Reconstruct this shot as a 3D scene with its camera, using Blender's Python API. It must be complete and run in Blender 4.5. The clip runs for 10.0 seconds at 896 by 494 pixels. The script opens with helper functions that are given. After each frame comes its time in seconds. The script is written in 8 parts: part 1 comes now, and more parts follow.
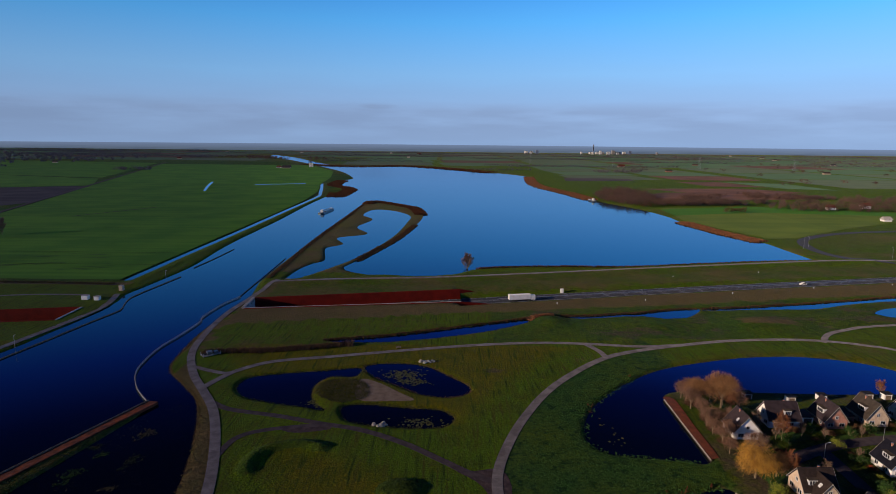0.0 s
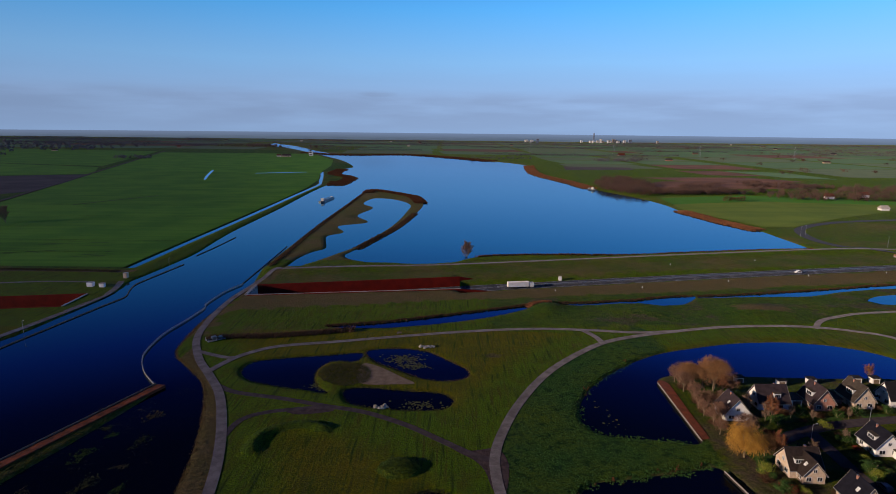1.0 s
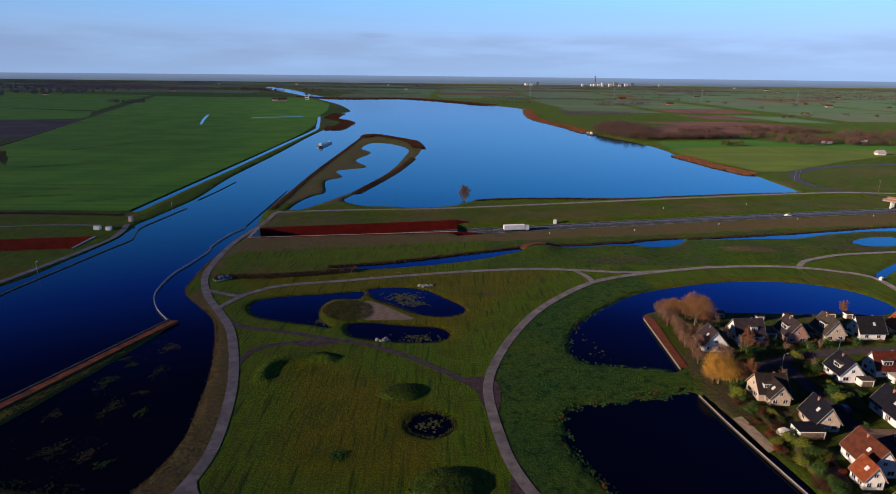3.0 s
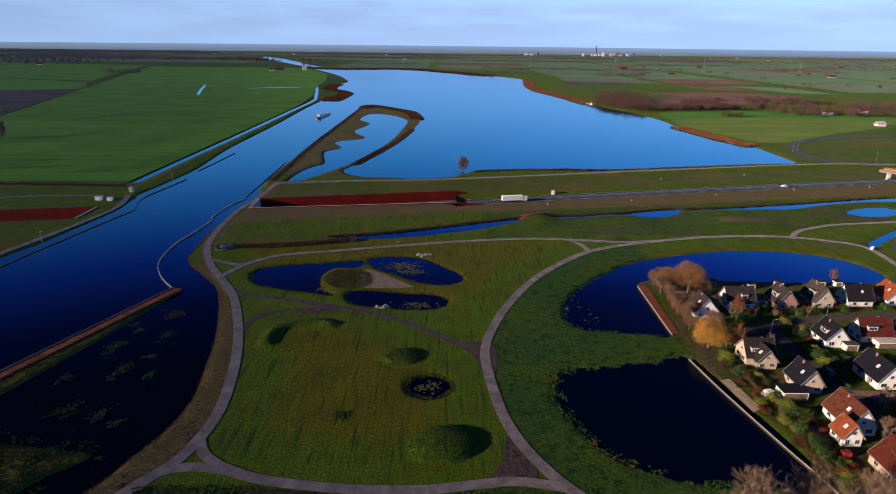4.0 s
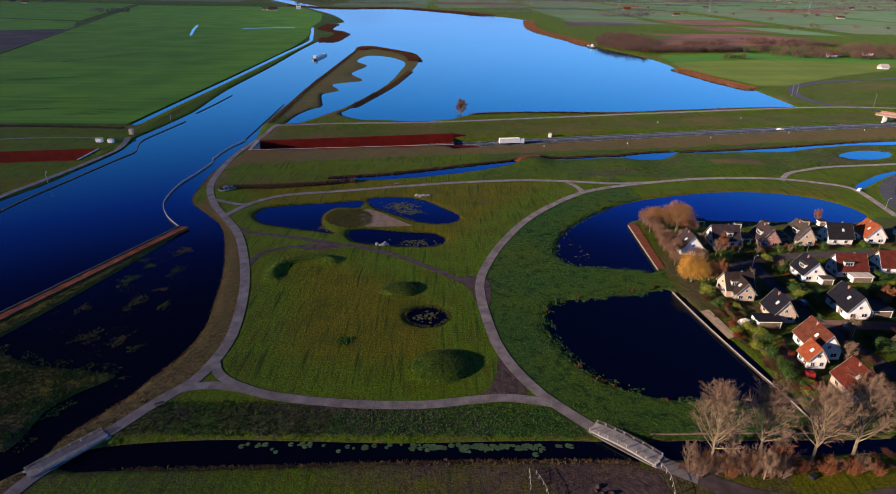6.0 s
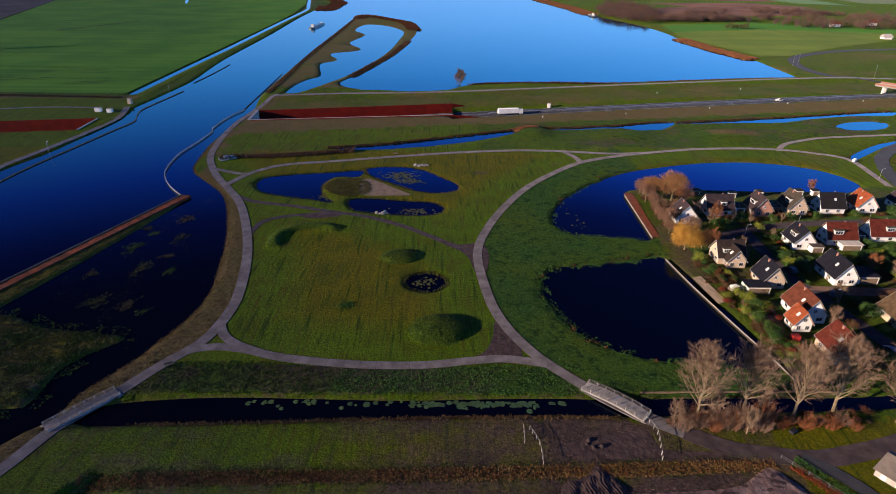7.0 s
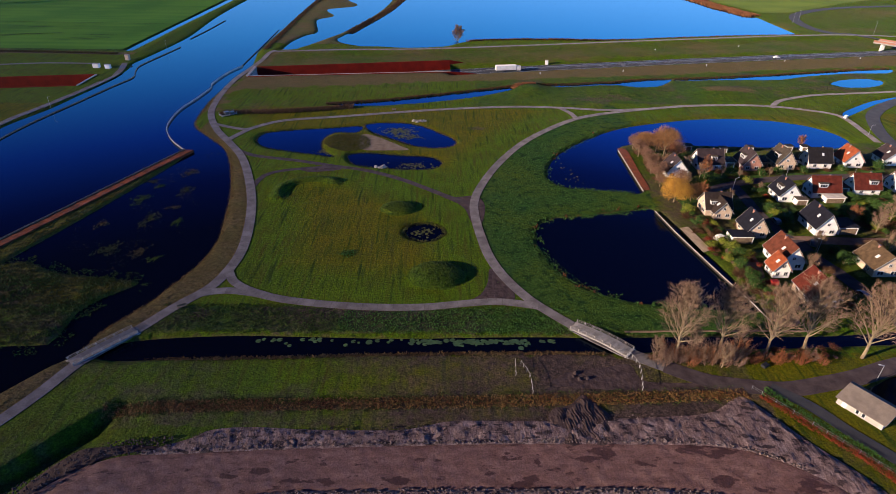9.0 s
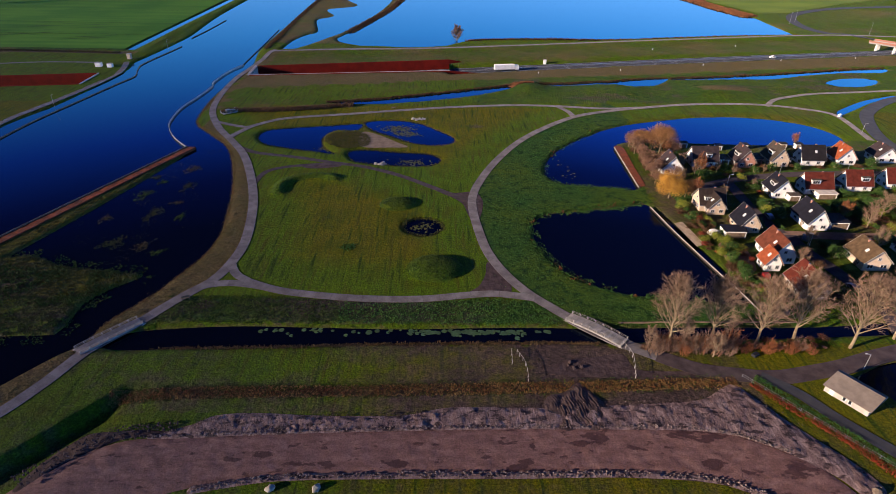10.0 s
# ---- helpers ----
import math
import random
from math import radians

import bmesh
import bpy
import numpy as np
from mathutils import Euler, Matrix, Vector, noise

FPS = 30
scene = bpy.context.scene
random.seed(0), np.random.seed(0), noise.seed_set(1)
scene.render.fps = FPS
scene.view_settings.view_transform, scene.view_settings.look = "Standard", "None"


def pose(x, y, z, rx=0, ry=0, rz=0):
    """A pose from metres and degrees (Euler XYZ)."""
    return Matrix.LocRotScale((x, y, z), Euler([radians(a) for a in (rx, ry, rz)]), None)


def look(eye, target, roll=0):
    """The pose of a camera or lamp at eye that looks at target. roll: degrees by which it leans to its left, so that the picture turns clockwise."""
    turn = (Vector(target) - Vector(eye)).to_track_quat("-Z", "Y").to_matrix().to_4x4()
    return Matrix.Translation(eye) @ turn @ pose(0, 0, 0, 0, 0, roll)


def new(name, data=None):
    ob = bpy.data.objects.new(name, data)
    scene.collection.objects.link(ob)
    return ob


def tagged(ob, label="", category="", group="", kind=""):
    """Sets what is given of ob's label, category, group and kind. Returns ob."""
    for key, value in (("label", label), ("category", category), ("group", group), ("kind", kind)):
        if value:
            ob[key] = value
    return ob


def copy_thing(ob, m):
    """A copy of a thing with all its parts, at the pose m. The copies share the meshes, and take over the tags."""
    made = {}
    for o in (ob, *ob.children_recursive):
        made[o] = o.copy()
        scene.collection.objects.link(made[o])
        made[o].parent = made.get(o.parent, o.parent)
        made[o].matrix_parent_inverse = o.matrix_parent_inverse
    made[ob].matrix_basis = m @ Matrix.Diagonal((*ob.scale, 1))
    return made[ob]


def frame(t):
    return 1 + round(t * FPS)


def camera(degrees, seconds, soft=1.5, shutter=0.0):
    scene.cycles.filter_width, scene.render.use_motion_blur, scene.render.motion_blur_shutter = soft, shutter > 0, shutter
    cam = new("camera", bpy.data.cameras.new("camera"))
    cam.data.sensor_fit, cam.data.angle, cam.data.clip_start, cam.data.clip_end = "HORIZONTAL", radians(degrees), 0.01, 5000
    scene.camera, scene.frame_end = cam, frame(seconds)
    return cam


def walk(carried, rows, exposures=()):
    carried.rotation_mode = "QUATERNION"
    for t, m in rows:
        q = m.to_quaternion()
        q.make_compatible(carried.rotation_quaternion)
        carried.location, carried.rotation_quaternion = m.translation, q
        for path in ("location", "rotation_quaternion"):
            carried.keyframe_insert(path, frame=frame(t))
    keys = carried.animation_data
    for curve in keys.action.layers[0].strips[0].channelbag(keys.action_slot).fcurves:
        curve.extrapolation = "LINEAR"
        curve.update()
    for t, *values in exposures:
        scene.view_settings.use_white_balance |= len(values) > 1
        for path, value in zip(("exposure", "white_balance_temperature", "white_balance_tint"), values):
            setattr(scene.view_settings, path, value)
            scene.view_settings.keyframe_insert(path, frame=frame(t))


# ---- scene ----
cam = camera(75.72, 10.0, 0.7)
ROWS = [
    (0.0, 0.00, -0.00, 86.00, 79.667, -0.557, 0.000),
    (0.5, 0.05, -2.10, 86.16, 79.451, -0.552, -0.007),
    (1.0, 0.14, -4.31, 86.30, 78.559, -0.598, 0.007),
    (1.5, 0.25, -6.51, 86.45, 77.220, -0.555, -0.051),
    (2.0, 0.40, -8.66, 86.59, 75.860, -0.552, -0.086),
    (2.5, 0.52, -10.76, 86.67, 74.571, -0.567, -0.113),
    (4.0, 0.92, -16.74, 86.68, 70.483, -0.607, -0.226),
    (4.5, 1.10, -18.64, 86.69, 69.193, -0.624, -0.235),
    (5.0, 1.25, -20.62, 86.74, 67.787, -0.645, -0.290),
    (5.5, 1.38, -22.68, 86.80, 66.505, -0.660, -0.310),
    (7.0, 1.63, -28.76, 87.08, 62.468, -0.808, -0.389),
    (7.5, 1.67, -30.75, 87.19, 61.226, -0.826, -0.421),
    (8.0, 1.64, -32.74, 87.27, 59.861, -0.853, -0.497),
    (8.5, 1.67, -34.66, 87.33, 58.718, -0.883, -0.543),
    (9.0, 1.78, -36.56, 87.36, 58.722, -0.935, -0.538),
    (9.5, 1.92, -38.42, 87.35, 58.764, -0.932, -0.558),
    (10.0, 2.08, -40.26, 87.33, 58.799, -0.992, -0.563),
]
EXPOSURE = [(0.0, -0.28), (2.5, -0.02), (5.0, 0.58), (7.5, 0.72), (10.0, 0.86)]
walk(cam, [(t, pose(*r)) for t, *r in ROWS], EXPOSURE)

# ---- light ----
SUN_EL, SUN_AZ = 12.5, 248.0          # degrees; azimuth clockwise from +y
sun_data = bpy.data.lights.new("sun", "SUN")
sun_data.energy, sun_data.angle, sun_data.color = 5.0, radians(0.5), (1.0, 0.78, 0.62)
sun = new("sun", sun_data)
sun.matrix_world = look((0, 0, 300), Vector((0, 0, 300)) - Vector((
    math.cos(radians(SUN_EL)) * math.sin(radians(SUN_AZ)), math.cos(radians(SUN_EL)) * math.cos(radians(SUN_AZ)), math.sin(radians(SUN_EL)))))


def link(nt, a, b):
    nt.links.new(a, b)


def build_world():
    world = bpy.data.worlds.new("sky")
    scene.world = world
    world.use_nodes = True
    nt = world.node_tree
    nt.nodes.clear()
    N = nt.nodes.new
    out, bg = N("ShaderNodeOutputWorld"), N("ShaderNodeBackground")
    sky = N("ShaderNodeTexSky")
    sky.sky_type, sky.sun_disc = "NISHITA", False
    sky.sun_elevation, sky.sun_rotation = radians(SUN_EL), radians(SUN_AZ)
    sky.air_density, sky.dust_density, sky.ozone_density = 1.0, 0.6, 3.0
    tc, sep = N("ShaderNodeTexCoord"), N("ShaderNodeSeparateXYZ")
    link(nt, tc.outputs["Generated"], sep.inputs[0])
    # deepening blue towards the zenith, laid over the physical sky
    grad = N("ShaderNodeValToRGB")
    e = grad.color_ramp.elements
    e[0].position, e[0].color = 0.0, (0.28, 0.43, 0.71, 1)
    e[1].position, e[1].color = 1.0, (0.0012, 0.005, 0.04, 1)
    for p, c in ((0.05, (0.30, 0.46, 0.77)), (0.11, (0.24, 0.52, 0.92)), (0.19, (0.105, 0.45, 0.97)), (0.25, (0.05, 0.31, 0.86)), (0.32, (0.012, 0.095, 0.70)), (0.39, (0.0016, 0.016, 0.20)), (0.46, (0.0008, 0.005, 0.06)), (0.7, (0.0008, 0.004, 0.05))):
        k = grad.color_ramp.elements.new(p)
        k.color = (*c, 1)
    link(nt, sep.outputs["Z"], grad.inputs[0])
    ten = N("ShaderNodeMix")
    ten.data_type, ten.blend_type = "RGBA", "MULTIPLY"
    ten.inputs["Factor"].default_value = 1.0
    ten.inputs["B"].default_value = (11.4, 11.4, 11.4, 1)
    link(nt, grad.outputs[0], ten.inputs["A"])
    base = N("ShaderNodeMix")
    base.data_type = "RGBA"
    base.inputs["Factor"].default_value = 0.94
    link(nt, sky.outputs[0], base.inputs["A"])
    link(nt, ten.outputs["Result"], base.inputs["B"])
    # thin cloud bank low over the horizon
    mp, no = N("ShaderNodeMapping"), N("ShaderNodeTexNoise")
    mp.inputs["Scale"].default_value = (2.2, 2.2, 17.0)
    no.inputs["Scale"].default_value, no.inputs["Detail"].default_value = 2.3, 8.0
    link(nt, tc.outputs["Generated"], mp.inputs[0])
    link(nt, mp.outputs[0], no.inputs["Vector"])
    band = N("ShaderNodeValToRGB")
    e = band.color_ramp.elements
    e[0].position, e[0].color = 0.0, (0.5, 0.5, 0.5, 1)
    e[1].position, e[1].color = 0.16, (0, 0, 0, 1)
    for p, v in ((0.03, 0.9), (0.052, 0.75), (0.066, 0.12)):
        k = band.color_ramp.elements.new(p)
        k.color = (v, v, v, 1)
    link(nt, sep.outputs["Z"], band.inputs[0])
    rag = N("ShaderNodeMapRange")
    rag.inputs["From Min"].default_value, rag.inputs["From Max"].default_value = 0.30, 0.56
    link(nt, no.outputs["Fac"], rag.inputs["Value"])
    mul = N("ShaderNodeMath")
    mul.operation = "MULTIPLY"
    link(nt, band.outputs[0], mul.inputs[0])
    link(nt, rag.outputs[0], mul.inputs[1])
    # one small streak of cloud by itself above the bank
    off, ln, wisp = N("ShaderNodeMapping"), N("ShaderNodeVectorMath"), N("ShaderNodeMapRange")
    off.inputs["Scale"].default_value = (20.8, 0.0, 133.3)
    off.inputs["Location"].default_value = (2.437, 0.0, -7.589)
    ln.operation = "LENGTH"
    wisp.inputs["From Min"].default_value, wisp.inputs["From Max"].default_value = 1.15, 0.35
    link(nt, tc.outputs["Generated"], off.inputs[0])
    link(nt, off.outputs[0], ln.inputs[0])
    link(nt, ln.outputs["Value"], wisp.inputs["Value"])
    frag, most = N("ShaderNodeMath"), N("ShaderNodeMath")
    frag.operation, most.operation = "MULTIPLY", "MAXIMUM"
    link(nt, wisp.outputs[0], frag.inputs[0])
    link(nt, rag.outputs[0], frag.inputs[1])
    link(nt, frag.outputs[0], most.inputs[0])
    link(nt, mul.outputs[0], most.inputs[1])
    mul = most
    cloud = N("ShaderNodeMix")
    cloud.data_type = "RGBA"
    cloud.inputs["B"].default_value = (2.8, 4.05, 6.6, 1)
    link(nt, mul.outputs[0], cloud.inputs["Factor"])
    link(nt, base.outputs["Result"], cloud.inputs["A"])
    # land beyond the ground sheet, in flat strips, with distance haze painted into its colour
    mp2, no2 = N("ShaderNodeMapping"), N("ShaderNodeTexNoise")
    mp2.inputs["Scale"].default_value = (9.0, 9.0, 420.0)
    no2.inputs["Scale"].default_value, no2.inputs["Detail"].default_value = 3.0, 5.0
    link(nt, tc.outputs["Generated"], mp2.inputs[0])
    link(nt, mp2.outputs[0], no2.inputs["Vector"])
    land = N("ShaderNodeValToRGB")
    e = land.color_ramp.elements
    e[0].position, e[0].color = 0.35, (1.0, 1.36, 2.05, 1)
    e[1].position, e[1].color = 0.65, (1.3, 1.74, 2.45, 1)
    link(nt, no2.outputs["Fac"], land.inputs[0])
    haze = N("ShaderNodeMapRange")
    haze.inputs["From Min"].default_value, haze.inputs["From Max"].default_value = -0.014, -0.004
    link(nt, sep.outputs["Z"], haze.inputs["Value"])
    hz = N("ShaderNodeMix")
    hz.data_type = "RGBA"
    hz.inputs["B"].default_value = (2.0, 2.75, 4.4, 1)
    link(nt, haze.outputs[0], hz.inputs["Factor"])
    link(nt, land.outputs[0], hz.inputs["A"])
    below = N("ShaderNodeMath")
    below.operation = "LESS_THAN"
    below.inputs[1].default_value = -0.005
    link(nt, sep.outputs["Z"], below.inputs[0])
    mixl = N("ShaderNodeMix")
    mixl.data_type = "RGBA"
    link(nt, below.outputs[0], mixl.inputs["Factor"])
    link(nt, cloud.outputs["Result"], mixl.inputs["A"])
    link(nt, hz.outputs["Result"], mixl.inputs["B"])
    # brighter towards the quarter opposite the sun
    gain, sc = N("ShaderNodeMath"), N("ShaderNodeVectorMath")
    gain.operation, sc.operation = "MULTIPLY_ADD", "SCALE"
    tilt = N("ShaderNodeMath")
    tilt.operation = "MULTIPLY_ADD"
    tilt.inputs[1].default_value, tilt.inputs[2].default_value = 1.7, 0.22
    link(nt, sep.outputs["Z"], tilt.inputs[0])
    gain.inputs[2].default_value = 1.04
    link(nt, sep.outputs["X"], gain.inputs[0])
    link(nt, tilt.outputs[0], gain.inputs[1])
    link(nt, mixl.outputs["Result"], sc.inputs[0])
    link(nt, gain.outputs[0], sc.inputs["Scale"])
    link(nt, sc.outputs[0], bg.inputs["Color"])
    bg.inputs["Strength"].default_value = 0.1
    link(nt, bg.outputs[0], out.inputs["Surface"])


build_world()


# ---- materials ----
def material(name, base, other=None, rough=0.8, scale=1.0, detail=5.0, metal=0.0, bump=0.0, bump_scale=None, spread=0.15, fine=None, island=False, per_object=0.0, ior=1.45, spec=0.5):
    """A surface with two-scale colour noise between base and other, with relief."""
    m = bpy.data.materials.new(name)
    m.use_nodes = True
    nt = m.node_tree
    b = nt.nodes["Principled BSDF"]
    b.inputs["Roughness"].default_value, b.inputs["Metallic"].default_value, b.inputs["IOR"].default_value = rough, metal, ior
    b.inputs["Specular IOR Level"].default_value = min(spec, 0.15) if rough >= 0.8 else spec
    b.inputs["Diffuse Roughness"].default_value = 1.0 if rough >= 0.8 else 0.0
    N = nt.nodes.new
    geo = N("ShaderNodeNewGeometry")
    other = other or tuple(c * 0.75 for c in base)
    n1, n2 = N("ShaderNodeTexNoise"), N("ShaderNodeTexNoise")
    n1.inputs["Scale"].default_value, n1.inputs["Detail"].default_value = scale, detail
    n2.inputs["Scale"].default_value, n2.inputs["Detail"].default_value = fine or scale * 9, 3.0
    for n in (n1, n2):
        link(nt, geo.outputs["Position"], n.inputs["Vector"])
    add = N("ShaderNodeMath")
    add.operation = "MULTIPLY_ADD"
    add.inputs[1].default_value = 0.45
    link(nt, n2.outputs["Fac"], add.inputs[0])
    link(nt, n1.outputs["Fac"], add.inputs[2])
    rng = N("ShaderNodeMapRange")
    rng.inputs["From Min"].default_value, rng.inputs["From Max"].default_value = 0.725 - spread, 0.725 + spread
    link(nt, add.outputs[0], rng.inputs["Value"])
    mix = N("ShaderNodeMix")
    mix.data_type = "RGBA"
    mix.inputs["A"].default_value, mix.inputs["B"].default_value = (*base, 1), (*other, 1)
    link(nt, rng.outputs[0], mix.inputs["Factor"])
    col = mix.outputs["Result"]
    if island or per_object:
        hs = N("ShaderNodeHueSaturation")
        vr = N("ShaderNodeMapRange")
        k = per_object or 0.3
        vr.inputs["To Min"].default_value, vr.inputs["To Max"].default_value = 1 - k, 1 + k
        if island:
            link(nt, geo.outputs["Random Per Island"], vr.inputs["Value"])
        else:
            info = N("ShaderNodeObjectInfo")
            link(nt, info.outputs["Random"], vr.inputs["Value"])
        link(nt, vr.outputs[0], hs.inputs["Value"])
        link(nt, col, hs.inputs["Color"])
        col = hs.outputs["Color"]
    link(nt, col, b.inputs["Base Color"])
    if bump:
        bp, n3 = N("ShaderNodeBump"), N("ShaderNodeTexNoise")
        n3.inputs["Scale"].default_value, n3.inputs["Detail"].default_value = bump_scale or scale * 6, 4.0
        link(nt, geo.outputs["Position"], n3.inputs["Vector"])
        bp.inputs["Strength"].default_value, bp.inputs["Distance"].default_value = 1.0, bump
        link(nt, n3.outputs["Fac"], bp.inputs["Height"])
        link(nt, bp.outputs[0], b.inputs["Normal"])
    return m


def ground_material():
    """Meadow, rough dry verge, lush bank and bare soil, blended by the sheet's own masks."""
    m = bpy.data.materials.new("meadow")
    m.use_nodes = True
    nt = m.node_tree
    b = nt.nodes["Principled BSDF"]
    b.inputs["Roughness"].default_value = 0.95
    b.inputs["Specular IOR Level"].default_value = 0.1
    b.inputs["Diffuse Roughness"].default_value = 1.0
    N = nt.nodes.new
    geo = N("ShaderNodeNewGeometry")

    def noise_of(scale, detail=5.0, rough=0.6):
        n = N("ShaderNodeTexNoise")
        n.inputs["Scale"].default_value, n.inputs["Detail"].default_value, n.inputs["Roughness"].default_value = scale, detail, rough
        link(nt, geo.outputs["Position"], n.inputs["Vector"])
        return n.outputs["Fac"]

    def ramp(v, lo, hi):
        r = N("ShaderNodeMapRange")
        r.inputs["From Min"].default_value, r.inputs["From Max"].default_value = lo, hi
        link(nt, v, r.inputs["Value"])
        return r.outputs[0]

    def mix(f, a, c):
        x = N("ShaderNodeMix")
        x.data_type = "RGBA"
        for v, k in ((f, "Factor"), (a, "A"), (c, "B")):
            if isinstance(v, tuple):
                x.inputs[k].default_value = (*v, 1)
            else:
                link(nt, v, x.inputs[k])
        return x.outputs["Result"]

    def mask(name, soft):
        a = N("ShaderNodeAttribute")
        a.attribute_name = name
        s = N("ShaderNodeMath")
        s.operation = "MULTIPLY_ADD"
        s.inputs[1].default_value = soft
        link(nt, noise_of(0.35, 6.0), s.inputs[0])
        s2 = N("ShaderNodeMath")
        s2.operation = "ADD"
        s2.inputs[1].default_value = -0.5 * soft
        link(nt, s.outputs[0], s2.inputs[0])
        link(nt, a.outputs["Fac"], s.inputs[2])
        return ramp(s2.outputs[0], 0.3, 0.7)

    big, mid, fine, tiny = noise_of(0.012), noise_of(0.11), noise_of(0.9, 6.0, 0.7), noise_of(2.4, 4.0, 0.75)
    lawn = mix(ramp(big, 0.35, 0.65), (0.136, 0.222, 0.004), (0.104, 0.208, 0.005))
    core = mix(ramp(mid, 0.35, 0.65), (0.205, 0.175, 0.004), (0.154, 0.175, 0.003))
    lawn = mix(mask("core", 0.5), lawn, core)
    lawn = mix(ramp(mid, 0.50, 0.80), lawn, (0.105, 0.102, 0.006))
    lawn = mix(ramp(fine, 0.45, 0.75), lawn, (0.062, 0.092, 0.003))
    streak, sm = N("ShaderNodeTexNoise"), N("ShaderNodeMapping")
    sm.inputs["Scale"].default_value = (0.75, 0.06, 1.0)
    streak.inputs["Scale"].default_value, streak.inputs["Detail"].default_value = 1.0, 4.0
    link(nt, geo.outputs["Position"], sm.inputs[0])
    link(nt, sm.outputs[0], streak.inputs["Vector"])
    lawn = mix(ramp(streak.outputs["Fac"], 0.50, 0.74), lawn, (0.092, 0.094, 0.008))
    lawn = mix(ramp(streak.outputs["Fac"], 0.48, 0.30), lawn, (0.040, 0.078, 0.004))
    dry = mix(ramp(mid, 0.35, 0.65), (0.240, 0.172, 0.075), (0.178, 0.152, 0.052))
    dry = mix(ramp(fine, 0.42, 0.70), dry, (0.090, 0.068, 0.030))
    lush = mix(ramp(mid, 0.35, 0.65), (0.050, 0.142, 0.024), (0.070, 0.142, 0.018))
    lush = mix(ramp(noise_of(0.035, 3.0, 0.6), 0.42, 0.66), lush, (0.118, 0.178, 0.012))
    lush = mix(ramp(noise_of(0.30, 5.0, 0.7), 0.50, 0.64), lush, (0.012, 0.046, 0.010))
    lush = mix(ramp(fine, 0.42, 0.70), lush, (0.016, 0.058, 0.011))
    soil = mix(ramp(mid, 0.35, 0.65), (0.165, 0.112, 0.095), (0.105, 0.070, 0.060))
    soil = mix(ramp(fine, 0.42, 0.66), soil, (0.045, 0.034, 0.034))
    col = mix(mask("lush", 0.5), lawn, lush)
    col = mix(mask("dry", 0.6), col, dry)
    col = mix(mask("soil", 0.7), col, soil)
    speck = ramp(tiny, 0.35, 0.65)
    dark = N("ShaderNodeMix")
    dark.data_type, dark.blend_type = "RGBA", "MULTIPLY"
    dark.inputs["Factor"].default_value = 0.68
    link(nt, col, dark.inputs["A"])
    link(nt, speck, dark.inputs["B"])
    link(nt, dark.outputs["Result"], b.inputs["Base Color"])
    bp = N("ShaderNodeBump")
    hs = N("ShaderNodeMath")
    hs.operation = "MULTIPLY_ADD"
    hs.inputs[1].default_value = 0.45
    link(nt, tiny, hs.inputs[0])
    link(nt, fine, hs.inputs[2])
    bp.inputs["Distance"].default_value = 0.85
    bp.inputs["Strength"].default_value = 1.0
    link(nt, hs.outputs[0], bp.inputs["Height"])
    link(nt, bp.outputs[0], b.inputs["Normal"])
    return m


M_GROUND = ground_material()
def water_material():
    """Still water: nearly black in the body, a blue mirror at its surface."""
    m = bpy.data.materials.new("water")
    m.use_nodes = True
    nt = m.node_tree
    nt.nodes.clear()
    N = nt.nodes.new
    out, mix, dif, glo, fr = N("ShaderNodeOutputMaterial"), N("ShaderNodeMixShader"), N("ShaderNodeBsdfDiffuse"), N("ShaderNodeBsdfGlossy"), N("ShaderNodeFresnel")
    geo, n1, n2, bp = N("ShaderNodeNewGeometry"), N("ShaderNodeTexNoise"), N("ShaderNodeTexNoise"), N("ShaderNodeBump")
    dif.inputs["Color"].default_value = (0.0010, 0.0016, 0.0050, 1)
    glo.inputs["Color"].default_value, glo.inputs["Roughness"].default_value = (0.48, 0.75, 0.98, 1), 0.06
    fr.inputs["IOR"].default_value = 1.34
    n1.inputs["Scale"].default_value, n1.inputs["Detail"].default_value = 0.8, 3.0
    n2.inputs["Scale"].default_value, n2.inputs["Detail"].default_value = 0.02, 3.0
    for n in (n1, n2):
        link(nt, geo.outputs["Position"], n.inputs["Vector"])
    bp.inputs["Distance"].default_value = 0.012
    link(nt, n1.outputs["Fac"], bp.inputs["Height"])
    link(nt, n2.outputs["Fac"], bp.inputs["Strength"])
    link(nt, bp.outputs[0], glo.inputs["Normal"])
    link(nt, fr.outputs[0], mix.inputs[0])
    link(nt, dif.outputs[0], mix.inputs[1])
    link(nt, glo.outputs[0], mix.inputs[2])
    link(nt, mix.outputs[0], out.inputs["Surface"])
    return m


M_WATER = water_material()
M_PATH = material("worn_concrete", (0.190, 0.172, 0.172), (0.118, 0.104, 0.104), scale=0.35, rough=0.85, bump=0.01, per_object=0.13)
M_JOINT = material("dark_path_joint", (0.10, 0.084, 0.072), scale=0.8, rough=0.9)
M_TRACK = material("muddy_track", (0.074, 0.056, 0.058), (0.038, 0.028, 0.031), scale=0.4, rough=0.8, bump=0.03)
M_ASPHALT = material("asphalt", (0.032, 0.034, 0.042), (0.048, 0.049, 0.056), scale=0.3, rough=0.8, bump=0.01)
M_LINE = material("road_paint", (0.6, 0.6, 0.58), rough=0.6)


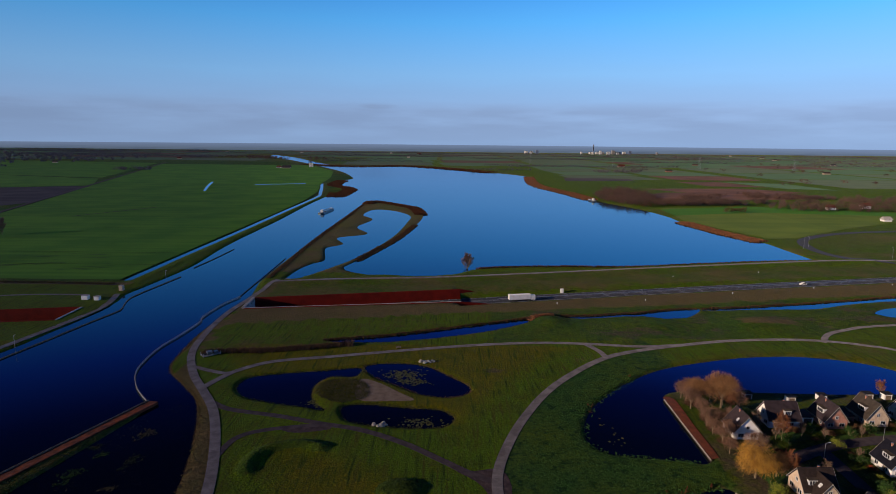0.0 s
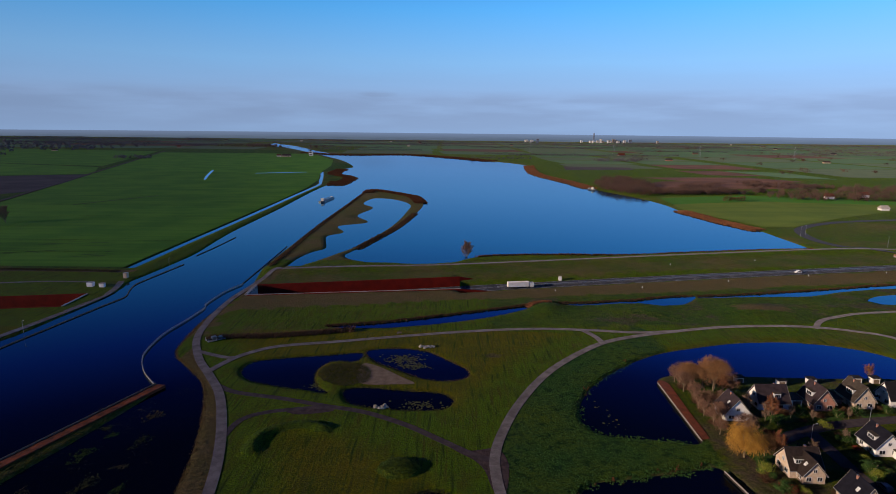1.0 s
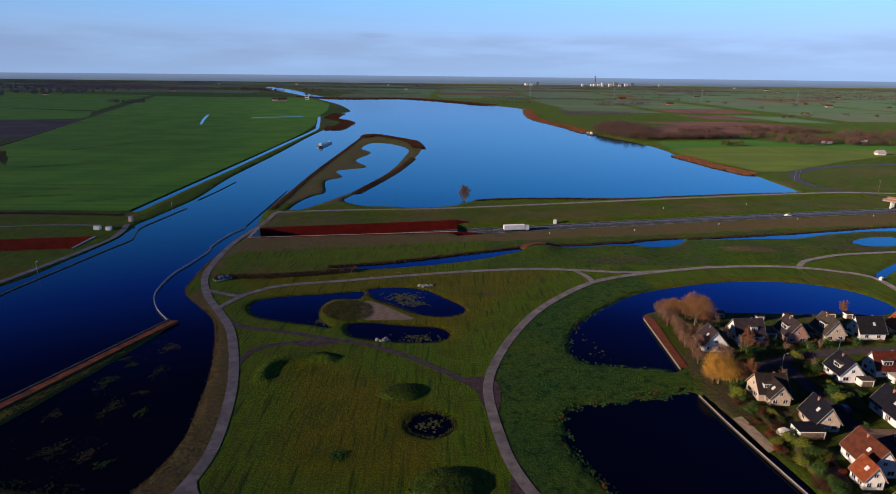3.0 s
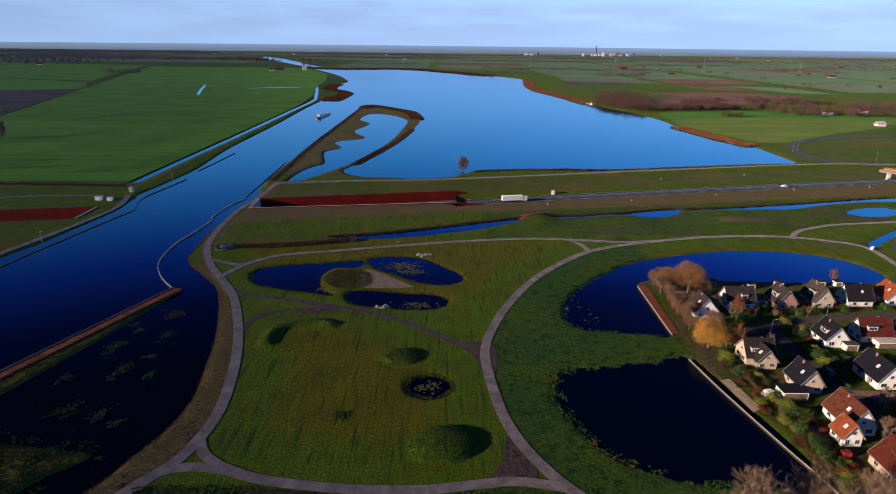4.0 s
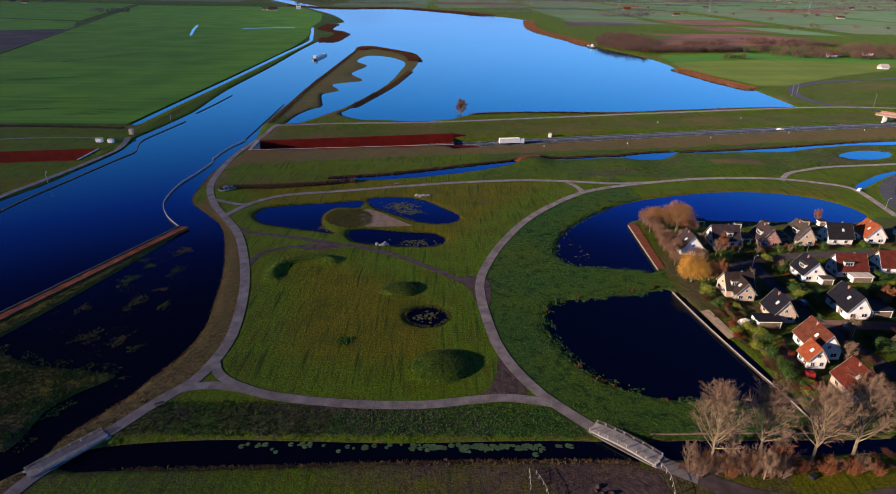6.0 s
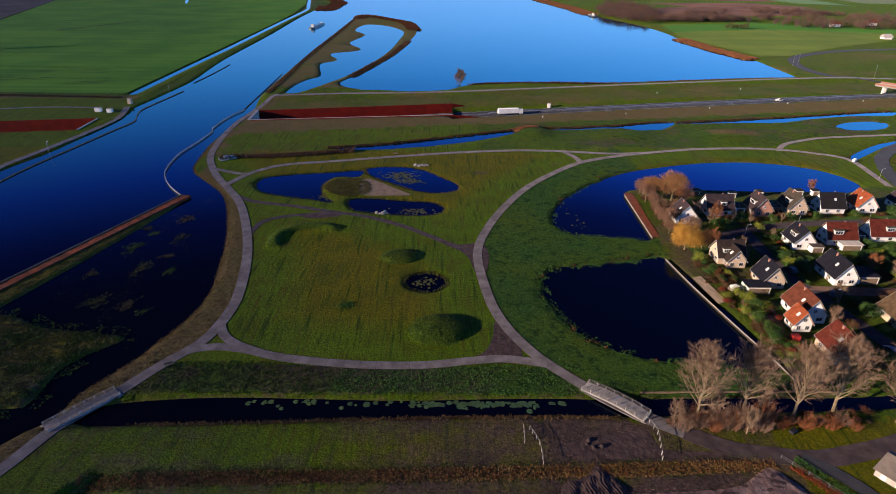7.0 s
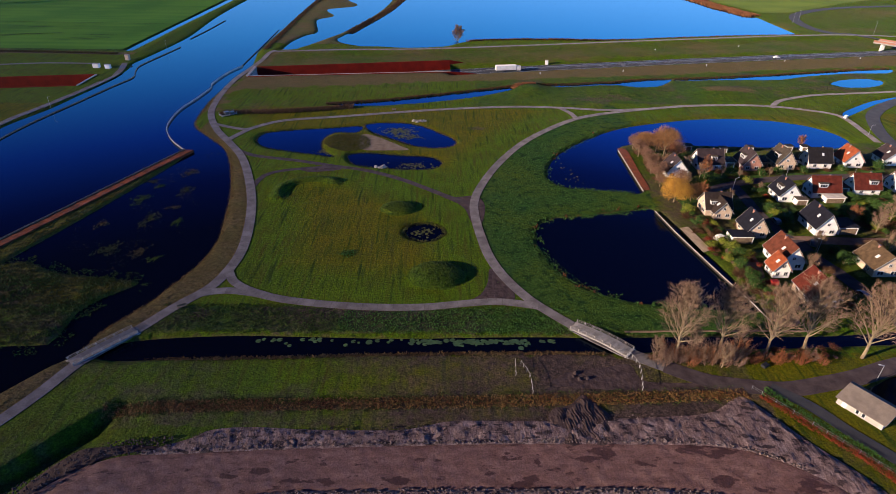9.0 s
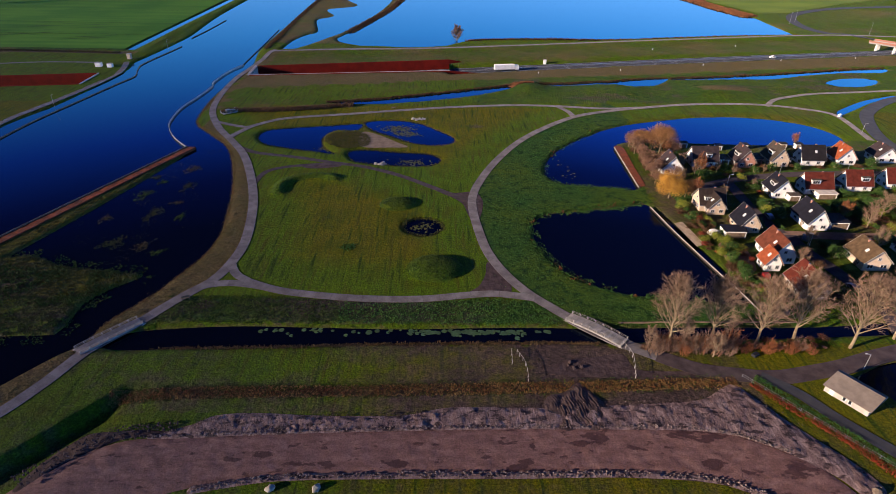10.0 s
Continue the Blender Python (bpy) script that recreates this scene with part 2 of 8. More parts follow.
def earth(name, base, pale, wet, scale, wetness, streak, bump):
    """Worked soil: mottled, streaked along its length, with sharp-edged wet patches."""
    m = bpy.data.materials.new(name)
    m.use_nodes = True
    nt = m.node_tree
    b = nt.nodes["Principled BSDF"]
    b.inputs["Roughness"].default_value, b.inputs["Specular IOR Level"].default_value = 0.8, 0.25
    b.inputs["Diffuse Roughness"].default_value = 1.0
    N = nt.nodes.new
    geo = N("ShaderNodeNewGeometry")

    def field_of(sc, detail, rough, lo, hi):
        mp, n, r = N("ShaderNodeMapping"), N("ShaderNodeTexNoise"), N("ShaderNodeMapRange")
        mp.inputs["Scale"].default_value = sc
        n.inputs["Scale"].default_value, n.inputs["Detail"].default_value, n.inputs["Roughness"].default_value = 1.0, detail, rough
        r.inputs["From Min"].default_value, r.inputs["From Max"].default_value = lo, hi
        link(nt, geo.outputs["Position"], mp.inputs[0])
        link(nt, mp.outputs[0], n.inputs["Vector"])
        link(nt, n.outputs["Fac"], r.inputs["Value"])
        return r.outputs[0], n.outputs["Fac"]

    def mix(f, a, c):
        x = N("ShaderNodeMix")
        x.data_type = "RGBA"
        for v, k in ((f, "Factor"), (a, "A"), (c, "B")):
            if isinstance(v, tuple):
                x.inputs[k].default_value = (*v, 1)
            else:
                link(nt, v, x.inputs[k])
        return x.outputs["Result"]

    f1, _ = field_of((scale, scale, scale), 5, 0.6, 0.35, 0.65)
    f2, ruts = field_of(streak, 4, 0.6, 0.40, 0.62)
    _, soak = field_of((scale * 0.9, scale * 2.0, scale), 6, 0.62, wetness, wetness + 0.05)
    wa, wsum, f3 = N("ShaderNodeAttribute"), N("ShaderNodeMath"), N("ShaderNodeMapRange")
    wa.attribute_name = "soaked"
    wsum.operation = "MULTIPLY_ADD"
    wsum.inputs[1].default_value = 0.17
    link(nt, wa.outputs["Fac"], wsum.inputs[0])
    link(nt, soak, wsum.inputs[2])
    f3.inputs["From Min"].default_value, f3.inputs["From Max"].default_value = wetness, wetness + 0.05
    link(nt, wsum.outputs[0], f3.inputs["Value"])
    f3 = f3.outputs[0]
    f4, grit = field_of((3.2, 3.2, 3.2), 4, 0.7, 0.35, 0.65)
    col = mix(f1, base, pale)
    col = mix(f2, col, tuple(0.82 * v for v in base))
    col = mix(f3, col, wet)
    dark = N("ShaderNodeMix")
    dark.data_type, dark.blend_type = "RGBA", "MULTIPLY"
    dark.inputs["Factor"].default_value = 0.4
    link(nt, col, dark.inputs["A"])
    link(nt, f4, dark.inputs["B"])
    link(nt, dark.outputs["Result"], b.inputs["Base Color"])
    add, bp = N("ShaderNodeMath"), N("ShaderNodeBump")
    add.operation = "ADD"
    link(nt, ruts, add.inputs[0])
    link(nt, grit, add.inputs[1])
    bp.inputs["Distance"].default_value = bump
    link(nt, add.outputs[0], bp.inputs["Height"])
    link(nt, bp.outputs[0], b.inputs["Normal"])
    return m


M_MUD = earth("wet_mud", (0.205, 0.108, 0.094), (0.265, 0.155, 0.134), (0.080, 0.038, 0.036), 0.24, 0.605, (0.35, 0.8, 1.0), 0.10)
M_REDWALL = material("red_oxide_wall", (0.165, 0.012, 0.007), (0.11, 0.009, 0.006), scale=0.2, rough=0.85, bump=0.02, spec=0.1)
M_CONC = material("pale_concrete", (0.40, 0.37, 0.34), (0.30, 0.27, 0.25), scale=0.5, bump=0.01)
M_STEEL = material("galvanised_steel", (0.45, 0.46, 0.47), rough=0.45, metal=0.7, scale=2)
M_WOOD = material("weathered_timber", (0.20, 0.15, 0.10), (0.12, 0.085, 0.06), scale=1.2, bump=0.02)
M_REDWOOD = material("red_brown_timber", (0.22, 0.055, 0.022), (0.070, 0.024, 0.013), scale=0.35, bump=0.06, bump_scale=3.0, per_object=0.2)


# ---- geometry helpers ----
def curve(pts, step, closed=False):
    """A smooth line through points, resampled evenly."""
    p = np.array(pts, float)
    n = len(p)
    out = []
    for i in range(n if closed else n - 1):
        a, b, c, d = (p[(i + k) % n] if closed else p[min(max(i + k, 0), n - 1)] for k in (-1, 0, 1, 2))
        m = max(1, int(round(np.linalg.norm(c - b) / step)))
        m1, m2 = (c - a) * 0.5, (d - b) * 0.5
        lim = np.linalg.norm(c - b)
        m1, m2 = (v * min(1, 1.2 * lim / max(np.linalg.norm(v), 1e-6)) for v in (m1, m2))
        for k in range(m):
            u = k / m
            out.append((2 * u**3 - 3 * u**2 + 1) * b + (u**3 - 2 * u**2 + u) * m1 + (3 * u**2 - 2 * u**3) * c + (u**3 - u**2) * m2)
    if not closed:
        out.append(p[-1])
    return np.array(out)


def inside(P, poly):
    x, y = P[:, 0], P[:, 1]
    r = np.zeros(len(P), bool)
    a, b = poly, np.roll(poly, -1, 0)
    if not ((P > poly.min(0)) & (P < poly.max(0))).all(1).any():
        return r
    for (x0, y0), (x1, y1) in zip(a, b):
        if y0 != y1:
            r ^= ((y0 > y) != (y1 > y)) & (x < (x1 - x0) * (y - y0) / (y1 - y0) + x0)
    return r


def line_dist(P, line, reach=1e9):
    """Distance of points from a polyline."""
    d = np.full(len(P), 1e9)
    lo, hi = line.min(0) - reach, line.max(0) + reach
    sel = np.where(((P > lo) & (P < hi)).all(1))[0]
    if len(sel) == 0:
        return d
    q = P[sel]
    best = np.full(len(q), 1e18)
    for a, b in zip(line[:-1], line[1:]):
        ab = b - a
        u = np.clip(((q - a) @ ab) / max(ab @ ab, 1e-12), 0, 1)
        e = q - a - u[:, None] * ab
        best = np.minimum(best, (e * e).sum(1))
    d[sel] = np.sqrt(best)
    return d


def signed(P, poly, reach=20.0):
    """Distance inside (+) or outside (-) a closed outline."""
    d = line_dist(P, np.vstack([poly, poly[:1]]), reach)
    return np.where(inside(P, poly), np.minimum(d, 1e8), -d)


def mesh_object(name, verts, faces, mats, parent=None, smooth=False, idx=None):
    me = bpy.data.meshes.new(name)
    me.from_pydata([tuple(v) for v in verts], [], [tuple(f) for f in faces])
    for m in mats if isinstance(mats, (list, tuple)) else [mats]:
        me.materials.append(m)
    if idx is not None:
        me.polygons.foreach_set("material_index", np.array(idx, np.int32))
    if smooth:
        me.polygons.foreach_set("use_smooth", np.ones(len(me.polygons), bool))
    me.update()
    ob = new(name, me)
    ob.parent = parent
    return ob


def part(name, bm, mat, parent, label="", smooth=False):
    me = bpy.data.meshes.new(name)
    bmesh.ops.recalc_face_normals(bm, faces=bm.faces)
    bm.to_mesh(me)
    bm.free()
    for m in mat if isinstance(mat, (list, tuple)) else [mat]:
        me.materials.append(m)
    if smooth:
        me.polygons.foreach_set("use_smooth", np.ones(len(me.polygons), bool))
    ob = new(name, me)
    ob.parent = parent
    return tagged(ob, label)


def box(bm, x0, y0, z0, x1, y1, z1, m=None, mat=0):
    vs = [bm.verts.new(v) for v in ((x0, y0, z0), (x1, y0, z0), (x1, y1, z0), (x0, y1, z0), (x0, y0, z1), (x1, y0, z1), (x1, y1, z1), (x0, y1, z1))]
    if m is not None:
        for v in vs:
            v.co = m @ v.co
    for f in ((0, 3, 2, 1), (4, 5, 6, 7), (0, 1, 5, 4), (1, 2, 6, 5), (2, 3, 7, 6), (3, 0, 4, 7)):
        bm.faces.new([vs[i] for i in f]).material_index = mat
    return vs


def prism(bm, outline, z0, z1):
    lo, hi = [bm.verts.new((x, y, z0)) for x, y in outline], [bm.verts.new((x, y, z1)) for x, y in outline]
    n = len(outline)
    bm.faces.new(hi), bm.faces.new(lo[::-1])
    for i in range(n):
        bm.faces.new((lo[i], lo[(i + 1) % n], hi[(i + 1) % n], hi[i]))


def empty(name, x=0, y=0, z=0, rz=0):
    ob = new(name)
    ob.empty_display_size = 0.5
    ob.matrix_world = pose(x, y, z, 0, 0, rz)
    return ob


# ---- plan ----
# plan outlines, in metres: x to the east of the first camera, y ahead
CANAL_WEST = [(-215, -300), (-200, 0), (-184.5, 158.2), (-186.6, 199.9), (-180.4, 232.1), (-178.3, 262.2), (-177.1, 281.3), (-177.7, 300.9), (-180.8, 313.8), (-179.2, 333.9), (-176.9, 368.5), (-176.5, 395.0), (-183.0, 479.0), (-185.0, 628.0), (-191.0, 825.0), (-188.0, 980.0), (-176.0, 907.0), (-178.0, 1051.0), (-224.0, 1144.0), (-232.0, 1279.0), (-222.0, 1362.0), (-295.0, 1634.0), (-400.0, 1905.0), (-532.0, 2224.0), (-729.0, 2667.0), (-952.0, 3098.0)]
LAKE_NORTH = [(-1053.0, 3539.0), (-761.0, 2944.0), (-503.0, 2292.0), (-342.0, 2007.0), (-170.0, 2072.0), (-45.0, 1962.0), (127.0, 1682.0), (206.0, 1475.0), (183.0, 1197.0), (213.0, 989.0), (223.0, 892.0), (246.0, 805.0), (260.0, 752.0), (266.0, 688.0), (262.0, 620.0), (270.0, 576.0), (284.0, 525.0), (283.0, 469.0), (281.0, 429.0)]
LAKE_SOUTH = [(221.0, 420.0), (173.8, 410.0), (129.2, 400.3), (88.6, 400.4), (47.5, 396.7), (21.0, 390.0), (6.9, 375.3), (-4.4, 368.2), (-15.4, 362.9), (-34.5, 370.2), (-53.5, 371.1), (-68.3, 382.5), (-71.8, 393.3)]
SPIT_OUTER = [(-61.8, 430.4), (-47.0, 503.0), (-34.0, 592.0), (-29.0, 682.0), (-44.0, 759.0), (-75.0, 806.0), (-107.0, 843.0), (-117.0, 795.0), (-119.0, 654.0), (-119.0, 531.0), (-118.0, 446.0), (-117.6, 383.9), (-116.3, 349.6)]
CANAL_EAST = [(-109.3, 310.6), (-110.5, 296.6), (-111.8, 277.0), (-111.8, 249.9), (-108.9, 221.7), (-105.1, 207.4), (-93.6, 193.5), (-84.4, 182.1), (-77.0, 165.7), (-70.1, 144.1), (-65.6, 123.1), (-63.4, 108.8), (-64.8, 96.5), (-68.7, 84.9), (-70.3, 80.1), (-76.9, 67.8), (-77.8, 61.3), (-81.8, 57.0), (-88.2, 47.7), (-94.8, 37.8), (-110, 5), (-125, -60), (-145, -300)]
POOL = [(-94.0, 735.0), (-67.0, 725.0), (-44.0, 676.0), (-44.0, 608.0), (-49.0, 532.0), (-58.0, 472.0), (-69.1, 421.3), (-78.8, 394.8), (-89.0, 369.6), (-97.8, 353.3), (-102.3, 350.1), (-101.3, 381.1), (-96.4, 401.7), (-90.1, 416.1), (-99.0, 464.0), (-89.0, 484.0), (-99.0, 516.0), (-76.0, 540.0), (-92.0, 584.0), (-84.0, 642.0), (-100.0, 682.0)]
MOAT_UPPER = [(74.1, 147.5), (62.1, 147.2), (47.1, 149.7), (42.3, 156.5), (43.2, 166.2), (50.4, 181.1), (64.4, 197.3), (83.2, 211.9), (104.3, 220.6), (125.5, 226.4), (148.0, 227.4), (167.1, 221.6), (177.5, 211.0), (178.9, 198.0), (168.4, 190.9), (156.6, 191.8), (139.0, 191.2), (119.6, 191.8), (100.2, 192.5), (85.7, 193.3), (75.3, 186.4)]
MOAT_LOWER = [(73.5, 132.2), (62.0, 131.1), (48.0, 128.3), (38.1, 126.1), (33.3, 121.3), (31.3, 114.6), (32.1, 104.5), (36.2, 93.8), (42.6, 86.4), (50.7, 82.3), (61.2, 80.0), (73.5, 78.9), (83.1, 79.8)]
POND_A = [(-74.3, 193.0), (-72.2, 201.4), (-60.7, 205.5), (-46.0, 208.4), (-33.1, 211.2), (-33.9, 202.9), (-42.6, 202.6), (-46.8, 195.3), (-45.6, 184.1), (-39.6, 175.7), (-45.5, 177.3), (-60.1, 181.1), (-69.2, 185.2)]
POND_B = [(-31.2, 212.8), (-21.2, 216.3), (-8.0, 213.7), (2.5, 202.8), (8.6, 194.6), (7.3, 188.5), (0.1, 185.7), (-9.4, 188.6), (-17.1, 195.1), (-26.3, 202.5)]
POND_C = [(-33.8, 178.3), (-25.2, 179.8), (-13.6, 177.7), (-2.0, 176.3), (2.8, 170.6), (-0.7, 164.8), (-10.5, 164.0), (-23.8, 165.8), (-31.9, 169.5)]
POND_D = [(-8.7, 116.3), (-7.1, 120.4), (-2.8, 122.1), (1.7, 120.6), (3.4, 116.6), (1.8, 113.0), (-2.5, 111.1), (-6.8, 112.8)]
DITCH_SOUTH = [(-67.4, 65.4), (-47.5, 67.5), (-27.1, 67.3), (-6.8, 66.9), (13.7, 67.6), (28.8, 67.8), (41.2, 67.5), (55.2, 68.1), (76.1, 68.3), (97.6, 69.0), (126.7, 72.0), (123.4, 67.5), (95.3, 65.1), (74.2, 64.1), (53.5, 63.0), (41.3, 62.3), (20.0, 62.5), (-6.4, 61.6), (-32.3, 60.6), (-51.4, 59.8), (-69.6, 59.0), (-75.2, 61.3)]
DITCH_A = [(-53.6, 241.9), (-30.8, 247.1), (-14.4, 253.1), (8.6, 262.5), (26.9, 270.3), (41.1, 276.0), (40.6, 271.8), (23.1, 259.1), (5.6, 250.9), (-11.2, 245.0), (-30.2, 240.9)]
DITCH_B = [(58.1, 280.4), (74.6, 282.1), (91.3, 286.1), (99.5, 286.9), (108.6, 290.7), (122.8, 294.8), (134.8, 296.4), (129.5, 288.0), (121.3, 280.9), (111.2, 279.0), (101.4, 282.5), (87.1, 282.0), (70.7, 278.1)]
DITCH_C = [(136.3, 295.9), (164.5, 300.5), (194.6, 307.3), (226.3, 315.0), (255.7, 322.8), (283.6, 328.1), (276.4, 318.2), (251.1, 315.9), (222.3, 308.3), (209.0, 302.8), (196.7, 298.6), (172.9, 297.2), (135.6, 294.1)]
POOL_D = [(225.1, 291.3), (233.8, 298.8), (245.8, 302.9), (256.2, 303.3), (260.1, 298.5), (252.7, 290.0), (240.2, 285.0), (227.9, 285.7)]
DITCH_E = [(200.8, 239.0), (211.9, 248.0), (225.8, 257.7), (236.3, 262.8), (250.0, 268.3), (246.1, 263.1), (232.0, 256.9), (221.9, 250.1), (209.9, 240.9), (198.0, 232.3)]
MARSH = [(-127.6, 90.2), (-119.3, 96.1), (-110.9, 97.8), (-100.3, 92.9), (-88.4, 90.9), (-76.8, 88.8), (-81.6, 82.9), (-85.6, 76.7), (-85.6, 66.6), (-86.2, 64.1), (-98.0, 63.1), (-107.5, 60.3)]
PATH_WEST = [(-87.5, 33.9), (-83.0, 39.9), (-79.0, 48.4), (-75.1, 59.1), (-68.1, 68.9), (-64.1, 75.8), (-60.4, 81.2), (-57.0, 86.4), (-55.0, 94.3), (-54.5, 105.1), (-56.9, 120.9), (-60.9, 137.2), (-67.4, 156.1), (-75.0, 173.6), (-83.9, 187.7), (-93.0, 201.1), (-100.7, 216.0), (-105.1, 228.3), (-107.6, 241.7), (-109.7, 261.5), (-110.5, 283.9), (-108.7, 305.5), (-106.3, 335.8), (-100.1, 355.6)]
PATH_LOOP = [(-64.1, 75.8), (-59.4, 82.5), (-52.7, 84.6), (-44.9, 83.5), (-37.0, 81.0), (-24.9, 79.0), (-13.2, 78.1), (-1.6, 78.3), (8.6, 79.9), (16.0, 80.8), (21.9, 80.1), (26.9, 78.9)]
PATH_LINK = [(-55.0, 94.3), (-52.3, 89.2), (-47.7, 85.5), (-41.8, 82.7)]
PATH_RIGHT = [(34.8, 70.6), (30.0, 75.8), (25.0, 81.9), (19.9, 91.2), (16.4, 101.6), (14.6, 113.2), (13.4, 126.4), (13.7, 136.9), (16.5, 148.5), (23.5, 167.0), (34.8, 188.6), (48.4, 206.6), (65.1, 223.0), (82.8, 232.2), (104.5, 239.4), (126.6, 245.1), (150.8, 247.1), (167.9, 246.0), (182.9, 241.1), (194.8, 231.8), (192.3, 207.1), (190.5, 197.2)]
PATH_TOP = [(-86.1, 189.6), (-82.6, 199.4), (-78.5, 206.9), (-68.0, 215.8), (-42.9, 222.5), (-16.7, 229.6), (10.8, 236.1), (39.2, 240.1), (61.8, 239.3), (83.9, 236.7), (104.5, 239.4)]
PATH_SPUR = [(-98.6, 210.6), (-82.6, 203.7), (-77.7, 208.4)]
PATH_TLINK = [(60.4, 239.3), (64.4, 230.6), (65.5, 222.2)]
PATH_MID = [(-77.9, 179.6), (-69.7, 174.4), (-53.1, 170.2), (-39.0, 165.6), (-25.5, 161.6), (-12.1, 154.1), (-1.5, 145.6), (6.5, 138.9), (13.4, 134.7)]
PATH_MID2 = [(-63.2, 145.4), (-61.5, 155.8), (-55.3, 160.7), (-43.0, 163.8), (-36.7, 164.5)]
PATH_SOUTH = [(34.8, 70.6), (44.5, 62.2), (51.7, 57.6), (59.2, 53.4), (67.2, 51.7), (75.6, 50.9), (83.9, 52.4), (92.9, 54.6), (101.2, 57.5), (112.8, 60.9)]
PATH_SE = [(72.1, 51.4), (77.9, 45.9), (82.2, 39.0), (90.0, 28.9)]
PATH_NE = [(167.5, 244.0), (174.9, 253.3), (184.1, 259.3), (203.4, 266.8), (244.5, 274.4), (270.0, 278.5)]
WEST_ROAD = [(-185.4, 177.7), (-189.4, 204.7), (-183.7, 238.1), (-179.8, 268.7), (-179.0, 292.3), (-185.4, 314.5)]
REEDHUMP = [(-45.3, 188.4), (-44.1, 197.1), (-35.2, 199.9), (-28.8, 196.2), (-26.5, 185.9), (-32.4, 180.6), (-39.1, 181.6)]
REED_ROW = [(-64.4, 44.9), (-40.6, 45.9), (-17.3, 46.4), (6.4, 47.0), (30.4, 47.9), (48.8, 48.7), (66.2, 49.5)]
DIKE_ROAD = [(-106.6, 341.4), (-64.3, 349.5), (-12.5, 355.1), (49.4, 368.1), (178.5, 398.4), (299.0, 423.0), (364.0, 420.0)]
LOCAL_LOOP = [(583.0, 625.0), (472.0, 588.0), (409.0, 573.0), (362.0, 551.0), (327.0, 522.0), (310.0, 486.0), (307.0, 451.0), (322.0, 424.0), (358.0, 401.0)]
QUAY_U = [(74.8, 184.8), (73.6, 146.2)]
QUAY_L = [(73.0, 131.1), (75.4, 114.5), (79.3, 93.6), (81.9, 81.4), (83.1, 73.0)]
STAKES = [(-99.8, 180.1), (-108.3, 190.1), (-115.4, 202.4), (-118.6, 213.7), (-120.3, 230.5), (-118.8, 247.9), (-118.1, 266.5), (-120.1, 272.8), (-118.9, 295.8), (-115.1, 311.4)]
ROAD_E = [(278.6, 275.8), (240.9, 258.1), (215.8, 238.0), (204.5, 220.5), (196.2, 197.8), (196.3, 178.3)]

WL = -0.6       # water level


def road_y(x):
    """Axis of the main road, which runs down into the trough under the canal."""
    return 317.5 + 0.177 * (np.asarray(x, float) - 7)


def road_z(x):
    return np.interp(x, [-250, -189, -105, 8, 80, 155, 240, 320], [-6.3, -6.6, -6.3, -3.7, -2.6, -1.5, -0.6, 0.0])


BIG = np.vstack([curve(s, 3.0) for s in (CANAL_WEST, LAKE_NORTH, LAKE_SOUTH, SPIT_OUTER, CANAL_EAST)])
WATERS = [("lake_and_canal", BIG, "deep blue open canal and lake under a clear sky")]
for outline, step, text in (
        (POOL, 2.5, "shallow blue pool held inside the curved spit"), (MOAT_UPPER, 1.5, "dark blue moat round the village"), (MOAT_LOWER, 1.5, "dark still moat beside the village quay"),
        (POND_A, 1, "dark marsh pond in the park"), (POND_B, 1, "dark marsh pond with pondweed in the park"), (POND_C, 1, "dark marsh pond with pondweed in the park"), (POND_D, 1, "small round dark pond in the lawn"),
        (DITCH_SOUTH, 1.5, "dark narrow ditch with lily pads"), (DITCH_A, 1.5, "blue ditch below the road bank"), (DITCH_B, 1.5, "blue ditch below the road bank"), (DITCH_C, 2, "long blue ditch along the main road"),
        (((91.9, 50.3), (96.5, 53.0), (102.2, 55.6), (112, 57.5), (114.4, 55), (104.3, 42.0), (97.5, 45.0), (96.8, 46.7)), 1.5, "dark still pond behind the shed"), (POOL_D, 1.5, "oval blue pool in the grass"), (DITCH_E, 1.5, "narrow ditch beside the village road"), ([(-200.5, 348), (-201.5, 430), (-202, 545), (-204.5, 726), (-207, 913), (-220, 985), (-240, 1090), (-266, 1205), (-260, 1207), (-234, 1088), (-213, 980), (-201.5, 910), (-199, 723), (-197, 550), (-197, 428), (-196.5, 349)], 3, "straight pale blue ditch behind the canal dike")):
    WATERS.append(("pond", curve(outline, step, True), text))

JETTY_DIR = np.array([27.4, 73.1]) / np.hypot(27.4, 73.1)
JN = np.array([JETTY_DIR[1], -JETTY_DIR[0]])


def along(s, off):
    """A place by the timber jetty: s metres from its head, off metres towards the park."""
    p = np.array([-98.9, 180.1]) - s * JETTY_DIR + off * JN
    return (p[0], p[1])


ISLANDS = [curve([along(1, 0.4), along(40, 0.4), along(90, 0.4), along(170, 0.4), along(170, 13), along(90, 11.5), along(60, 10), along(30, 7.5), along(8, 4.5)], 2, True),
           curve(MARSH, 2, True)]
MOUNDS = [(-11.5, 131.2, 5.7, 4.8, 1.4), (1.3, 92.4, 7.6, 6.6, 1.9)]
HUMMOCKS = [(153, 267, 24, 13, 2.4), (100, 266, 20, 10, 1.4), (51, 271, 9, 10, 2.0), (196, 276, 18, 9, 1.3)]
CRESCENT = curve(((-52.9, 138.9), (-53.4, 143.2), (-51.9, 148.3), (-47.3, 151.9), (-41.2, 153.2), (-35.4, 151.2)), 1.2)
T_RIGHT = np.array([(-106, 308.5), (8, 331), (8, 304.2), (-105, 288)])
T_LEFT = np.array([(-260, 275), (-189, 287.5), (-188, 266), (-260, 254)])
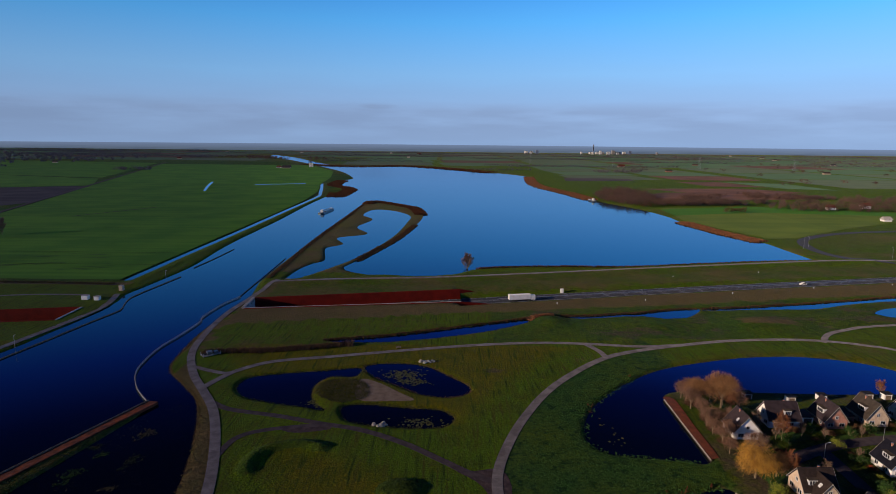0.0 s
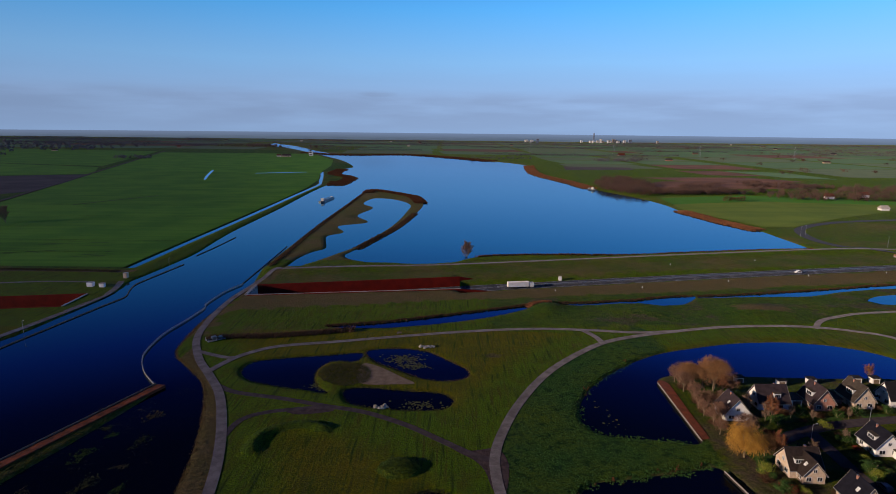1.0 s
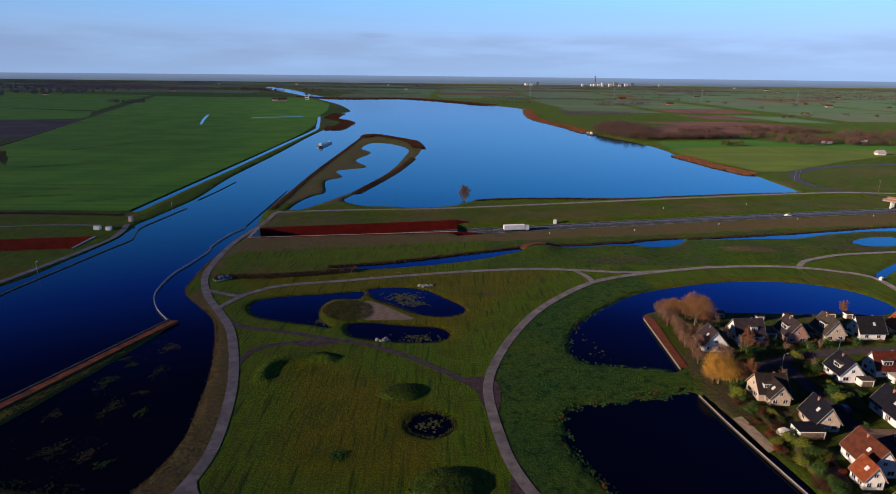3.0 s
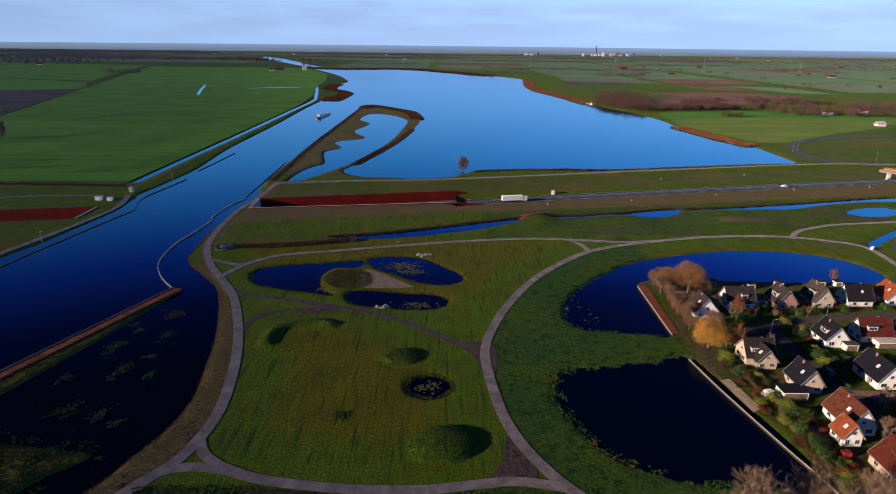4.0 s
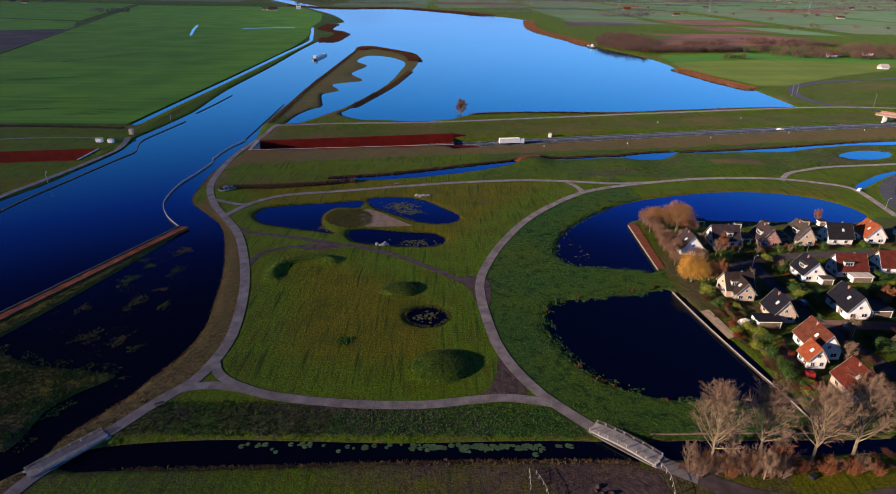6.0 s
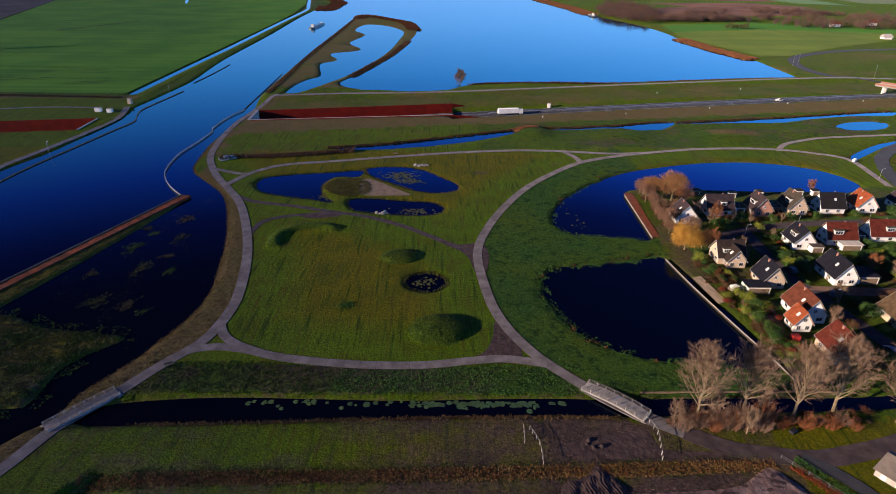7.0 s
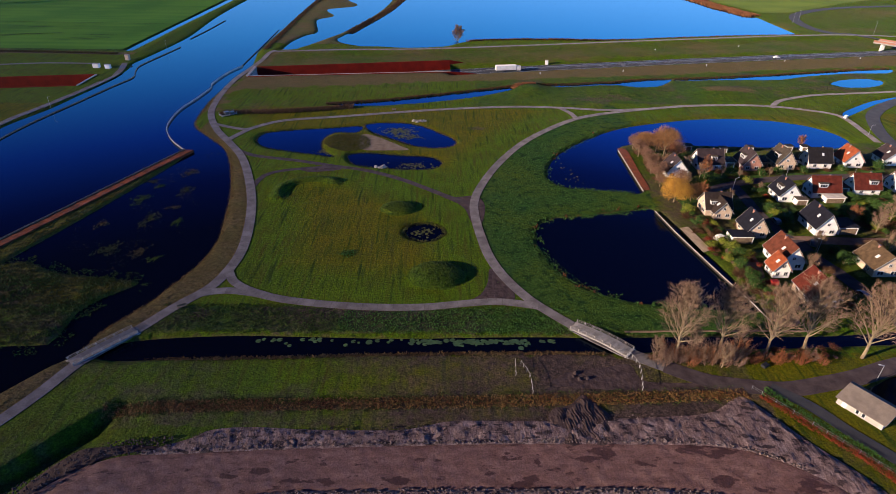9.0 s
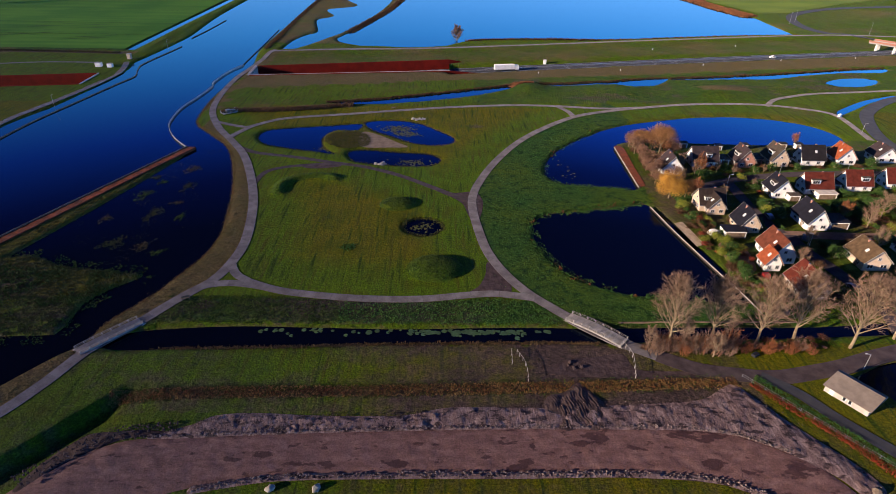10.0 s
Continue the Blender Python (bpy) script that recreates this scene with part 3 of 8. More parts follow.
DIKE = curve(DIKE_ROAD, 4)
WEST_DIKE = curve(((-188.5, 338), (-189.5, 380), (-190, 430), (-190.5, 550), (-193, 726), (-195, 890)), 8)


def height(P):
    """Height of the ground, and its masks: dry verge, lush bank, bare soil."""
    x, y = P[:, 0], P[:, 1]
    z = np.zeros(len(P))
    wet = np.full(len(P), -1e9)
    for _, w, _ in WATERS:
        wet = np.maximum(wet, signed(P, w))
    for isl in ISLANDS:
        wet = np.minimum(wet, -signed(P, isl) + 0.0)
    # road cutting
    d = np.abs(y - road_y(x)) * 0.985
    cut = road_z(x) - 0.15 + np.clip(d - 7.4, 0, None) * 0.29
    on = (x > 6)
    dd = line_dist(P, DIKE, 40)
    z += 1.6 * np.clip(1 - (dd - 4) / 9, 0, 1)
    z = np.where(on, np.minimum(z, cut), z)
    z += 0.55 * np.clip(1 - line_dist(P, WEST_DIKE, 12) / 4.6, 0, 1)
    for cx, cy, rx, ry, h in MOUNDS:
        q = ((x - cx) / rx) ** 2 + ((y - cy) / ry) ** 2
        z += h * np.clip(1 - q, 0, 1) ** 0.55
    for cx, cy, rx, ry, h in HUMMOCKS:
        z += h * np.exp(-1.6 * (((x - cx) / rx) ** 2 + ((y - cy) / ry) ** 2))
    dc = line_dist(P, CRESCENT, 20)
    z += 1.1 * np.clip(1 - (dc / 2.4) ** 2, 0, 1)
    # the near meadow ends in a low scarp above the site
    ux, uy = 0.610, 0.792
    sa, sr = (x + 83.6) * ux + (y - 20.1) * uy, (x + 83.6) * uy - (y - 20.1) * ux
    z -= 2.3 * np.clip(sr / 1.8, 0, 1) * np.clip(1 - (sr - 3) / 11, 0, 1) * np.clip((sa + 20) / 15, 0, 1) * np.clip((38 - sa) / 10, 0, 1)
    # banks
    bank = np.interp(wet, [-3.0, -0.9, 0, 1.2, 5.0], [0, -0.15, WL - 0.04, WL - 0.8, WL - 2.0])
    near_sheet = np.where(wet > -3.0, 1.0, 0.0)
    z = np.where(near_sheet > 0, np.where(wet > -0.9, bank, np.minimum(z, np.maximum(bank, -0.15 + (-wet - 0.9) * 0.5))), z)
    # masks
    pw, pr = line_dist(P, curve(PATH_WEST, 3), 60), line_dist(P, curve(PATH_RIGHT, 3), 80)
    park = inside(P, np.array([(-112, 300), (-90, 200), (-60, 130), (-64, 90), (-75, 62), (40, 64), (14, 120), (50, 205), (110, 240), (40, 240), (-60, 222), (-108, 215)]))
    between = inside(P, np.array([(-108, 212), (-70, 219), (40, 243), (170, 250), (200, 262), (330, 300), (330, 420), (20, 365), (-105, 345)]))
    dd_road = road_y(x) - y
    patchy = np.array([noise.noise(Vector((a * 0.030, b * 0.045, 2.0))) + 0.6 * noise.noise(Vector((a * 0.09, b * 0.12, 5.0))) for a, b in P]) if len(P) < 400000 else 0.0
    dry = np.where(between, np.where((dd_road > 9) & (dd_road < 34), 0.80 + 0.2 * patchy, 0.24 + 0.3 * patchy), 0.0)
    north = (y > road_y(x) + 12) & between
    dry = np.where(north, np.where(dd_road > -34, 0.46, 0.44) + 0.2 * patchy, dry)
    strip = inside(P, np.vstack([curve(PATH_WEST, 3)[::-1], curve(CANAL_EAST, 3)]))
    dry = np.where(strip, 0.92 + 0.25 * patchy, dry)
    dry = np.maximum(dry, np.where(wet > -0.8, 0.5, 0))
    dry = np.maximum(dry, np.clip(1.2 - np.abs(y - (46.5 + 0.035 * x)) / 1.7, 0, 1) * (x > -52) * (x < 68))
    spit = (x > -121) & (x < -22) & (y > 372) & (y < 860)
    dry = np.where(spit, 0.62 + 0.2 * patchy, dry)
    for isl in ISLANDS:
        dry = np.where(inside(P, isl), 0.42, dry)
    dry = np.where((x > 45) & (x < 200) & (y > 205) & ~between & (y < 250), np.maximum(dry, 0.22 + 0.3 * patchy), dry)
    moat = np.maximum(signed(P, WATERS[2][1], 60), signed(P, WATERS[3][1], 60))
    inner = x > np.interp(y, [p[1] for p in PATH_RIGHT[:14]], [p[0] for p in PATH_RIGHT[:14]])
    lush = np.where((moat > -28) & inner & ~between & (y > 66) & (x < 90), 0.9, 0.0)
    lush = np.where(north, np.where(dd_road > -34, 0.52, 0.40), lush)
    lush = np.where((x > 20) & between & (dd_road > 34), 0.58 + 0.2 * patchy, lush)
    dry = np.where(((x - 158) / 15) ** 2 + ((y - 271) / 7) ** 2 < 1, 0.75, dry)
    lush = np.where((x < -200) & (y > 345), 1.0, lush)
    dry = np.where((x > -197.5) & (x < -170) & (y > 345) & (y < 1100), 0.22, dry)
    lush = np.where((x < -190) & (y < 345), 0.35, lush)
    dry = np.maximum(dry, np.where(x < -190, np.clip(1.1 - np.abs(y - 338) / 5, 0, 1), 0))
    lush = np.where((y > 430) & (x > 250), 0.4, lush)
    dry = np.where((y > 430) & (x > 250) & (x < 700) & (y < 760), 0.36 + 0.3 * patchy, dry)
    # distance haze put into the colour: far ground fades to the paler dry tone
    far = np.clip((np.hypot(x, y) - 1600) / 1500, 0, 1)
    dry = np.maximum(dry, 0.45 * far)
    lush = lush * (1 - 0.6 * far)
    lush = np.maximum(lush, np.where((y < 60) & (x < 75) & (x > -110), np.clip(-(x + 28) / 14, 0, 0.45), 0.0))
    lush = np.maximum(lush, np.where((y < 60) & (x < 75), np.clip(0.45 - 0.012 * (x + 40), 0.0, 0.42), 0.0))
    lush = np.where((y > 69) & (y < 78) & (np.abs(x + 15) < 48), 0.75, lush)
    for cx, cy, rx, ry, _ in MOUNDS:
        lush = np.where(((x - cx) / rx) ** 2 + ((y - cy) / ry) ** 2 < 1.05, 0.55, lush)
    lush = np.where(dc < 2.8, 0.5, lush)
    village = inside(P, np.array([(76, 190), (74, 132), (84, 76), (130, 78), (215, 200), (176, 196)]))
    lush = np.where(village, 0.55, lush)
    dry = np.where(village, 0.32 + 0.2 * patchy, dry)
    soil = np.where(between & (x > 30) & (dd_road > 36), np.clip(0.8 * patchy + 0.06, 0, 0.5), 0.0)
    soil = np.where(spit, 0.18, soil)
    soil = np.maximum(soil, np.clip(1.3 - np.hypot((x - 18.5) / 6, (y - 208.5) / 3.6), 0, 1) * 0.55)
    soil = np.maximum(soil, np.clip(1.2 - np.abs(y - (53.5 + 0.03 * x)) / 4.5, 0, 1) * np.clip(1.2 - np.abs(x + 14) / 34, 0, 1) * (0.48 + 0.35 * patchy))
    soil = np.maximum(soil, np.clip(1.2 - np.hypot((x + 56) / 7, (y - 75) / 4), 0, 1) * 0.7)
    soil = np.where(inside(P, ISLANDS[1]), 0.30 + 0.5 * patchy, soil)
    soil = np.maximum(soil, np.clip(1.3 - np.abs(y - (40.0 + 0.03 * x)) / 4.0, 0, 1) * ((x > -40) & (x < 66)) * np.clip(0.55 + 0.012 * x, 0.3, 1))
    soil = np.where((y < 38) & (np.abs(x) < 85) & (y > 12), np.maximum(soil, 0.35), soil)
    # soil between the houses, raised to paint in the dark of their shade
    soil = np.where(village, 0.30 + 0.25 * patchy, soil)
    soil = np.where((y < 62) & (y > 40) & (x > -85) & (x < 70), np.maximum(soil, np.clip(0.42 + 0.004 * (x + 40), 0.26, 0.58) + 0.34 * patchy), soil)
    soil = np.where((y > 68) & (y < 78.5) & (x > -70) & (x < 34), np.maximum(soil, 0.44 + 0.38 * patchy), soil)
    # thinner olive sward in the middle of the lawns, and the trampled meadow by the site
    core = np.clip((np.minimum(np.minimum(pw, pr), np.minimum(line_dist(P, curve(PATH_LOOP, 3), 40), line_dist(P, curve(PATH_MID, 3), 40))) - 4) / 24, 0, 1)
    core = np.where((y > 78) & (y < 236), core, 0.0)
    core = np.where((y < 62) & (x > -42), np.clip((x + 42) / 60, 0, 0.8), core)
    return z, wet, dry, lush, soil, core


def build_ground():
    from mathutils.geometry import delaunay_2d_cdt
    rng = np.random.default_rng(4)
    pts, edges = [], []

    def ring(p, closed=True):
        k = len(pts)
        pts.extend(map(tuple, p))
        n = len(p)
        edges.extend((k + i, k + (i + 1) % n) for i in range(n if closed else n - 1))

    for _, w, _ in WATERS:
        ring(w)
    for isl in ISLANDS:
        ring(isl)
    ring(T_RIGHT), ring(T_LEFT)
    for k in (-4.6, -2.3, 0, 2.3, 4.6):
        ring(WEST_DIKE + (k, 0), False)
    for k in (0, 1.1, 2.1, -1.1, -2.1):
        tg = np.gradient(CRESCENT, axis=0)
        tg /= np.linalg.norm(tg, axis=1)[:, None]
        ring(CRESCENT + k * np.column_stack([-tg[:, 1], tg[:, 0]]), False)
    for k in (0.0, 0.9, 1.8, 3.0):
        ring([(-83.6 + 0.61 * s + 0.792 * k, 20.1 + 0.792 * s - 0.61 * k) for s in np.arange(-8, 38, 1.0)], False)
    for cx, cy, rx, ry, _ in MOUNDS:
        for k in (0.35, 0.7, 0.9, 1.0):
            ring([(cx + k * rx * math.cos(a * math.pi / 14), cy + k * ry * math.sin(a * math.pi / 14)) for a in range(28)])
    x0, x1, y0, y1 = -5600.0, 5600.0, -1500.0, 6200.0
    ring([(x0, y0), (x1, y0), (x1, y1), (x0, y1)])
    done = np.zeros((0, 4))
    for gx0, gx1, gy0, gy1, s in ((-130, 130, 8, 225, 1.6), (-260, 360, -30, 470, 3.6), (-700, 900, -100, 1500, 30.0), (x0, x1, y0, y1, 220.0)):
        X, Y = np.meshgrid(np.arange(gx0 + s / 2, gx1, s), np.arange(gy0 + s / 2, gy1, s))
        p = np.stack([X.ravel(), Y.ravel()], 1) + rng.uniform(-0.35, 0.35, (X.size, 2)) * s
        for q in done:
            p = p[~((p[:, 0] > q[0]) & (p[:, 0] < q[1]) & (p[:, 1] > q[2]) & (p[:, 1] < q[3]))]
        done = np.vstack([done, [gx0, gx1, gy0, gy1]])
        pts.extend(map(tuple, p))
    v, _, f, *_ = delaunay_2d_cdt([Vector(p) for p in pts], edges, [], 0, 1e-3)
    P = np.array([tuple(a) for a in v], float)
    z, wet, dry, lush, soil, core = height(P)
    F = np.array([tuple(t) for t in f if len(t) == 3])
    c = P[F].mean(1)
    F = F[~(inside(c, T_RIGHT) | inside(c, T_LEFT))]
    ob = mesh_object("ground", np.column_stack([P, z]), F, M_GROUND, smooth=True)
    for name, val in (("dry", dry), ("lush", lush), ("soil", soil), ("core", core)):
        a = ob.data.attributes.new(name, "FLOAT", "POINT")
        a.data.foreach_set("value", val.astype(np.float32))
    return tagged(ob, "flat winter meadow with rough verges and bare soil", "ground", kind="structure")


ground = build_ground()


def flat(name, outline, z, mat, label, category, kind="structure"):
    from mathutils.geometry import tessellate_polygon
    tri = tessellate_polygon([[Vector((a, b, 0)) for a, b in outline]])
    ob = mesh_object(name, [(a, b, z) for a, b in outline], tri, mat)
    if ob.data.polygons[0].normal.z < 0:
        ob.data.flip_normals()
    return tagged(ob, label, category, kind=kind)


for wname, w, text in WATERS:
    flat("water", w, WL, M_WATER, text, "water")


def ground_tree():
    from mathutils.bvhtree import BVHTree
    me = ground.data
    return BVHTree.FromPolygons([v.co for v in me.vertices], [tuple(p.vertices) for p in me.polygons])


GROUND_TREE = ground_tree()


def z_at(P):
    """Height of the ground sheet under each place."""
    out = np.zeros(len(P))
    for i, (x, y) in enumerate(np.asarray(P, float)):
        hit = GROUND_TREE.ray_cast(Vector((x, y, 50)), Vector((0, 0, -1)))[0]
        out[i] = hit.z if hit else 0.0
    return out


def ribbon(name, pts, width, mat, label, lift=0.07, step=2.0, zfix=None, category="path", kerb=0.25, slabs=0):
    """A paved strip with thickness along a smooth line."""
    c = curve(pts, step)
    t = np.gradient(c, axis=0)
    t /= np.linalg.norm(t, axis=1)[:, None]
    n = np.column_stack([-t[:, 1], t[:, 0]])
    w = np.broadcast_to(width, (len(c),)) / 2
    l, r = c + n * w[:, None], c - n * w[:, None]
    z = (np.maximum(z_at(c), -0.1) if zfix is None else zfix(c)) + lift
    V, Fc = [], []
    for i in range(len(c)):
        V += [(*l[i], z[i] - kerb), (*l[i], z[i]), (*r[i], z[i]), (*r[i], z[i] - kerb)]
    for i in range(len(c) - 1):
        a, b = 4 * i, 4 * i + 4
        Fc += [(a + k, a + k + 1, b + k + 1, b + k) for k in range(3)]
    ob = mesh_object(name, V, [f[::-1] for f in Fc], M_JOINT if slabs else mat)
    k = 0
    while slabs and k < len(c) - 1:
        # cast slabs with open joints between them
        e = min(k + slabs, len(c) - 1)
        V, Fc = [], []
        for i in range(k, e + 1):
            sh = 0.03 * t[i] * (1 if i == k else -1 if i == e else 0)
            lo, hi = c[i] - n[i] * (w[i] - 0.02) + sh, c[i] + n[i] * (w[i] - 0.02) + sh
            V += [(*hi, z[i] - 0.05), (*hi, z[i] + 0.035), (*lo, z[i] + 0.035), (*lo, z[i] - 0.05)]
        for i in range(e - k):
            Fc += [(4 * i + q + 1, 4 * i + q, 4 * i + 4 + q, 4 * i + 5 + q) for q in range(3)]
        m = 4 * (e - k)
        Fc += [(0, 1, 2, 3), (m + 3, m + 2, m + 1, m)]
        mesh_object("slab", V, Fc, mat, ob)
        k = e
    return tagged(ob, label, category, kind="structure")


GREY_PATH = "pale grey concrete cycle path through the grass"
ribbon("path", PATH_WEST, 3.0, M_PATH, GREY_PATH, slabs=2)
ribbon("path", PATH_LOOP, 2.7, M_PATH, GREY_PATH, 0.075, slabs=2)
ribbon("path", PATH_LINK, 2.4, M_PATH, GREY_PATH, 0.08, slabs=2)
ribbon("path", PATH_RIGHT, 2.9, M_PATH, GREY_PATH, 0.07, slabs=2)
ribbon("path", PATH_TOP, 2.7, M_PATH, GREY_PATH, 0.075, slabs=2)
ribbon("path", PATH_SPUR, 2.2, M_PATH, GREY_PATH, 0.08, slabs=2)
ribbon("path", PATH_TLINK, 2.6, M_PATH, GREY_PATH, 0.085, slabs=2)
ribbon("path", PATH_MID, 2.3, M_TRACK, "dark muddy path across the meadow", 0.055)
ribbon("path", PATH_MID2, 2.1, M_TRACK, "dark muddy path across the meadow", 0.06)
ribbon("path", PATH_SOUTH[:3], 3.6, M_PATH, GREY_PATH, 0.08)
ribbon("path", PATH_SOUTH[2:], 4.2, M_TRACK, "dark muddy lane below the poplars", 0.078)
ribbon("path", PATH_SE, 3.0, M_ASPHALT, "dark asphalt lane beside the shed", 0.085)
ribbon("path", PATH_NE, 2.6, M_PATH, GREY_PATH, 0.085)
ribbon("road", LOCAL_LOOP, 8.5, M_ASPHALT, "dark asphalt local road in a wide bend", 0.1, 5, category="road")
ribbon("road", ROAD_E, 6, M_ASPHALT, "dark asphalt village road bending past the houses", 0.13, 2, category="road")
ribbon("road", DIKE_ROAD, 3.2, M_PATH, "pale service road along the lake dike", 0.09, 4, category="road")
RX = [-300, -189, -105, -40, 8, 60, 120, 200, 300, 450, 700]
ribbon("road", [(x, float(road_y(x))) for x in RX], 13, M_ASPHALT, "dark asphalt main road running down into the trough", 0.0, 6, lambda c: road_z(c[:, 0]), "road")


# ---- more materials ----
def striped(name, a, b, sx, sy, rough=0.95):
    """Field surface with long faint furrows."""
    m = bpy.data.materials.new(name)
    m.use_nodes = True
    nt = m.node_tree
    bs = nt.nodes["Principled BSDF"]
    bs.inputs["Roughness"].default_value, bs.inputs["Specular IOR Level"].default_value = rough, 0.1
    bs.inputs["Diffuse Roughness"].default_value = 1.0
    N = nt.nodes.new
    geo, mp, no, n2 = N("ShaderNodeNewGeometry"), N("ShaderNodeMapping"), N("ShaderNodeTexNoise"), N("ShaderNodeTexNoise")
    mp.inputs["Scale"].default_value = (sx, sy, 1)
    no.inputs["Scale"].default_value, no.inputs["Detail"].default_value, no.inputs["Roughness"].default_value = 1.0, 7.0, 0.65
    n2.inputs["Scale"].default_value, n2.inputs["Detail"].default_value = 0.02, 6.0
    link(nt, geo.outputs["Position"], mp.inputs[0])
    link(nt, mp.outputs[0], no.inputs["Vector"])
    link(nt, geo.outputs["Position"], n2.inputs["Vector"])
    av = N("ShaderNodeMath")
    av.operation = "ADD"
    link(nt, no.outputs["Fac"], av.inputs[0])
    link(nt, n2.outputs["Fac"], av.inputs[1])
    r = N("ShaderNodeMapRange")
    r.inputs["From Min"].default_value, r.inputs["From Max"].default_value = 0.86, 1.14
    link(nt, av.outputs[0], r.inputs["Value"])
    mix = N("ShaderNodeMix")
    mix.data_type = "RGBA"
    mix.inputs["A"].default_value, mix.inputs["B"].default_value = (*a, 1), (*b, 1)
    link(nt, r.outputs[0], mix.inputs["Factor"])
    hs, info, vr = N("ShaderNodeHueSaturation"), N("ShaderNodeObjectInfo"), N("ShaderNodeMapRange")
    vr.inputs["To Min"].default_value, vr.inputs["To Max"].default_value = 0.92, 1.08
    link(nt, info.outputs["Random"], vr.inputs["Value"])
    link(nt, vr.outputs[0], hs.inputs["Value"])
    link(nt, mix.outputs["Result"], hs.inputs["Color"])
    link(nt, hs.outputs["Color"], bs.inputs["Base Color"])
    return m


M_FIELD = striped("pasture", (0.078, 0.186, 0.013), (0.048, 0.140, 0.011), 0.004, 0.09)
M_FIELD5 = striped("lakeside_pasture", (0.045, 0.124, 0.014), (0.036, 0.106, 0.012), 0.006, 0.05)
M_WETGRASS = striped("waterlogged_pasture", (0.040, 0.085, 0.018), (0.030, 0.058, 0.014), 0.05, 0.3)
M_FIELD4 = striped("olive_pasture", (0.080, 0.112, 0.016), (0.060, 0.094, 0.014), 0.006, 0.05)
# the next two far pastures carry distance haze in their paler, bluer green
M_FIELD2 = striped("hazed_pasture", (0.076, 0.132, 0.062), (0.062, 0.116, 0.056), 0.006, 0.05)
M_FIELD3 = striped("hazed_rough_pasture", (0.092, 0.120, 0.066), (0.074, 0.102, 0.058), 0.01, 0.03)
M_PLOUGH = striped("ploughed_soil", (0.06, 0.048, 0.05), (0.035, 0.028, 0.034), 0.004, 0.09)
M_REDBANK = material("red_leaf_litter", (0.17, 0.050, 0.026), (0.095, 0.034, 0.020), scale=0.5, bump=0.1, bump_scale=2.5)
M_PLOUGH_FAR = striped("dark_plough", (0.070, 0.056, 0.058), (0.050, 0.042, 0.044), 0.01, 0.05)
M_RUST = striped("rusty_marsh", (0.125, 0.066, 0.045), (0.082, 0.046, 0.034), 0.008, 0.04)
M_TILE = {}
for key, c in dict(dark=(0.022, 0.020, 0.022), navy=(0.014, 0.014, 0.022), grey=(0.070, 0.056, 0.045), plum=(0.050, 0.036, 0.040), tan=(0.110, 0.072, 0.042), brown=(0.042, 0.030, 0.026),
                   orange=(0.30, 0.075, 0.03), red=(0.12, 0.026, 0.016), rust=(0.135, 0.042, 0.024)).items():
    M_TILE[key] = material("roof_tiles_" + key, c, tuple(v * 0.62 for v in c), scale=0.9, rough=0.8, bump=0.05, bump_scale=5.0, spec=0.15)
M_WHITE = material("white_render", (0.78, 0.76, 0.72), (0.68, 0.65, 0.60), scale=0.6, rough=0.85)
M_CREAM = material("cream_brick", (0.55, 0.44, 0.33), (0.44, 0.33, 0.24), scale=1.5, fine=9, rough=0.9)
M_PINK = material("pink_brick", (0.42, 0.22, 0.16), (0.32, 0.15, 0.11), scale=1.5, fine=9, rough=0.9)
M_FRAME = material("white_window_frame", (0.75, 0.75, 0.73), rough=0.5)
M_GLASS = material("window_glass", (0.012, 0.016, 0.024), (0.018, 0.022, 0.03), rough=0.05, ior=1.5)
M_BARK = material("pale_bark", (0.30, 0.235, 0.14), (0.17, 0.125, 0.075), scale=1.5, bump=0.02)
M_TWIG = material("tan_twigs", (0.255, 0.165, 0.112), (0.165, 0.105, 0.072), scale=0.6, island=True)
M_TWIG_RED = material("russet_twigs", (0.30, 0.115, 0.045), (0.18, 0.07, 0.035), scale=0.6, island=True)
M_WILLOW = material("golden_willow_twigs", (0.56, 0.31, 0.055), (0.40, 0.20, 0.035), scale=0.6, island=True)
M_TWIG_TAN = material("tan_orange_twigs", (0.36, 0.185, 0.075), (0.24, 0.12, 0.055), scale=0.6, island=True)
M_TWIG_MAUVE = material("mauve_brown_twigs", (0.275, 0.150, 0.095), (0.175, 0.098, 0.066), scale=0.6, island=True)
M_LAWN = material("garden_lawn", (0.040, 0.082, 0.014), (0.024, 0.050, 0.010), scale=0.5, bump=0.03)
M_LEAF_G = material("evergreen_leaves", (0.035, 0.075, 0.018), (0.055, 0.11, 0.02), scale=0.8, island=True)
M_LEAF_R = material("red_leaves", (0.26, 0.045, 0.022), (0.16, 0.03, 0.02), scale=0.8, island=True)
M_LEAF_Y = material("yellow_green_leaves", (0.22, 0.24, 0.03), (0.14, 0.17, 0.025), scale=0.8, island=True)
M_BRAMBLE = material("russet_bramble", (0.105, 0.034, 0.018), (0.062, 0.036, 0.018), scale=0.8, island=True)
M_LEAF_B = material("brown_leaves", (0.1280, 0.0680, 0.0320), (0.0800, 0.0440, 0.0240), scale=0.8, island=True)
M_REED = material("dry_reed", (0.1560, 0.1020, 0.0450), (0.1020, 0.0630, 0.0270), scale=0.5, island=True)
M_REED_G = material("golden_reed", (0.30, 0.18, 0.065), (0.20, 0.115, 0.045), scale=0.5, island=True)
M_REED_D = material("olive_brown_reed", (0.1125, 0.0788, 0.0338), (0.0750, 0.0562, 0.0225), scale=0.5, island=True)
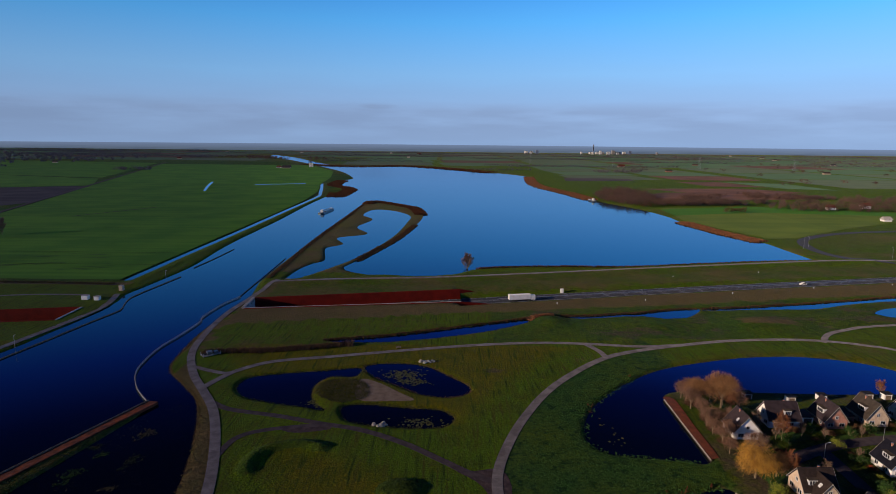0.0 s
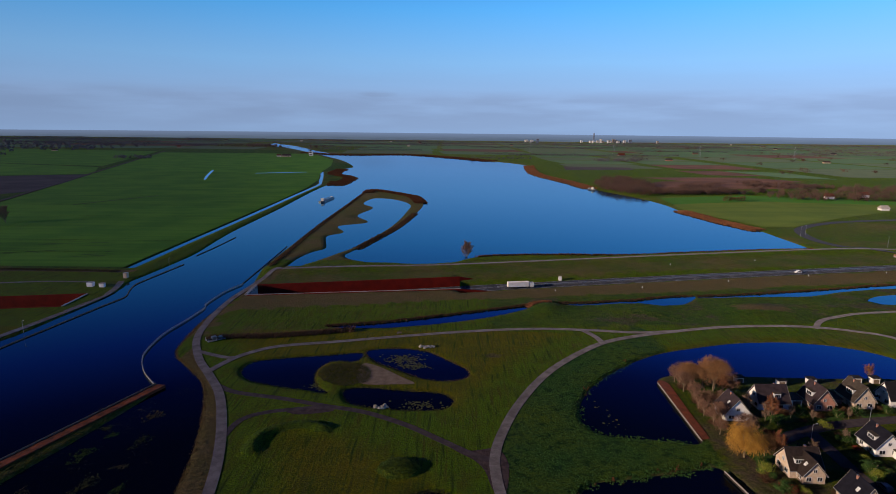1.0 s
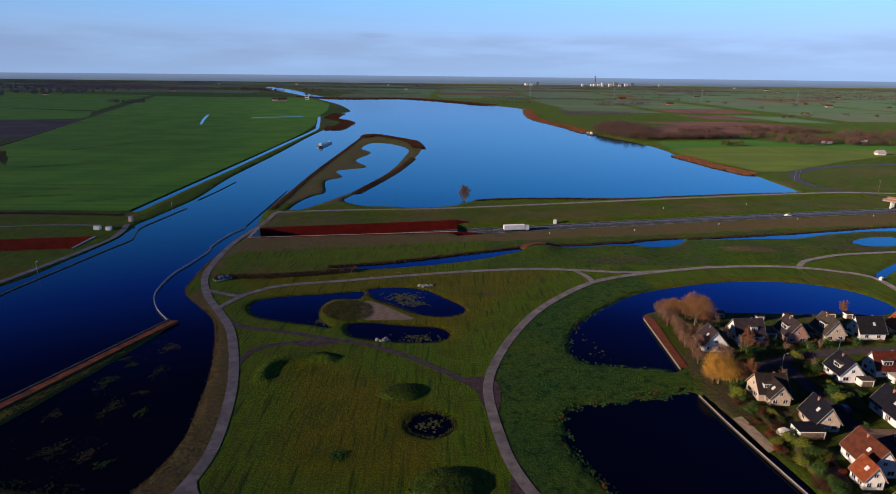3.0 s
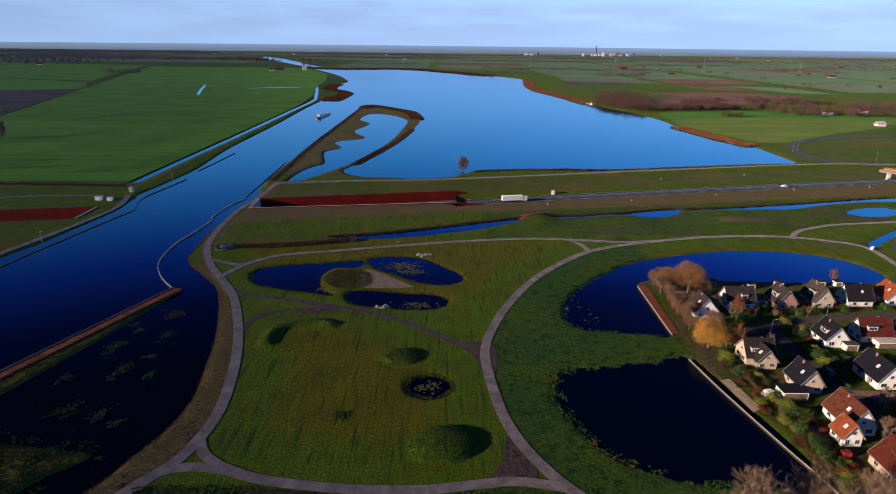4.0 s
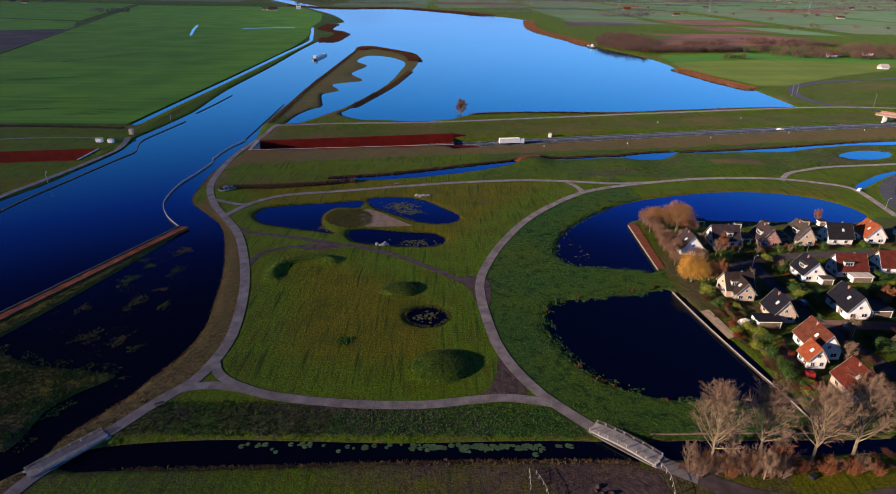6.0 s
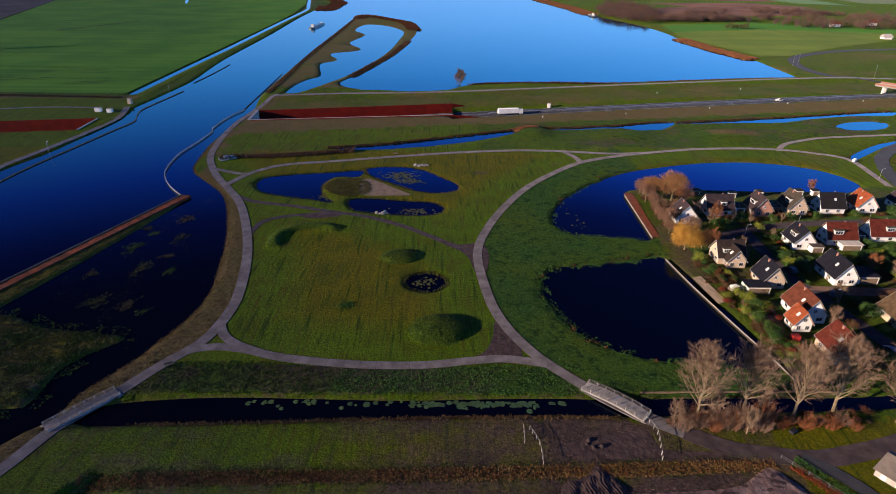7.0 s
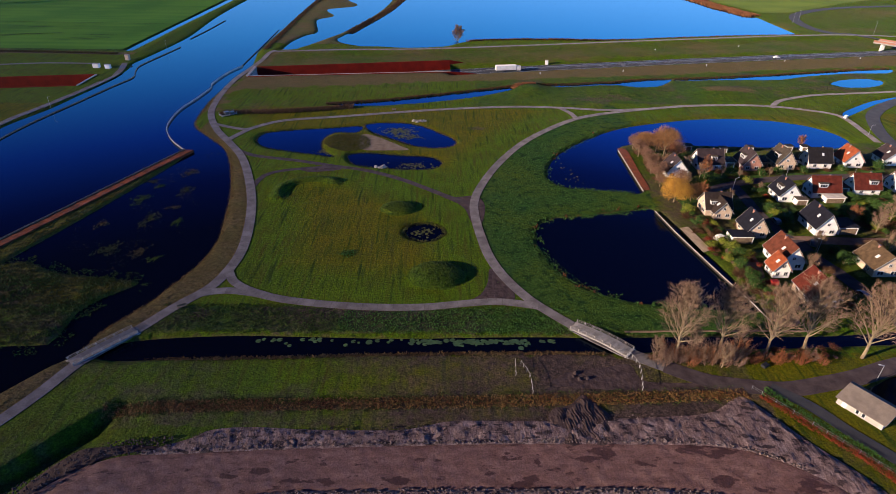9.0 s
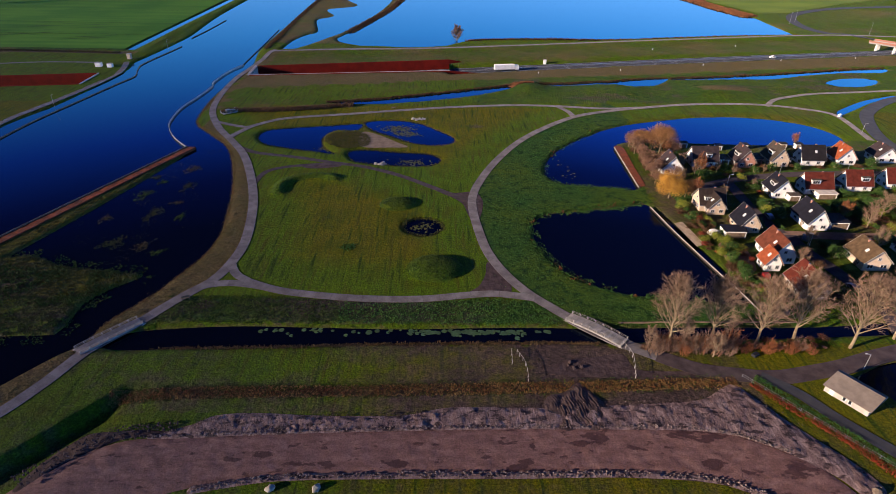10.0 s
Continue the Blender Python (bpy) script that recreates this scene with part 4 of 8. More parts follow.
M_REED_R = material("rust_reed", (0.1364, 0.0465, 0.0186), (0.0868, 0.0310, 0.0136), scale=0.5, island=True)
M_REED_RED = material("crimson_reed", (0.20, 0.036, 0.015), (0.13, 0.040, 0.016), scale=0.4, island=True)
M_SHORE = material("russet_shore_reed", (0.30, 0.125, 0.055), (0.19, 0.080, 0.038), scale=0.3, island=True)
M_GRASS_T = material("coarse_grass", (0.048, 0.130, 0.026), (0.070, 0.142, 0.026), scale=0.5, island=True)
M_OLIVE_P = material("pale_olive_sedge", (0.125, 0.105, 0.036), (0.075, 0.080, 0.024), scale=0.5, island=True)
M_OLIVE = material("olive_sedge", (0.0688, 0.0660, 0.0209), (0.0468, 0.0550, 0.0154), scale=0.5, island=True)
M_GRASS_O = material("olive_grass", (0.062, 0.095, 0.015), (0.044, 0.075, 0.013), scale=0.5, island=True)
M_FARWOOD = material("far_bare_wood", (0.150, 0.088, 0.066), (0.085, 0.056, 0.046), scale=0.03, island=True, per_object=0.15)
# bare hedge brown lightened to blue-grey, with the haze of distance painted in
M_FARHEDGE = material("hazed_far_hedge", (0.150, 0.130, 0.135), (0.105, 0.098, 0.105), scale=0.02, island=True)
M_LILY = material("lily_pad", (0.040, 0.088, 0.022), (0.065, 0.105, 0.035), scale=1.5, rough=0.5, island=True)
M_STONE = material("pale_boulder", (0.3300, 0.3000, 0.2400), (0.2520, 0.2220, 0.1740), scale=1.2, bump=0.05, island=True)
M_CLAY = earth("grey_clay_spoil", (0.190, 0.120, 0.116), (0.38, 0.275, 0.262), (0.052, 0.032, 0.034), 0.34, 0.545, (1.3, 0.45, 1.0), 0.35)
M_PEAT = material("dark_peat", (0.078, 0.053, 0.049), (0.036, 0.024, 0.025), scale=0.6, rough=0.8, bump=0.2, bump_scale=1.2)
M_BLACK = material("black_rubber", (0.015, 0.015, 0.016), rough=0.6)
M_CARPAINT = material("grey_car_paint", (0.10, 0.11, 0.12), rough=0.3, metal=0.3)
M_REDCLOTH = material("red_awning", (0.45, 0.03, 0.025), rough=0.7)
# purple-brown brick, with the shade between the houses darkened into its colour
M_STREET = material("shaded_brick_street", (0.062, 0.050, 0.054), (0.040, 0.033, 0.038), scale=0.5, fine=5)
M_BRICKROAD = material("brown_brick_paving", (0.17, 0.11, 0.085), (0.12, 0.075, 0.06), scale=0.6, fine=6)
M_SAND = material("pale_sandy_paving", (0.36, 0.28, 0.20), (0.24, 0.18, 0.125), scale=0.6, fine=5)
M_TANDECK = material("tan_sand_and_planks", (0.20, 0.152, 0.112), (0.135, 0.098, 0.070), scale=0.5)


# ---- fields ----
def field(corners, mat, label, z):
    b = np.array(corners, float)
    ob = flat("field", b, z, mat, label, "field")
    return ob


def dry_land(corners, gap):
    c = np.array(corners, float)
    e = [c[i] * (1 - u) + c[(i + 1) % 4] * u for i in range(4) for u in np.linspace(0, 1, 9)]
    q = np.vstack([e, c.mean(0)[None], (c + c.mean(0)) / 2])
    if any((signed(q, w[::6] if len(w) > 400 else w, gap + 5) > -gap).any() for _, w, _ in WATERS):
        return False
    return True


PASTURE = "green winter pasture with long faint furrows"
WX, WY = (-470, -497, -524, -620, -743, -1058), (360, 590, 671, 944, 1291, 2184)


def polder_x(y):
    """The straight polder ditch that ends the pastures behind the canal."""
    return float(np.interp(y, WY, WX)) + 6


def dike_x(y):
    return float(np.interp(y, (340, 720, 910, 1045, 1200, 1362, 1634, 1905, 2224), (-202.5, -206, -211, -230, -264, -275, -318, -412, -555)))


YS = [348, 392, 436, 492, 560, 640, 735, 850, 990, 1160, 1380, 1660, 2050]
for k, (a, b) in enumerate(zip(YS[:-1], YS[1:])):
    e = 0.8 if k % 3 == 1 else 0.1
    field([(polder_x(a), a + e), (dike_x(a), a + e), (dike_x(b), b - e), (polder_x(b), b - e)], M_FIELD, PASTURE, 0.10 + 0.005 * k)
field([(-1010, 900), (-781, 1008), (-651, 1065), (-559, 778), (-575, 730), (-900, 500)], M_PLOUGH, "dark ploughed field with wet furrows", 0.12)
field([(-900, 480), (-580, 705), (-530, 640), (-485, 372), (-900, 300)], M_FIELD, PASTURE, 0.13)
field([(-1400, 1000), (-1020, 910), (-660, 1075), (-760, 1260), (-1500, 1500)], M_FIELD, PASTURE, 0.14)
field([(-1600, 1520), (-770, 1290), (-1060, 2130), (-1900, 2300)], M_FIELD, PASTURE, 0.14)
field([(268, 640), (290, 780), (418, 806), (408, 606), (300, 530)], M_FIELD4, PASTURE, 0.12)
field([(284, 765), (418, 812), (592, 752), (560, 712), (400, 738), (277, 700)], M_FIELD5, "bright green lakeside pasture", 0.2)
field([(296, 528), (403, 602), (413, 800), (590, 748), (525, 660), (420, 600), (330, 535)], M_FIELD4, "olive green lakeside pasture", 0.15)
field([(585, 745), (520, 655), (600, 610), (1000, 640), (1000, 800)], M_FIELD4, PASTURE, 0.13)
field([(526, 1342), (630, 1337), (660, 1189), (544, 1205)], M_RUST, "rust-brown marsh field", 0.16)
field([(375, 1124), (588, 1150), (666, 1055), (462, 999)], M_RUST, "rust-brown marsh field", 0.17)
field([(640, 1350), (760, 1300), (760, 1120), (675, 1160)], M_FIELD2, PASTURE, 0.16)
frng = random.Random(11)
# far fields mostly take the pasture colours with haze mixed in
FIELD_LABELS = [(M_FIELD2, "green winter pasture paled by painted haze")] * 5 + [(M_FIELD3, "rough olive pasture greyed by painted haze")] * 4 + [(M_RUST, "rust-brown marsh field")]
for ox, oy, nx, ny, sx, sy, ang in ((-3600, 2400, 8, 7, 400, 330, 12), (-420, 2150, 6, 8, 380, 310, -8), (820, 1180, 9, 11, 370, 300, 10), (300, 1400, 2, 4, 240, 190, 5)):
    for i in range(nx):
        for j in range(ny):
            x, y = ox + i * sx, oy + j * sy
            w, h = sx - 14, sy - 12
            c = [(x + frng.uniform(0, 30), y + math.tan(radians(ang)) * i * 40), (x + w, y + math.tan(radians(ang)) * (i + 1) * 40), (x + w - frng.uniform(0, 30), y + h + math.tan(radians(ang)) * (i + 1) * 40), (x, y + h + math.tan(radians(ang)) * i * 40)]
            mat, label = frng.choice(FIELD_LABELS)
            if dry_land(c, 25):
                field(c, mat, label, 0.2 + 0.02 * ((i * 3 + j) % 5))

M_PUDDLE = M_WATER
flat("water", curve(((-413, 975), (-410, 977), (-449, 1090), (-483, 1195), (-487, 1195), (-454, 1090)), 8, True), 0.25, M_PUDDLE, "long flooded scrape in the pasture", "water")
flat("water", curve(((-376, 1126), (-330, 1148), (-288, 1168), (-288, 1176), (-330, 1158), (-376, 1134)), 8, True), 0.25, M_PUDDLE, "shallow flood pool in the pasture", "water")
ribbon("ditch", [(-497, 590), (-524, 671), (-620, 944), (-743, 1291), (-1058, 2184)], 5, M_PEAT, "dark straight field ditch across the polder", 0.3, 30, category="ditch")
ribbon("ditch", [(-420, 640), (-372, 735)], 1.6, M_PEAT, "dark straight field ditch across the polder", 0.3, 30, category="ditch")
wr0 = random.Random(17)
for _ in range(26):
    x, y, ln = wr0.uniform(-345, -235), wr0.uniform(372, 430), wr0.uniform(5, 20)
    k = wr0.uniform(0.25, 0.7)
    flat("wet_patch", curve([(x + ln * math.cos(a) + 0.5 * ln * k * math.sin(a), y + ln * k * 0.5 * math.cos(a) + (0.8 + 0.5 * math.sin(3 * a + x)) * math.sin(a)) for a in np.linspace(0, 5.6, 9)], 2.0, True), 0.26 + 0.004 * (_ % 9), M_WETGRASS, "dark waterlogged streak in the pasture", "wet patch")
ribbon("ditch", [(-420, 342), (-289.5, 338), (-239.8, 338), (-197.8, 336)], 3.5, M_PEAT, "dark reedy drain across the polder edge", 0.05, 8, category="ditch")
ribbon("path", [(-300, 301), (-266.7, 304), (-231.7, 311.5), (-200, 312)], 2.2, M_PATH, "pale service track behind the canal huts", 0.08, 4)
ribbon("road", WEST_ROAD, 3.2, M_PATH, "pale dike road on the far canal bank", 0.09, 4, category="road")


# ---- trough under the canal ----
def wall_strip(name, a, b, z0a, z0b, top, thick, mat, label, parent=None, topb=None):
    bm = bmesh.new()
    a, b = Vector((*a, 0)), Vector((*b, 0))
    n = (b - a).normalized().cross(Vector((0, 0, 1))) * thick
    topb = top if topb is None else topb
    v = [bm.verts.new(p + Vector((0, 0, z))) for p, z in ((a, z0a), (b, z0b), (b, topb), (a, top), (a + n, z0a), (b + n, z0b), (b + n, topb), (a + n, top))]
    for f in ((0, 1, 2, 3), (7, 6, 5, 4), (3, 2, 6, 7), (0, 3, 7, 4), (1, 5, 6, 2), (0, 4, 5, 1)):
        bm.faces.new([v[i] for i in f])
    ob = part(name, bm, mat, parent)
    return tagged(ob, label, "wall", kind="structure")


RED = "red-brown retaining wall of the sunken road"
for poly, flip in ((T_RIGHT, 0), (T_LEFT, 1)):
    nw, ne, se, sw = [tuple(p) for p in poly]
    wall_strip("wall", ne, nw, -7.2, -7.2, 0.35, 0.5, M_REDWALL, RED)
    wall_strip("wall", sw, se, -7.2, -7.2, 0.35, 0.5, M_REDWALL, RED)
    if flip:
        wall_strip("wall", se, ne, -7.2, -7.2, 0.4, 0.8, M_CONC, "concrete portal of the canal aqueduct")
    else:
        wall_strip("wall", nw, sw, -7.2, -7.2, 0.4, 0.8, M_CONC, "concrete portal of the canal aqueduct")
    bm = bmesh.new()
    prism(bm, [(float(p[0]), float(p[1])) for p in poly], -7.4, -7.0)
    tagged(part("floor", bm, M_CONC, None), "concrete floor of the sunken road trough", "floor", kind="structure")
wall_strip("wall", (8, 304.2), (30, 309.5), -6, -5, 0.35, 0.5, M_REDWALL, "tapering red wing wall beside the road", topb=-2.6)
wall_strip("wall", (16, 333.5), (8, 331), -5, -6, -1.4, 0.5, M_REDWALL, "tapering red wing wall beside the road", topb=0.35)
for a, b in (((8, 304.0), (-105, 287.8)), ((-106.4, 288), (-107.4, 309))):
    wall_strip("trim", a, b, 0.35, 0.35, 0.5, 0.5, M_CONC, "pale concrete coping on the red wall")


def markings():
    V, Fc = [], []

    def dash(x0, x1, off, w):
        for a in np.arange(x0, x1, 6.0):
            b = min(a + 6.0, x1)
            k = len(V)
            for x, o in ((a, off - w), (b, off - w), (b, off + w), (a, off + w)):
                V.append((x, float(road_y(x)) + o, float(road_z(x)) + 0.03))
            Fc.append((k, k + 1, k + 2, k + 3))

    for off in (-6.0, -0.8, 0.8, 6.0):
        dash(-104, 640, off, 0.11)
    for x in np.arange(-100, 640, 12):
        for off in (-3.4, 3.4):
            dash(x, x + 4, off, 0.09)
    tagged(mesh_object("road_marking", V, Fc, M_LINE), "white painted lane lines on the main road", "road marking", kind="structure")


markings()

# barrier along the middle of the main road
rail = empty("guard_rail", 30, float(road_y(30)), float(road_z(30)))
bm = bmesh.new()
for x in np.arange(30, 600, 6.0):
    a, b = Vector((x - 30, road_y(x) - road_y(30), road_z(x) - road_z(30))), Vector((x - 24, road_y(x + 6) - road_y(30), road_z(x + 6) - road_z(30)))
    v = [bm.verts.new(p + Vector((0, o, z))) for p in (a, b) for o, z in ((-0.1, 0.45), (-0.1, 0.75), (0.1, 0.75), (0.1, 0.45))]
    for f in ((0, 1, 5, 4), (1, 2, 6, 5), (2, 3, 7, 6), (3, 0, 4, 7)):
        bm.faces.new([v[i] for i in f])
part("beam", bm, M_STEEL, rail)
for x in np.arange(30, 600, 12.0):
    bm = bmesh.new()
    box(bm, x - 30.05, float(road_y(x) - road_y(30)) - 0.06, float(road_z(x) - road_z(30)) - 0.1, x - 29.95, float(road_y(x) - road_y(30)) + 0.06, float(road_z(x) - road_z(30)) + 0.5)
    part("post", bm, M_STEEL, rail)
tagged(rail, "galvanised steel guard rail along the main road", "guard rail")


# ---- vegetation ----
def tube(V, Fc, a, b, ra, rb, sides):
    d = (b - a)
    if d.length < 1e-5:
        return
    q = d.to_track_quat("Z", "Y")
    k = len(V)
    for p, r in ((a, ra), (b, rb)):
        for i in range(sides):
            an = 2 * math.pi * i / sides
            V.append(tuple(p + q @ Vector((r * math.cos(an), r * math.sin(an), 0))))
    for i in range(sides):
        j = (i + 1) % sides
        Fc.append((k + i, k + j, k + sides + j, k + sides + i))


def bare_tree(name, h, spread, seed, bark, twig, label, droop=0.0, limbs=11, twigs=6, low=0.22, thick=0.03, fan=0.9, wild=1.0, climb=0.6):
    """Trunk that forks into limbs, branches and many fine twigs."""
    rg = random.Random(seed)
    root = empty(name)
    V, Fc = [], []
    p, r, trunk = Vector((0, 0, -0.3)), h * 0.022, []
    top = h * 0.74
    n = 8
    for i in range(n):
        q = Vector((rg.uniform(-1, 1) * 0.022 * h * i / n, rg.uniform(-1, 1) * 0.022 * h * i / n, top * (i + 1) / n))
        r2 = h * 0.021 * (1 - 0.8 * (i + 1) / n) + 0.03
        tube(V, Fc, p, q, r, r2, 6)
        trunk.append((p.copy(), q.copy()))
        p, r = q, r2
    mesh_object("trunk", V, Fc, bark, root, True)
    LV, LF, V, Fc = [], [], [], []
    for i in range(limbs):
        f = low + (0.97 - low) * (i + rg.random() * 0.7) / limbs
        seg = trunk[min(int(f * n), n - 1)]
        a = seg[0].lerp(seg[1], f * n - int(f * n))
        an = i * 2.4 + rg.uniform(-0.4, 0.4)
        ln = spread * (1.2 - 0.5 * f) * rg.uniform(0.85, 1.15)
        d = Vector((math.cos(an) * fan, math.sin(an) * fan, (climb + 1.0 * f * climb / 0.6) * (1 - 0.5 * droop))).normalized()
        ra = h * 0.0095 * (1.2 - 0.6 * f) + 0.02
        for s in range(5):
            d = (d + Vector((rg.uniform(-0.16, 0.16) * wild, rg.uniform(-0.16, 0.16) * wild, 0.13 * wild - droop * 0.35))).normalized()
            b = a + d * ln / 5
            tube(LV, LF, a, b, ra, ra * 0.74, 4)
            for k in range(2 + (s > 0) * 2):
                side = d.cross(Vector((rg.gauss(0, 1), rg.gauss(0, 1), rg.gauss(0, 1)))).normalized()
                d2 = (d + side * rg.uniform(0.5, 0.95) * (0.45 + 0.55 * wild)).normalized()
                a2 = a.lerp(b, rg.random())
                l2 = ln * rg.uniform(0.22, 0.42) * (1.15 - 0.1 * s)
                m2 = a2 + d2 * l2 * 0.5
                d3 = (d2 + Vector((0, 0, 0.25 - droop * 1.6))).normalized()
                b2 = m2 + d3 * l2 * 0.5
                tube(LV, LF, a2, m2, ra * 0.5 + 0.008, ra * 0.3 + 0.008, 3)
                tube(LV, LF, m2, b2, ra * 0.3 + 0.008, 0.012, 3)
                for t in range(twigs):
                    u = rg.random()
                    g0 = a2.lerp(m2, u) if t % 2 else m2.lerp(b2, u)
                    dd = d2 if t % 2 else d3
                    sd = dd.cross(Vector((rg.gauss(0, 1), rg.gauss(0, 1), rg.gauss(0, 1)))).normalized()
                    g1 = g0 + (dd + sd * rg.uniform(0.35, 0.9) * (0.5 + 0.5 * wild) + Vector((0, 0, 0.1 - 2.6 * droop))).normalized() * h * rg.uniform(0.05, 0.11) * (1 + droop)
                    tube(V, Fc, g0, g1, thick, thick * 0.35, 3)
            a, ra = b, ra * 0.74
    mesh_object("branchwork", LV, LF, bark, root)
    mesh_object("crown", V, Fc, twig, root)
    return tagged(root, label, "tree")


def vase_tree(name, h, spread, seed, bark, twig, label, limbs=44, subs=15, twigs=16):
    """A straight stem with long limbs that climb out to an egg-shaped crown of fine twigs."""
    rg = random.Random(seed)
    root = empty(name)
    V, Fc, trunk = [], [], []
    p, r, n = Vector((0, 0, -0.3)), h * 0.019, 9
    lean = Vector((rg.uniform(-0.5, 0.5), rg.uniform(-0.5, 0.5), 0))
    for i in range(n):
        f = (i + 1) / n
        q = lean * f + Vector((rg.uniform(-0.12, 0.12), rg.uniform(-0.12, 0.12), h * 0.88 * f))
        r2 = h * 0.018 * (1 - 0.86 * f) + 0.02
        tube(V, Fc, p, q, r, r2, 7)
        trunk.append((p, q))
        p, r = q, r2
    mesh_object("trunk", V, Fc, bark, root, True)
    LV, LF, V, Fc = [], [], [], []
    mid = lean * 0.6 + Vector((0, 0, h * 0.58))

    def depth(q):
        e = q - mid
        return (e.x / spread) ** 2 + (e.y / spread) ** 2 + (e.z / (h * 0.44)) ** 2

    for i in range(limbs):
        f = 0.2 + 0.74 * (i + rg.random()) / limbs
        seg = trunk[min(int(f * n), n - 1)]
        a = seg[0].lerp(seg[1], f * n - int(f * n))
        an, el = i * 2.4 + rg.uniform(-0.35, 0.35), radians(46 + 32 * f + rg.uniform(-9, 9))
        d = Vector((math.cos(an) * math.cos(el), math.sin(an) * math.cos(el), math.sin(el)))
        ra = h * 0.0060 * (1.25 - 0.7 * f) + 0.014
        ln = 0.5
        while ln < h * 0.6 and depth(a + d * ln) < 0.9:
            ln += 0.3
        ln *= rg.uniform(0.85, 1.08)
        pts = [a]
        for k in range(6):
            d = (d + Vector((rg.gauss(0, 0.06), rg.gauss(0, 0.06), 0.035))).normalized()
            pts.append(pts[-1] + d * ln / 6)
            tube(LV, LF, pts[-2], pts[-1], ra * (1 - k / 6.6), ra * (1 - (k + 1) / 6.6), 4)
        for k in range(subs):
            u = 6 * (0.22 + 0.76 * (k + rg.random()) / subs)
            j = min(int(u), 5)
            b0 = pts[j].lerp(pts[j + 1], u - j)
            d0 = (pts[j + 1] - pts[j]).normalized()
            side = d0.cross(Vector((rg.gauss(0, 1), rg.gauss(0, 1), rg.gauss(0, 1)))).normalized()
            d1 = (d0 + side * rg.uniform(0.6, 1.15)).normalized()
            l1 = min(2.6, ln * rg.uniform(0.2, 0.36)) * (1.15 - 0.09 * u)
            b1 = b0 + d1 * l1
            tube(LV, LF, b0, b1, 0.022, 0.011, 3)
            for _ in range(twigs):
                w0 = b0.lerp(b1, rg.uniform(0.2, 1.0))
                s2 = d1.cross(Vector((rg.gauss(0, 1), rg.gauss(0, 1), rg.gauss(0, 1)))).normalized()
                w1 = w0 + (d1 + s2 * rg.uniform(0.3, 0.8) + Vector((0, 0, 0.15))).normalized() * rg.uniform(0.45, 1.1)
                tube(V, Fc, w0, w1, 0.0150, 0.007, 3)
    mesh_object("branchwork", LV, LF, bark, root)
    mesh_object("crown", V, Fc, twig, root)
    return tagged(root, label, "tree")


def thicket(name, h, r, seed, twig, label, stems=46):
    """A clump of slender upright bare stems with short side twigs."""
    rg = random.Random(seed)
    root = empty(name)
    SV, SF, V, Fc = [], [], [], []
    for i in range(stems):
        an, rr = rg.uniform(0, 2 * math.pi), r * math.sqrt(rg.random())
        p = Vector((rr * math.cos(an), rr * math.sin(an), -0.1))
        d = Vector((math.cos(an) * 0.22 * rr / r + rg.gauss(0, 0.13), math.sin(an) * 0.22 * rr / r + rg.gauss(0, 0.13), 1)).normalized()
        ln, rad = h * rg.uniform(0.45, 1.0), rg.uniform(0.022, 0.036)
        for k in range(4):
            d = (d + Vector((rg.gauss(0, 0.09), rg.gauss(0, 0.09), 0.0))).normalized()
            q = p + d * ln / 4
            tube(SV, SF, p, q, rad * (1 - k / 4.6), rad * (1 - (k + 1) / 4.6), 3)
            for _ in range(7):
                w = p.lerp(q, rg.random())
                e = (d * 0.7 + Vector((rg.gauss(0, 0.5), rg.gauss(0, 0.5), 0.25))).normalized()
                tube(V, Fc, w, w + e * rg.uniform(0.3, 0.85), 0.014, 0.006, 3)
            p = q
    mesh_object("stem", SV, SF, twig, root)
    mesh_object("twig", V, Fc, twig, root)
    return tagged(root, label, "shrub")


